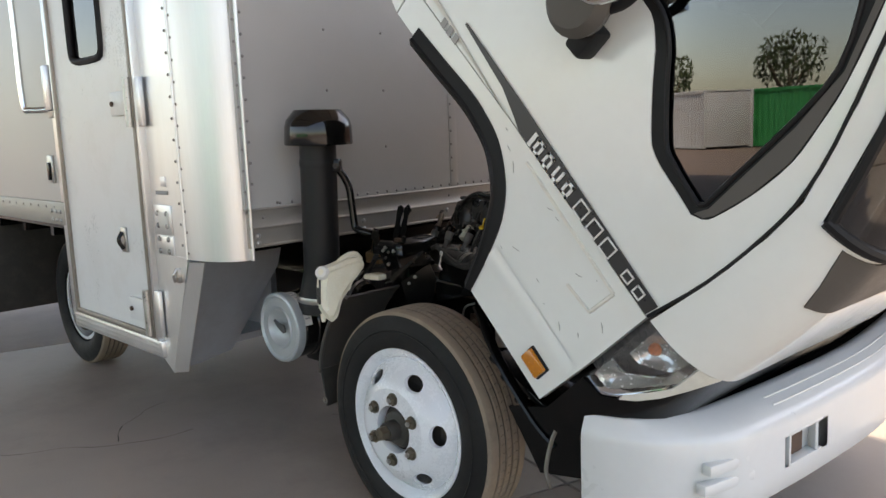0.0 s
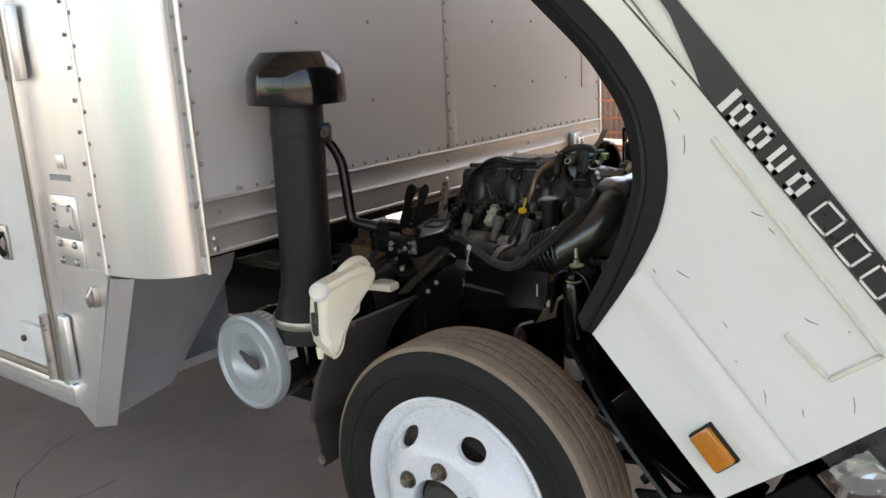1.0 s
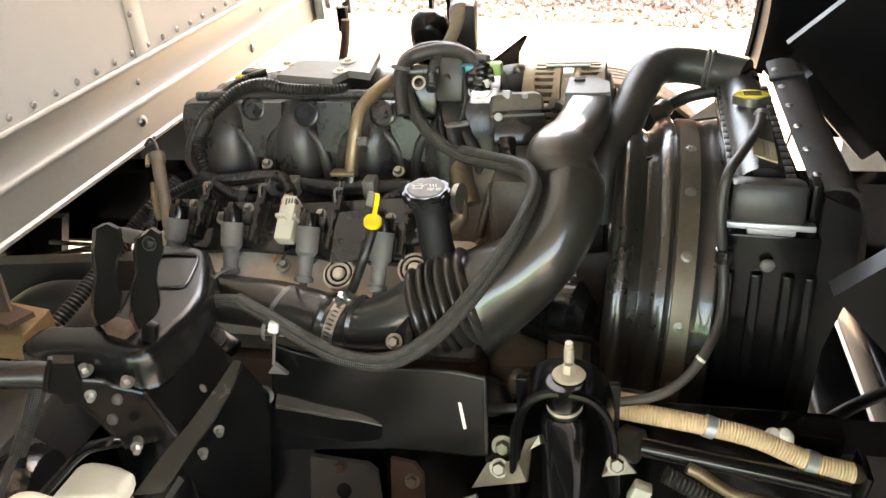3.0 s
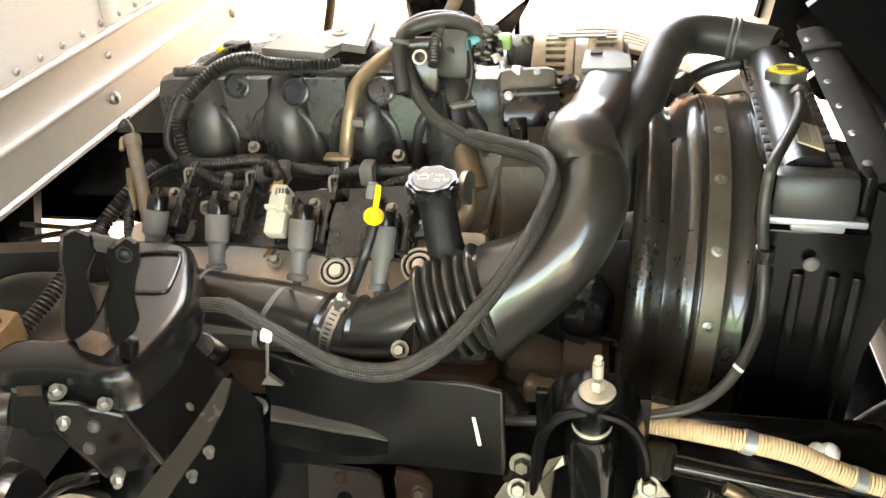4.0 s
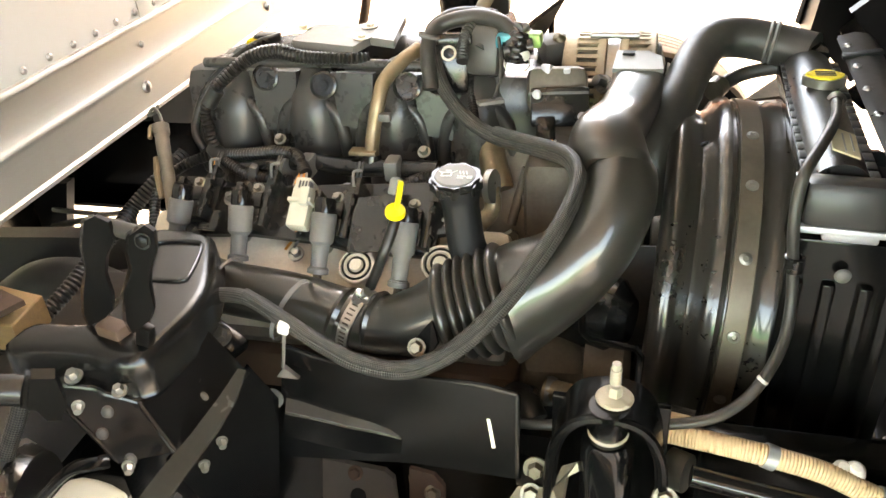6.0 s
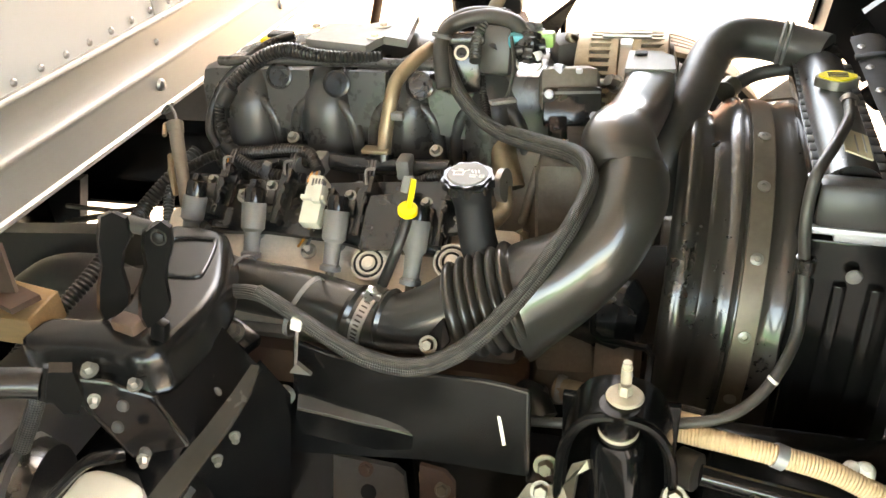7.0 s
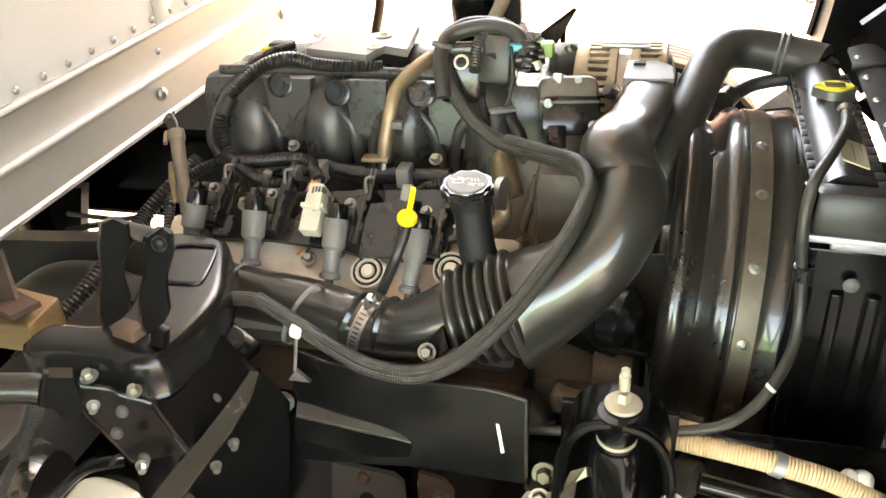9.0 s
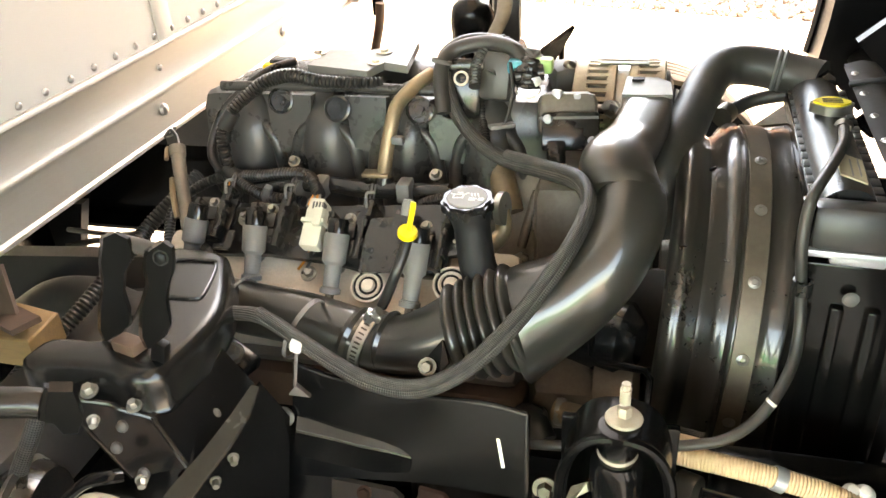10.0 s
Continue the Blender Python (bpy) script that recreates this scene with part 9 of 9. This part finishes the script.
part("tube", Geo().sweep([(-0.465, 0.680, 0.959), (-0.487, 0.720, 0.984), (-0.510, 0.760, 1.019), (-0.520, 0.780, 1.038)], [0.009, 0.0095, 0.0105, 0.0105], seg=14), "cast_dark", tp_)
part("collar", Geo().cyl((-0.518, 0.775, 1.032), (-0.523, 0.785, 1.043), 0.0125, seg=14), "cast_dark", tp_)
part("hook", Geo().sweep([(-0.517, 0.780, 1.043), (-0.530, 0.800, 1.052), (-0.545, 0.810, 1.059), (-0.550, 0.800, 1.051), (-0.544, 0.810, 1.052), (-0.543, 0.820, 1.059)], 0.0028, seg=6), "iron", tp_)
part("hook", Geo().sweep([(-0.525, 0.775, 1.040), (-0.537, 0.780, 1.041), (-0.529, 0.760, 1.032)], 0.0035, seg=6), "pipe_tan", tp_)
part("lower_hook", Geo().sweep([(-0.492, 0.700, 0.965), (-0.504, 0.720, 0.992), (-0.520, 0.750, 1.004)], 0.005, seg=6), "pipe_tan", tp_)
wd = thing("wood_block", (-0.64, 0.5, 0.86), "rough sawn wooden packing block on the frame", "wood block")
part("block", Geo().pressed([(-0.720, 0.520), (-0.677, 0.538), (-0.589, 0.523), (-0.583, 0.454), (-0.673, 0.456)], [(-0.003, 0.905), (0.0, 0.903), (0.0, 0.862), (-0.002, 0.860)]), "wood", wd)
st = thing("rusty_angle", (-0.7, 0.5, 0.9), "short rusty steel angle on the wooden block", "steel angle")
part("web", Geo().sheet([(-0.688, 0.520, 0.970), (-0.650, 0.520, 0.978), (-0.622, 0.490, 0.918), (-0.676, 0.490, 0.898)], 0.006), "rust", st)
part("foot", Geo().box((-0.619, 0.480, 0.917), (0.07, 0.04, 0.008), (0, -8, -25)), "rust", st)
# unseen tank, sized and hung low to hide sunlit ground under the box
ft = thing("fuel_tank", (-2.2, 1.75, 0.45), "unseen black tank added under the cargo box to block bright ground", "fuel tank")
part("tank", Geo().box((-2.3, 1.72, 0.58), (0.9, 0.5, 0.46), bev=0.05), "dusty_black", ft)
for x in (-2.55, -2.05):
    part("strap", Geo().box((x, 1.72, 0.58), (0.05, 0.51, 0.47), bev=0.05), "chassis", ft)
part("underbody_panel", Geo().sheet([(-1.545, 1.250, 0.646), (-1.137, 1.250, 0.674), (-1.196, 1.250, 0.505), (-1.665, 1.250, 0.392)], 0.03), "liner", cargo, "black panel under the box floor")
hb_ = thing("brake_cables", (-0.9, 1.0, 0.6), "slack black cables behind the cab bracket", "cables")
part("cable", Geo().sweep([(-1.072, 1.100, 0.682), (-0.982, 1.080, 0.692), (-0.893, 1.050, 0.711), (-0.795, 1.020, 0.752), (-0.691, 1.000, 0.834)], 0.006, seg=8), "rubber", hb_)
part("cable", Geo().sweep([(-0.680, 0.950, 0.861), (-0.732, 0.960, 0.803), (-0.752, 0.950, 0.767), (-0.730, 0.930, 0.745)], 0.006, seg=8), "rubber", hb_)
part("cable", Geo().sweep([(-0.993, 1.000, 0.703), (-0.903, 1.000, 0.725), (-0.807, 0.980, 0.737), (-0.727, 0.950, 0.733)], 0.007, seg=8), "rubber", hb_)
# added box: blocks the view of sunlit ground past the manifold
bb = thing("battery_box", (-1.4, 2.1, 0.4), "black box added under the cargo box's far side to block bright ground", "battery box")
part("box", Geo().box((-1.42, 2.12, 0.66), (0.66, 0.26, 0.58), bev=0.02), "dusty_black", bb)
part("lid_strap", Geo().box((-1.42, 2.12, 0.66), (0.05, 0.27, 0.59), bev=0.02), "chassis", bb)
# transmission end and brake hoses seen low at the rear
tr_ = thing("transmission", (-0.75, 0.8, 0.5), "dusty black transmission behind the engine", "transmission")
part("case", Geo().lathe((-0.62, 1.0, 0.50), -X, [(0, 0), (0.13, 0.0), (0.12, 0.3), (0.09, 0.55), (0, 0.6)], 28), "iron", tr_)
part("servo", Geo().lathe((-0.52, 0.30, 0.72), (-1, -0.3, 0.1), [(0, -0.02), (0.09, -0.02), (0.10, 0.0), (0.095, 0.05), (0.06, 0.08), (0.05, 0.14), (0, 0.14)], 32), "plastic", tr_)
part("servo_rim", Geo().lathe((-0.52, 0.30, 0.72), (-1, -0.3, 0.1), [(0.1, 0.0), (0.106, 0.006), (0.1, 0.014)], 32), "steel", tr_)
part("support_beam", Geo().box((-0.62, 0.55, 0.60), (0.12, 0.5, 0.16), bev=0.01), "chassis", tr_)

# ---- rivets, last: shared meshes ----
rv_geo = Geo().dome((0, 0, 0), X, 0.0062, 0.0045, 8)
rv = part("rivet", rv_geo, "rivet", cargo)
rv.location = Vector((BX + 0.001, 0.0, 1.167)) - cargo.location
rm = rv.data
y = 0.083
for k in range(1, 38):
    share("rivet", rm, (BX + 0.001, -0.043 + 0.0552 * k, 1.165), (0, 0, 0), cargo)
for k in range(1, 18):
    share("rivet", rm, (BX + 0.001, -0.108, 1.167 + 0.0795 * k), (0, 0, 0), cargo)
    share("rivet", rm, (BX + 0.001, 2.125, 1.167 + 0.0795 * k), (0, 0, 0), cargo)
    share("rivet", rm, (BX - 0.001, -0.14, 1.02 + 0.0795 * 2 * k / 2 + 0.04), (0, 0, 0), cargo)
for k in range(1, 22):
    share("rivet", rm, (BX + 0.003, 0.970, 1.167 + 0.062 * k), (0, 0, 0), cargo)
for yc in (0.27, 0.57, 1.27, 1.55, 1.83):
    for k in range(5):
        share("rivet", rm, (BX + 0.001, yc, 1.36 + 0.24 * k), (0, 0, 0), cargo)
big = part("rail_bolt", Geo().dome((0, 0, 0), X, 0.011, 0.008, 12), "steel", cargo)
big.location = Vector((BX + 0.004, -0.098, 1.046)) - cargo.location
for yb_, zb_ in ((-0.098, 1.018), (0.42, 1.05), (0.42, 1.018), (0.925, 1.047), (1.86, 1.11), (2.10, 1.03), (2.10, 1.10), (1.42, 1.045)):
    share("rail_bolt", big.data, (BX + 0.004, yb_, zb_), (0, 0, 0), cargo)
for yb_ in (-0.07, 0.942, 1.5):
    share("rivet", rm, (BX + 0.004, yb_, 1.115), (0, 0, 0), cargo)
half_pi = math.pi / 2
for k in range(28):
    z = 0.98 + 0.083 * k
    share("rivet", rm, (-0.885, BY0 - 0.001, z), (0, 0, -half_pi), cargo)
    share("rivet", rm, (-0.925, BY0 - 0.004, z + 0.03), (0, 0, -half_pi), cargo)
for k in range(26):
    share("rivet", rm, (-2.3 - 0.12 * k, BY0 - 0.011, 1.105), (0, 0, -half_pi), cargo)
for dx in (0.0, 0.06, 0.12):
    for dz in (0.0, 0.045):
        share("rail_bolt", big.data, (-2.22 - dx, BY0 - 0.011, 1.04 + dz), (0, 0, -half_pi), cargo)
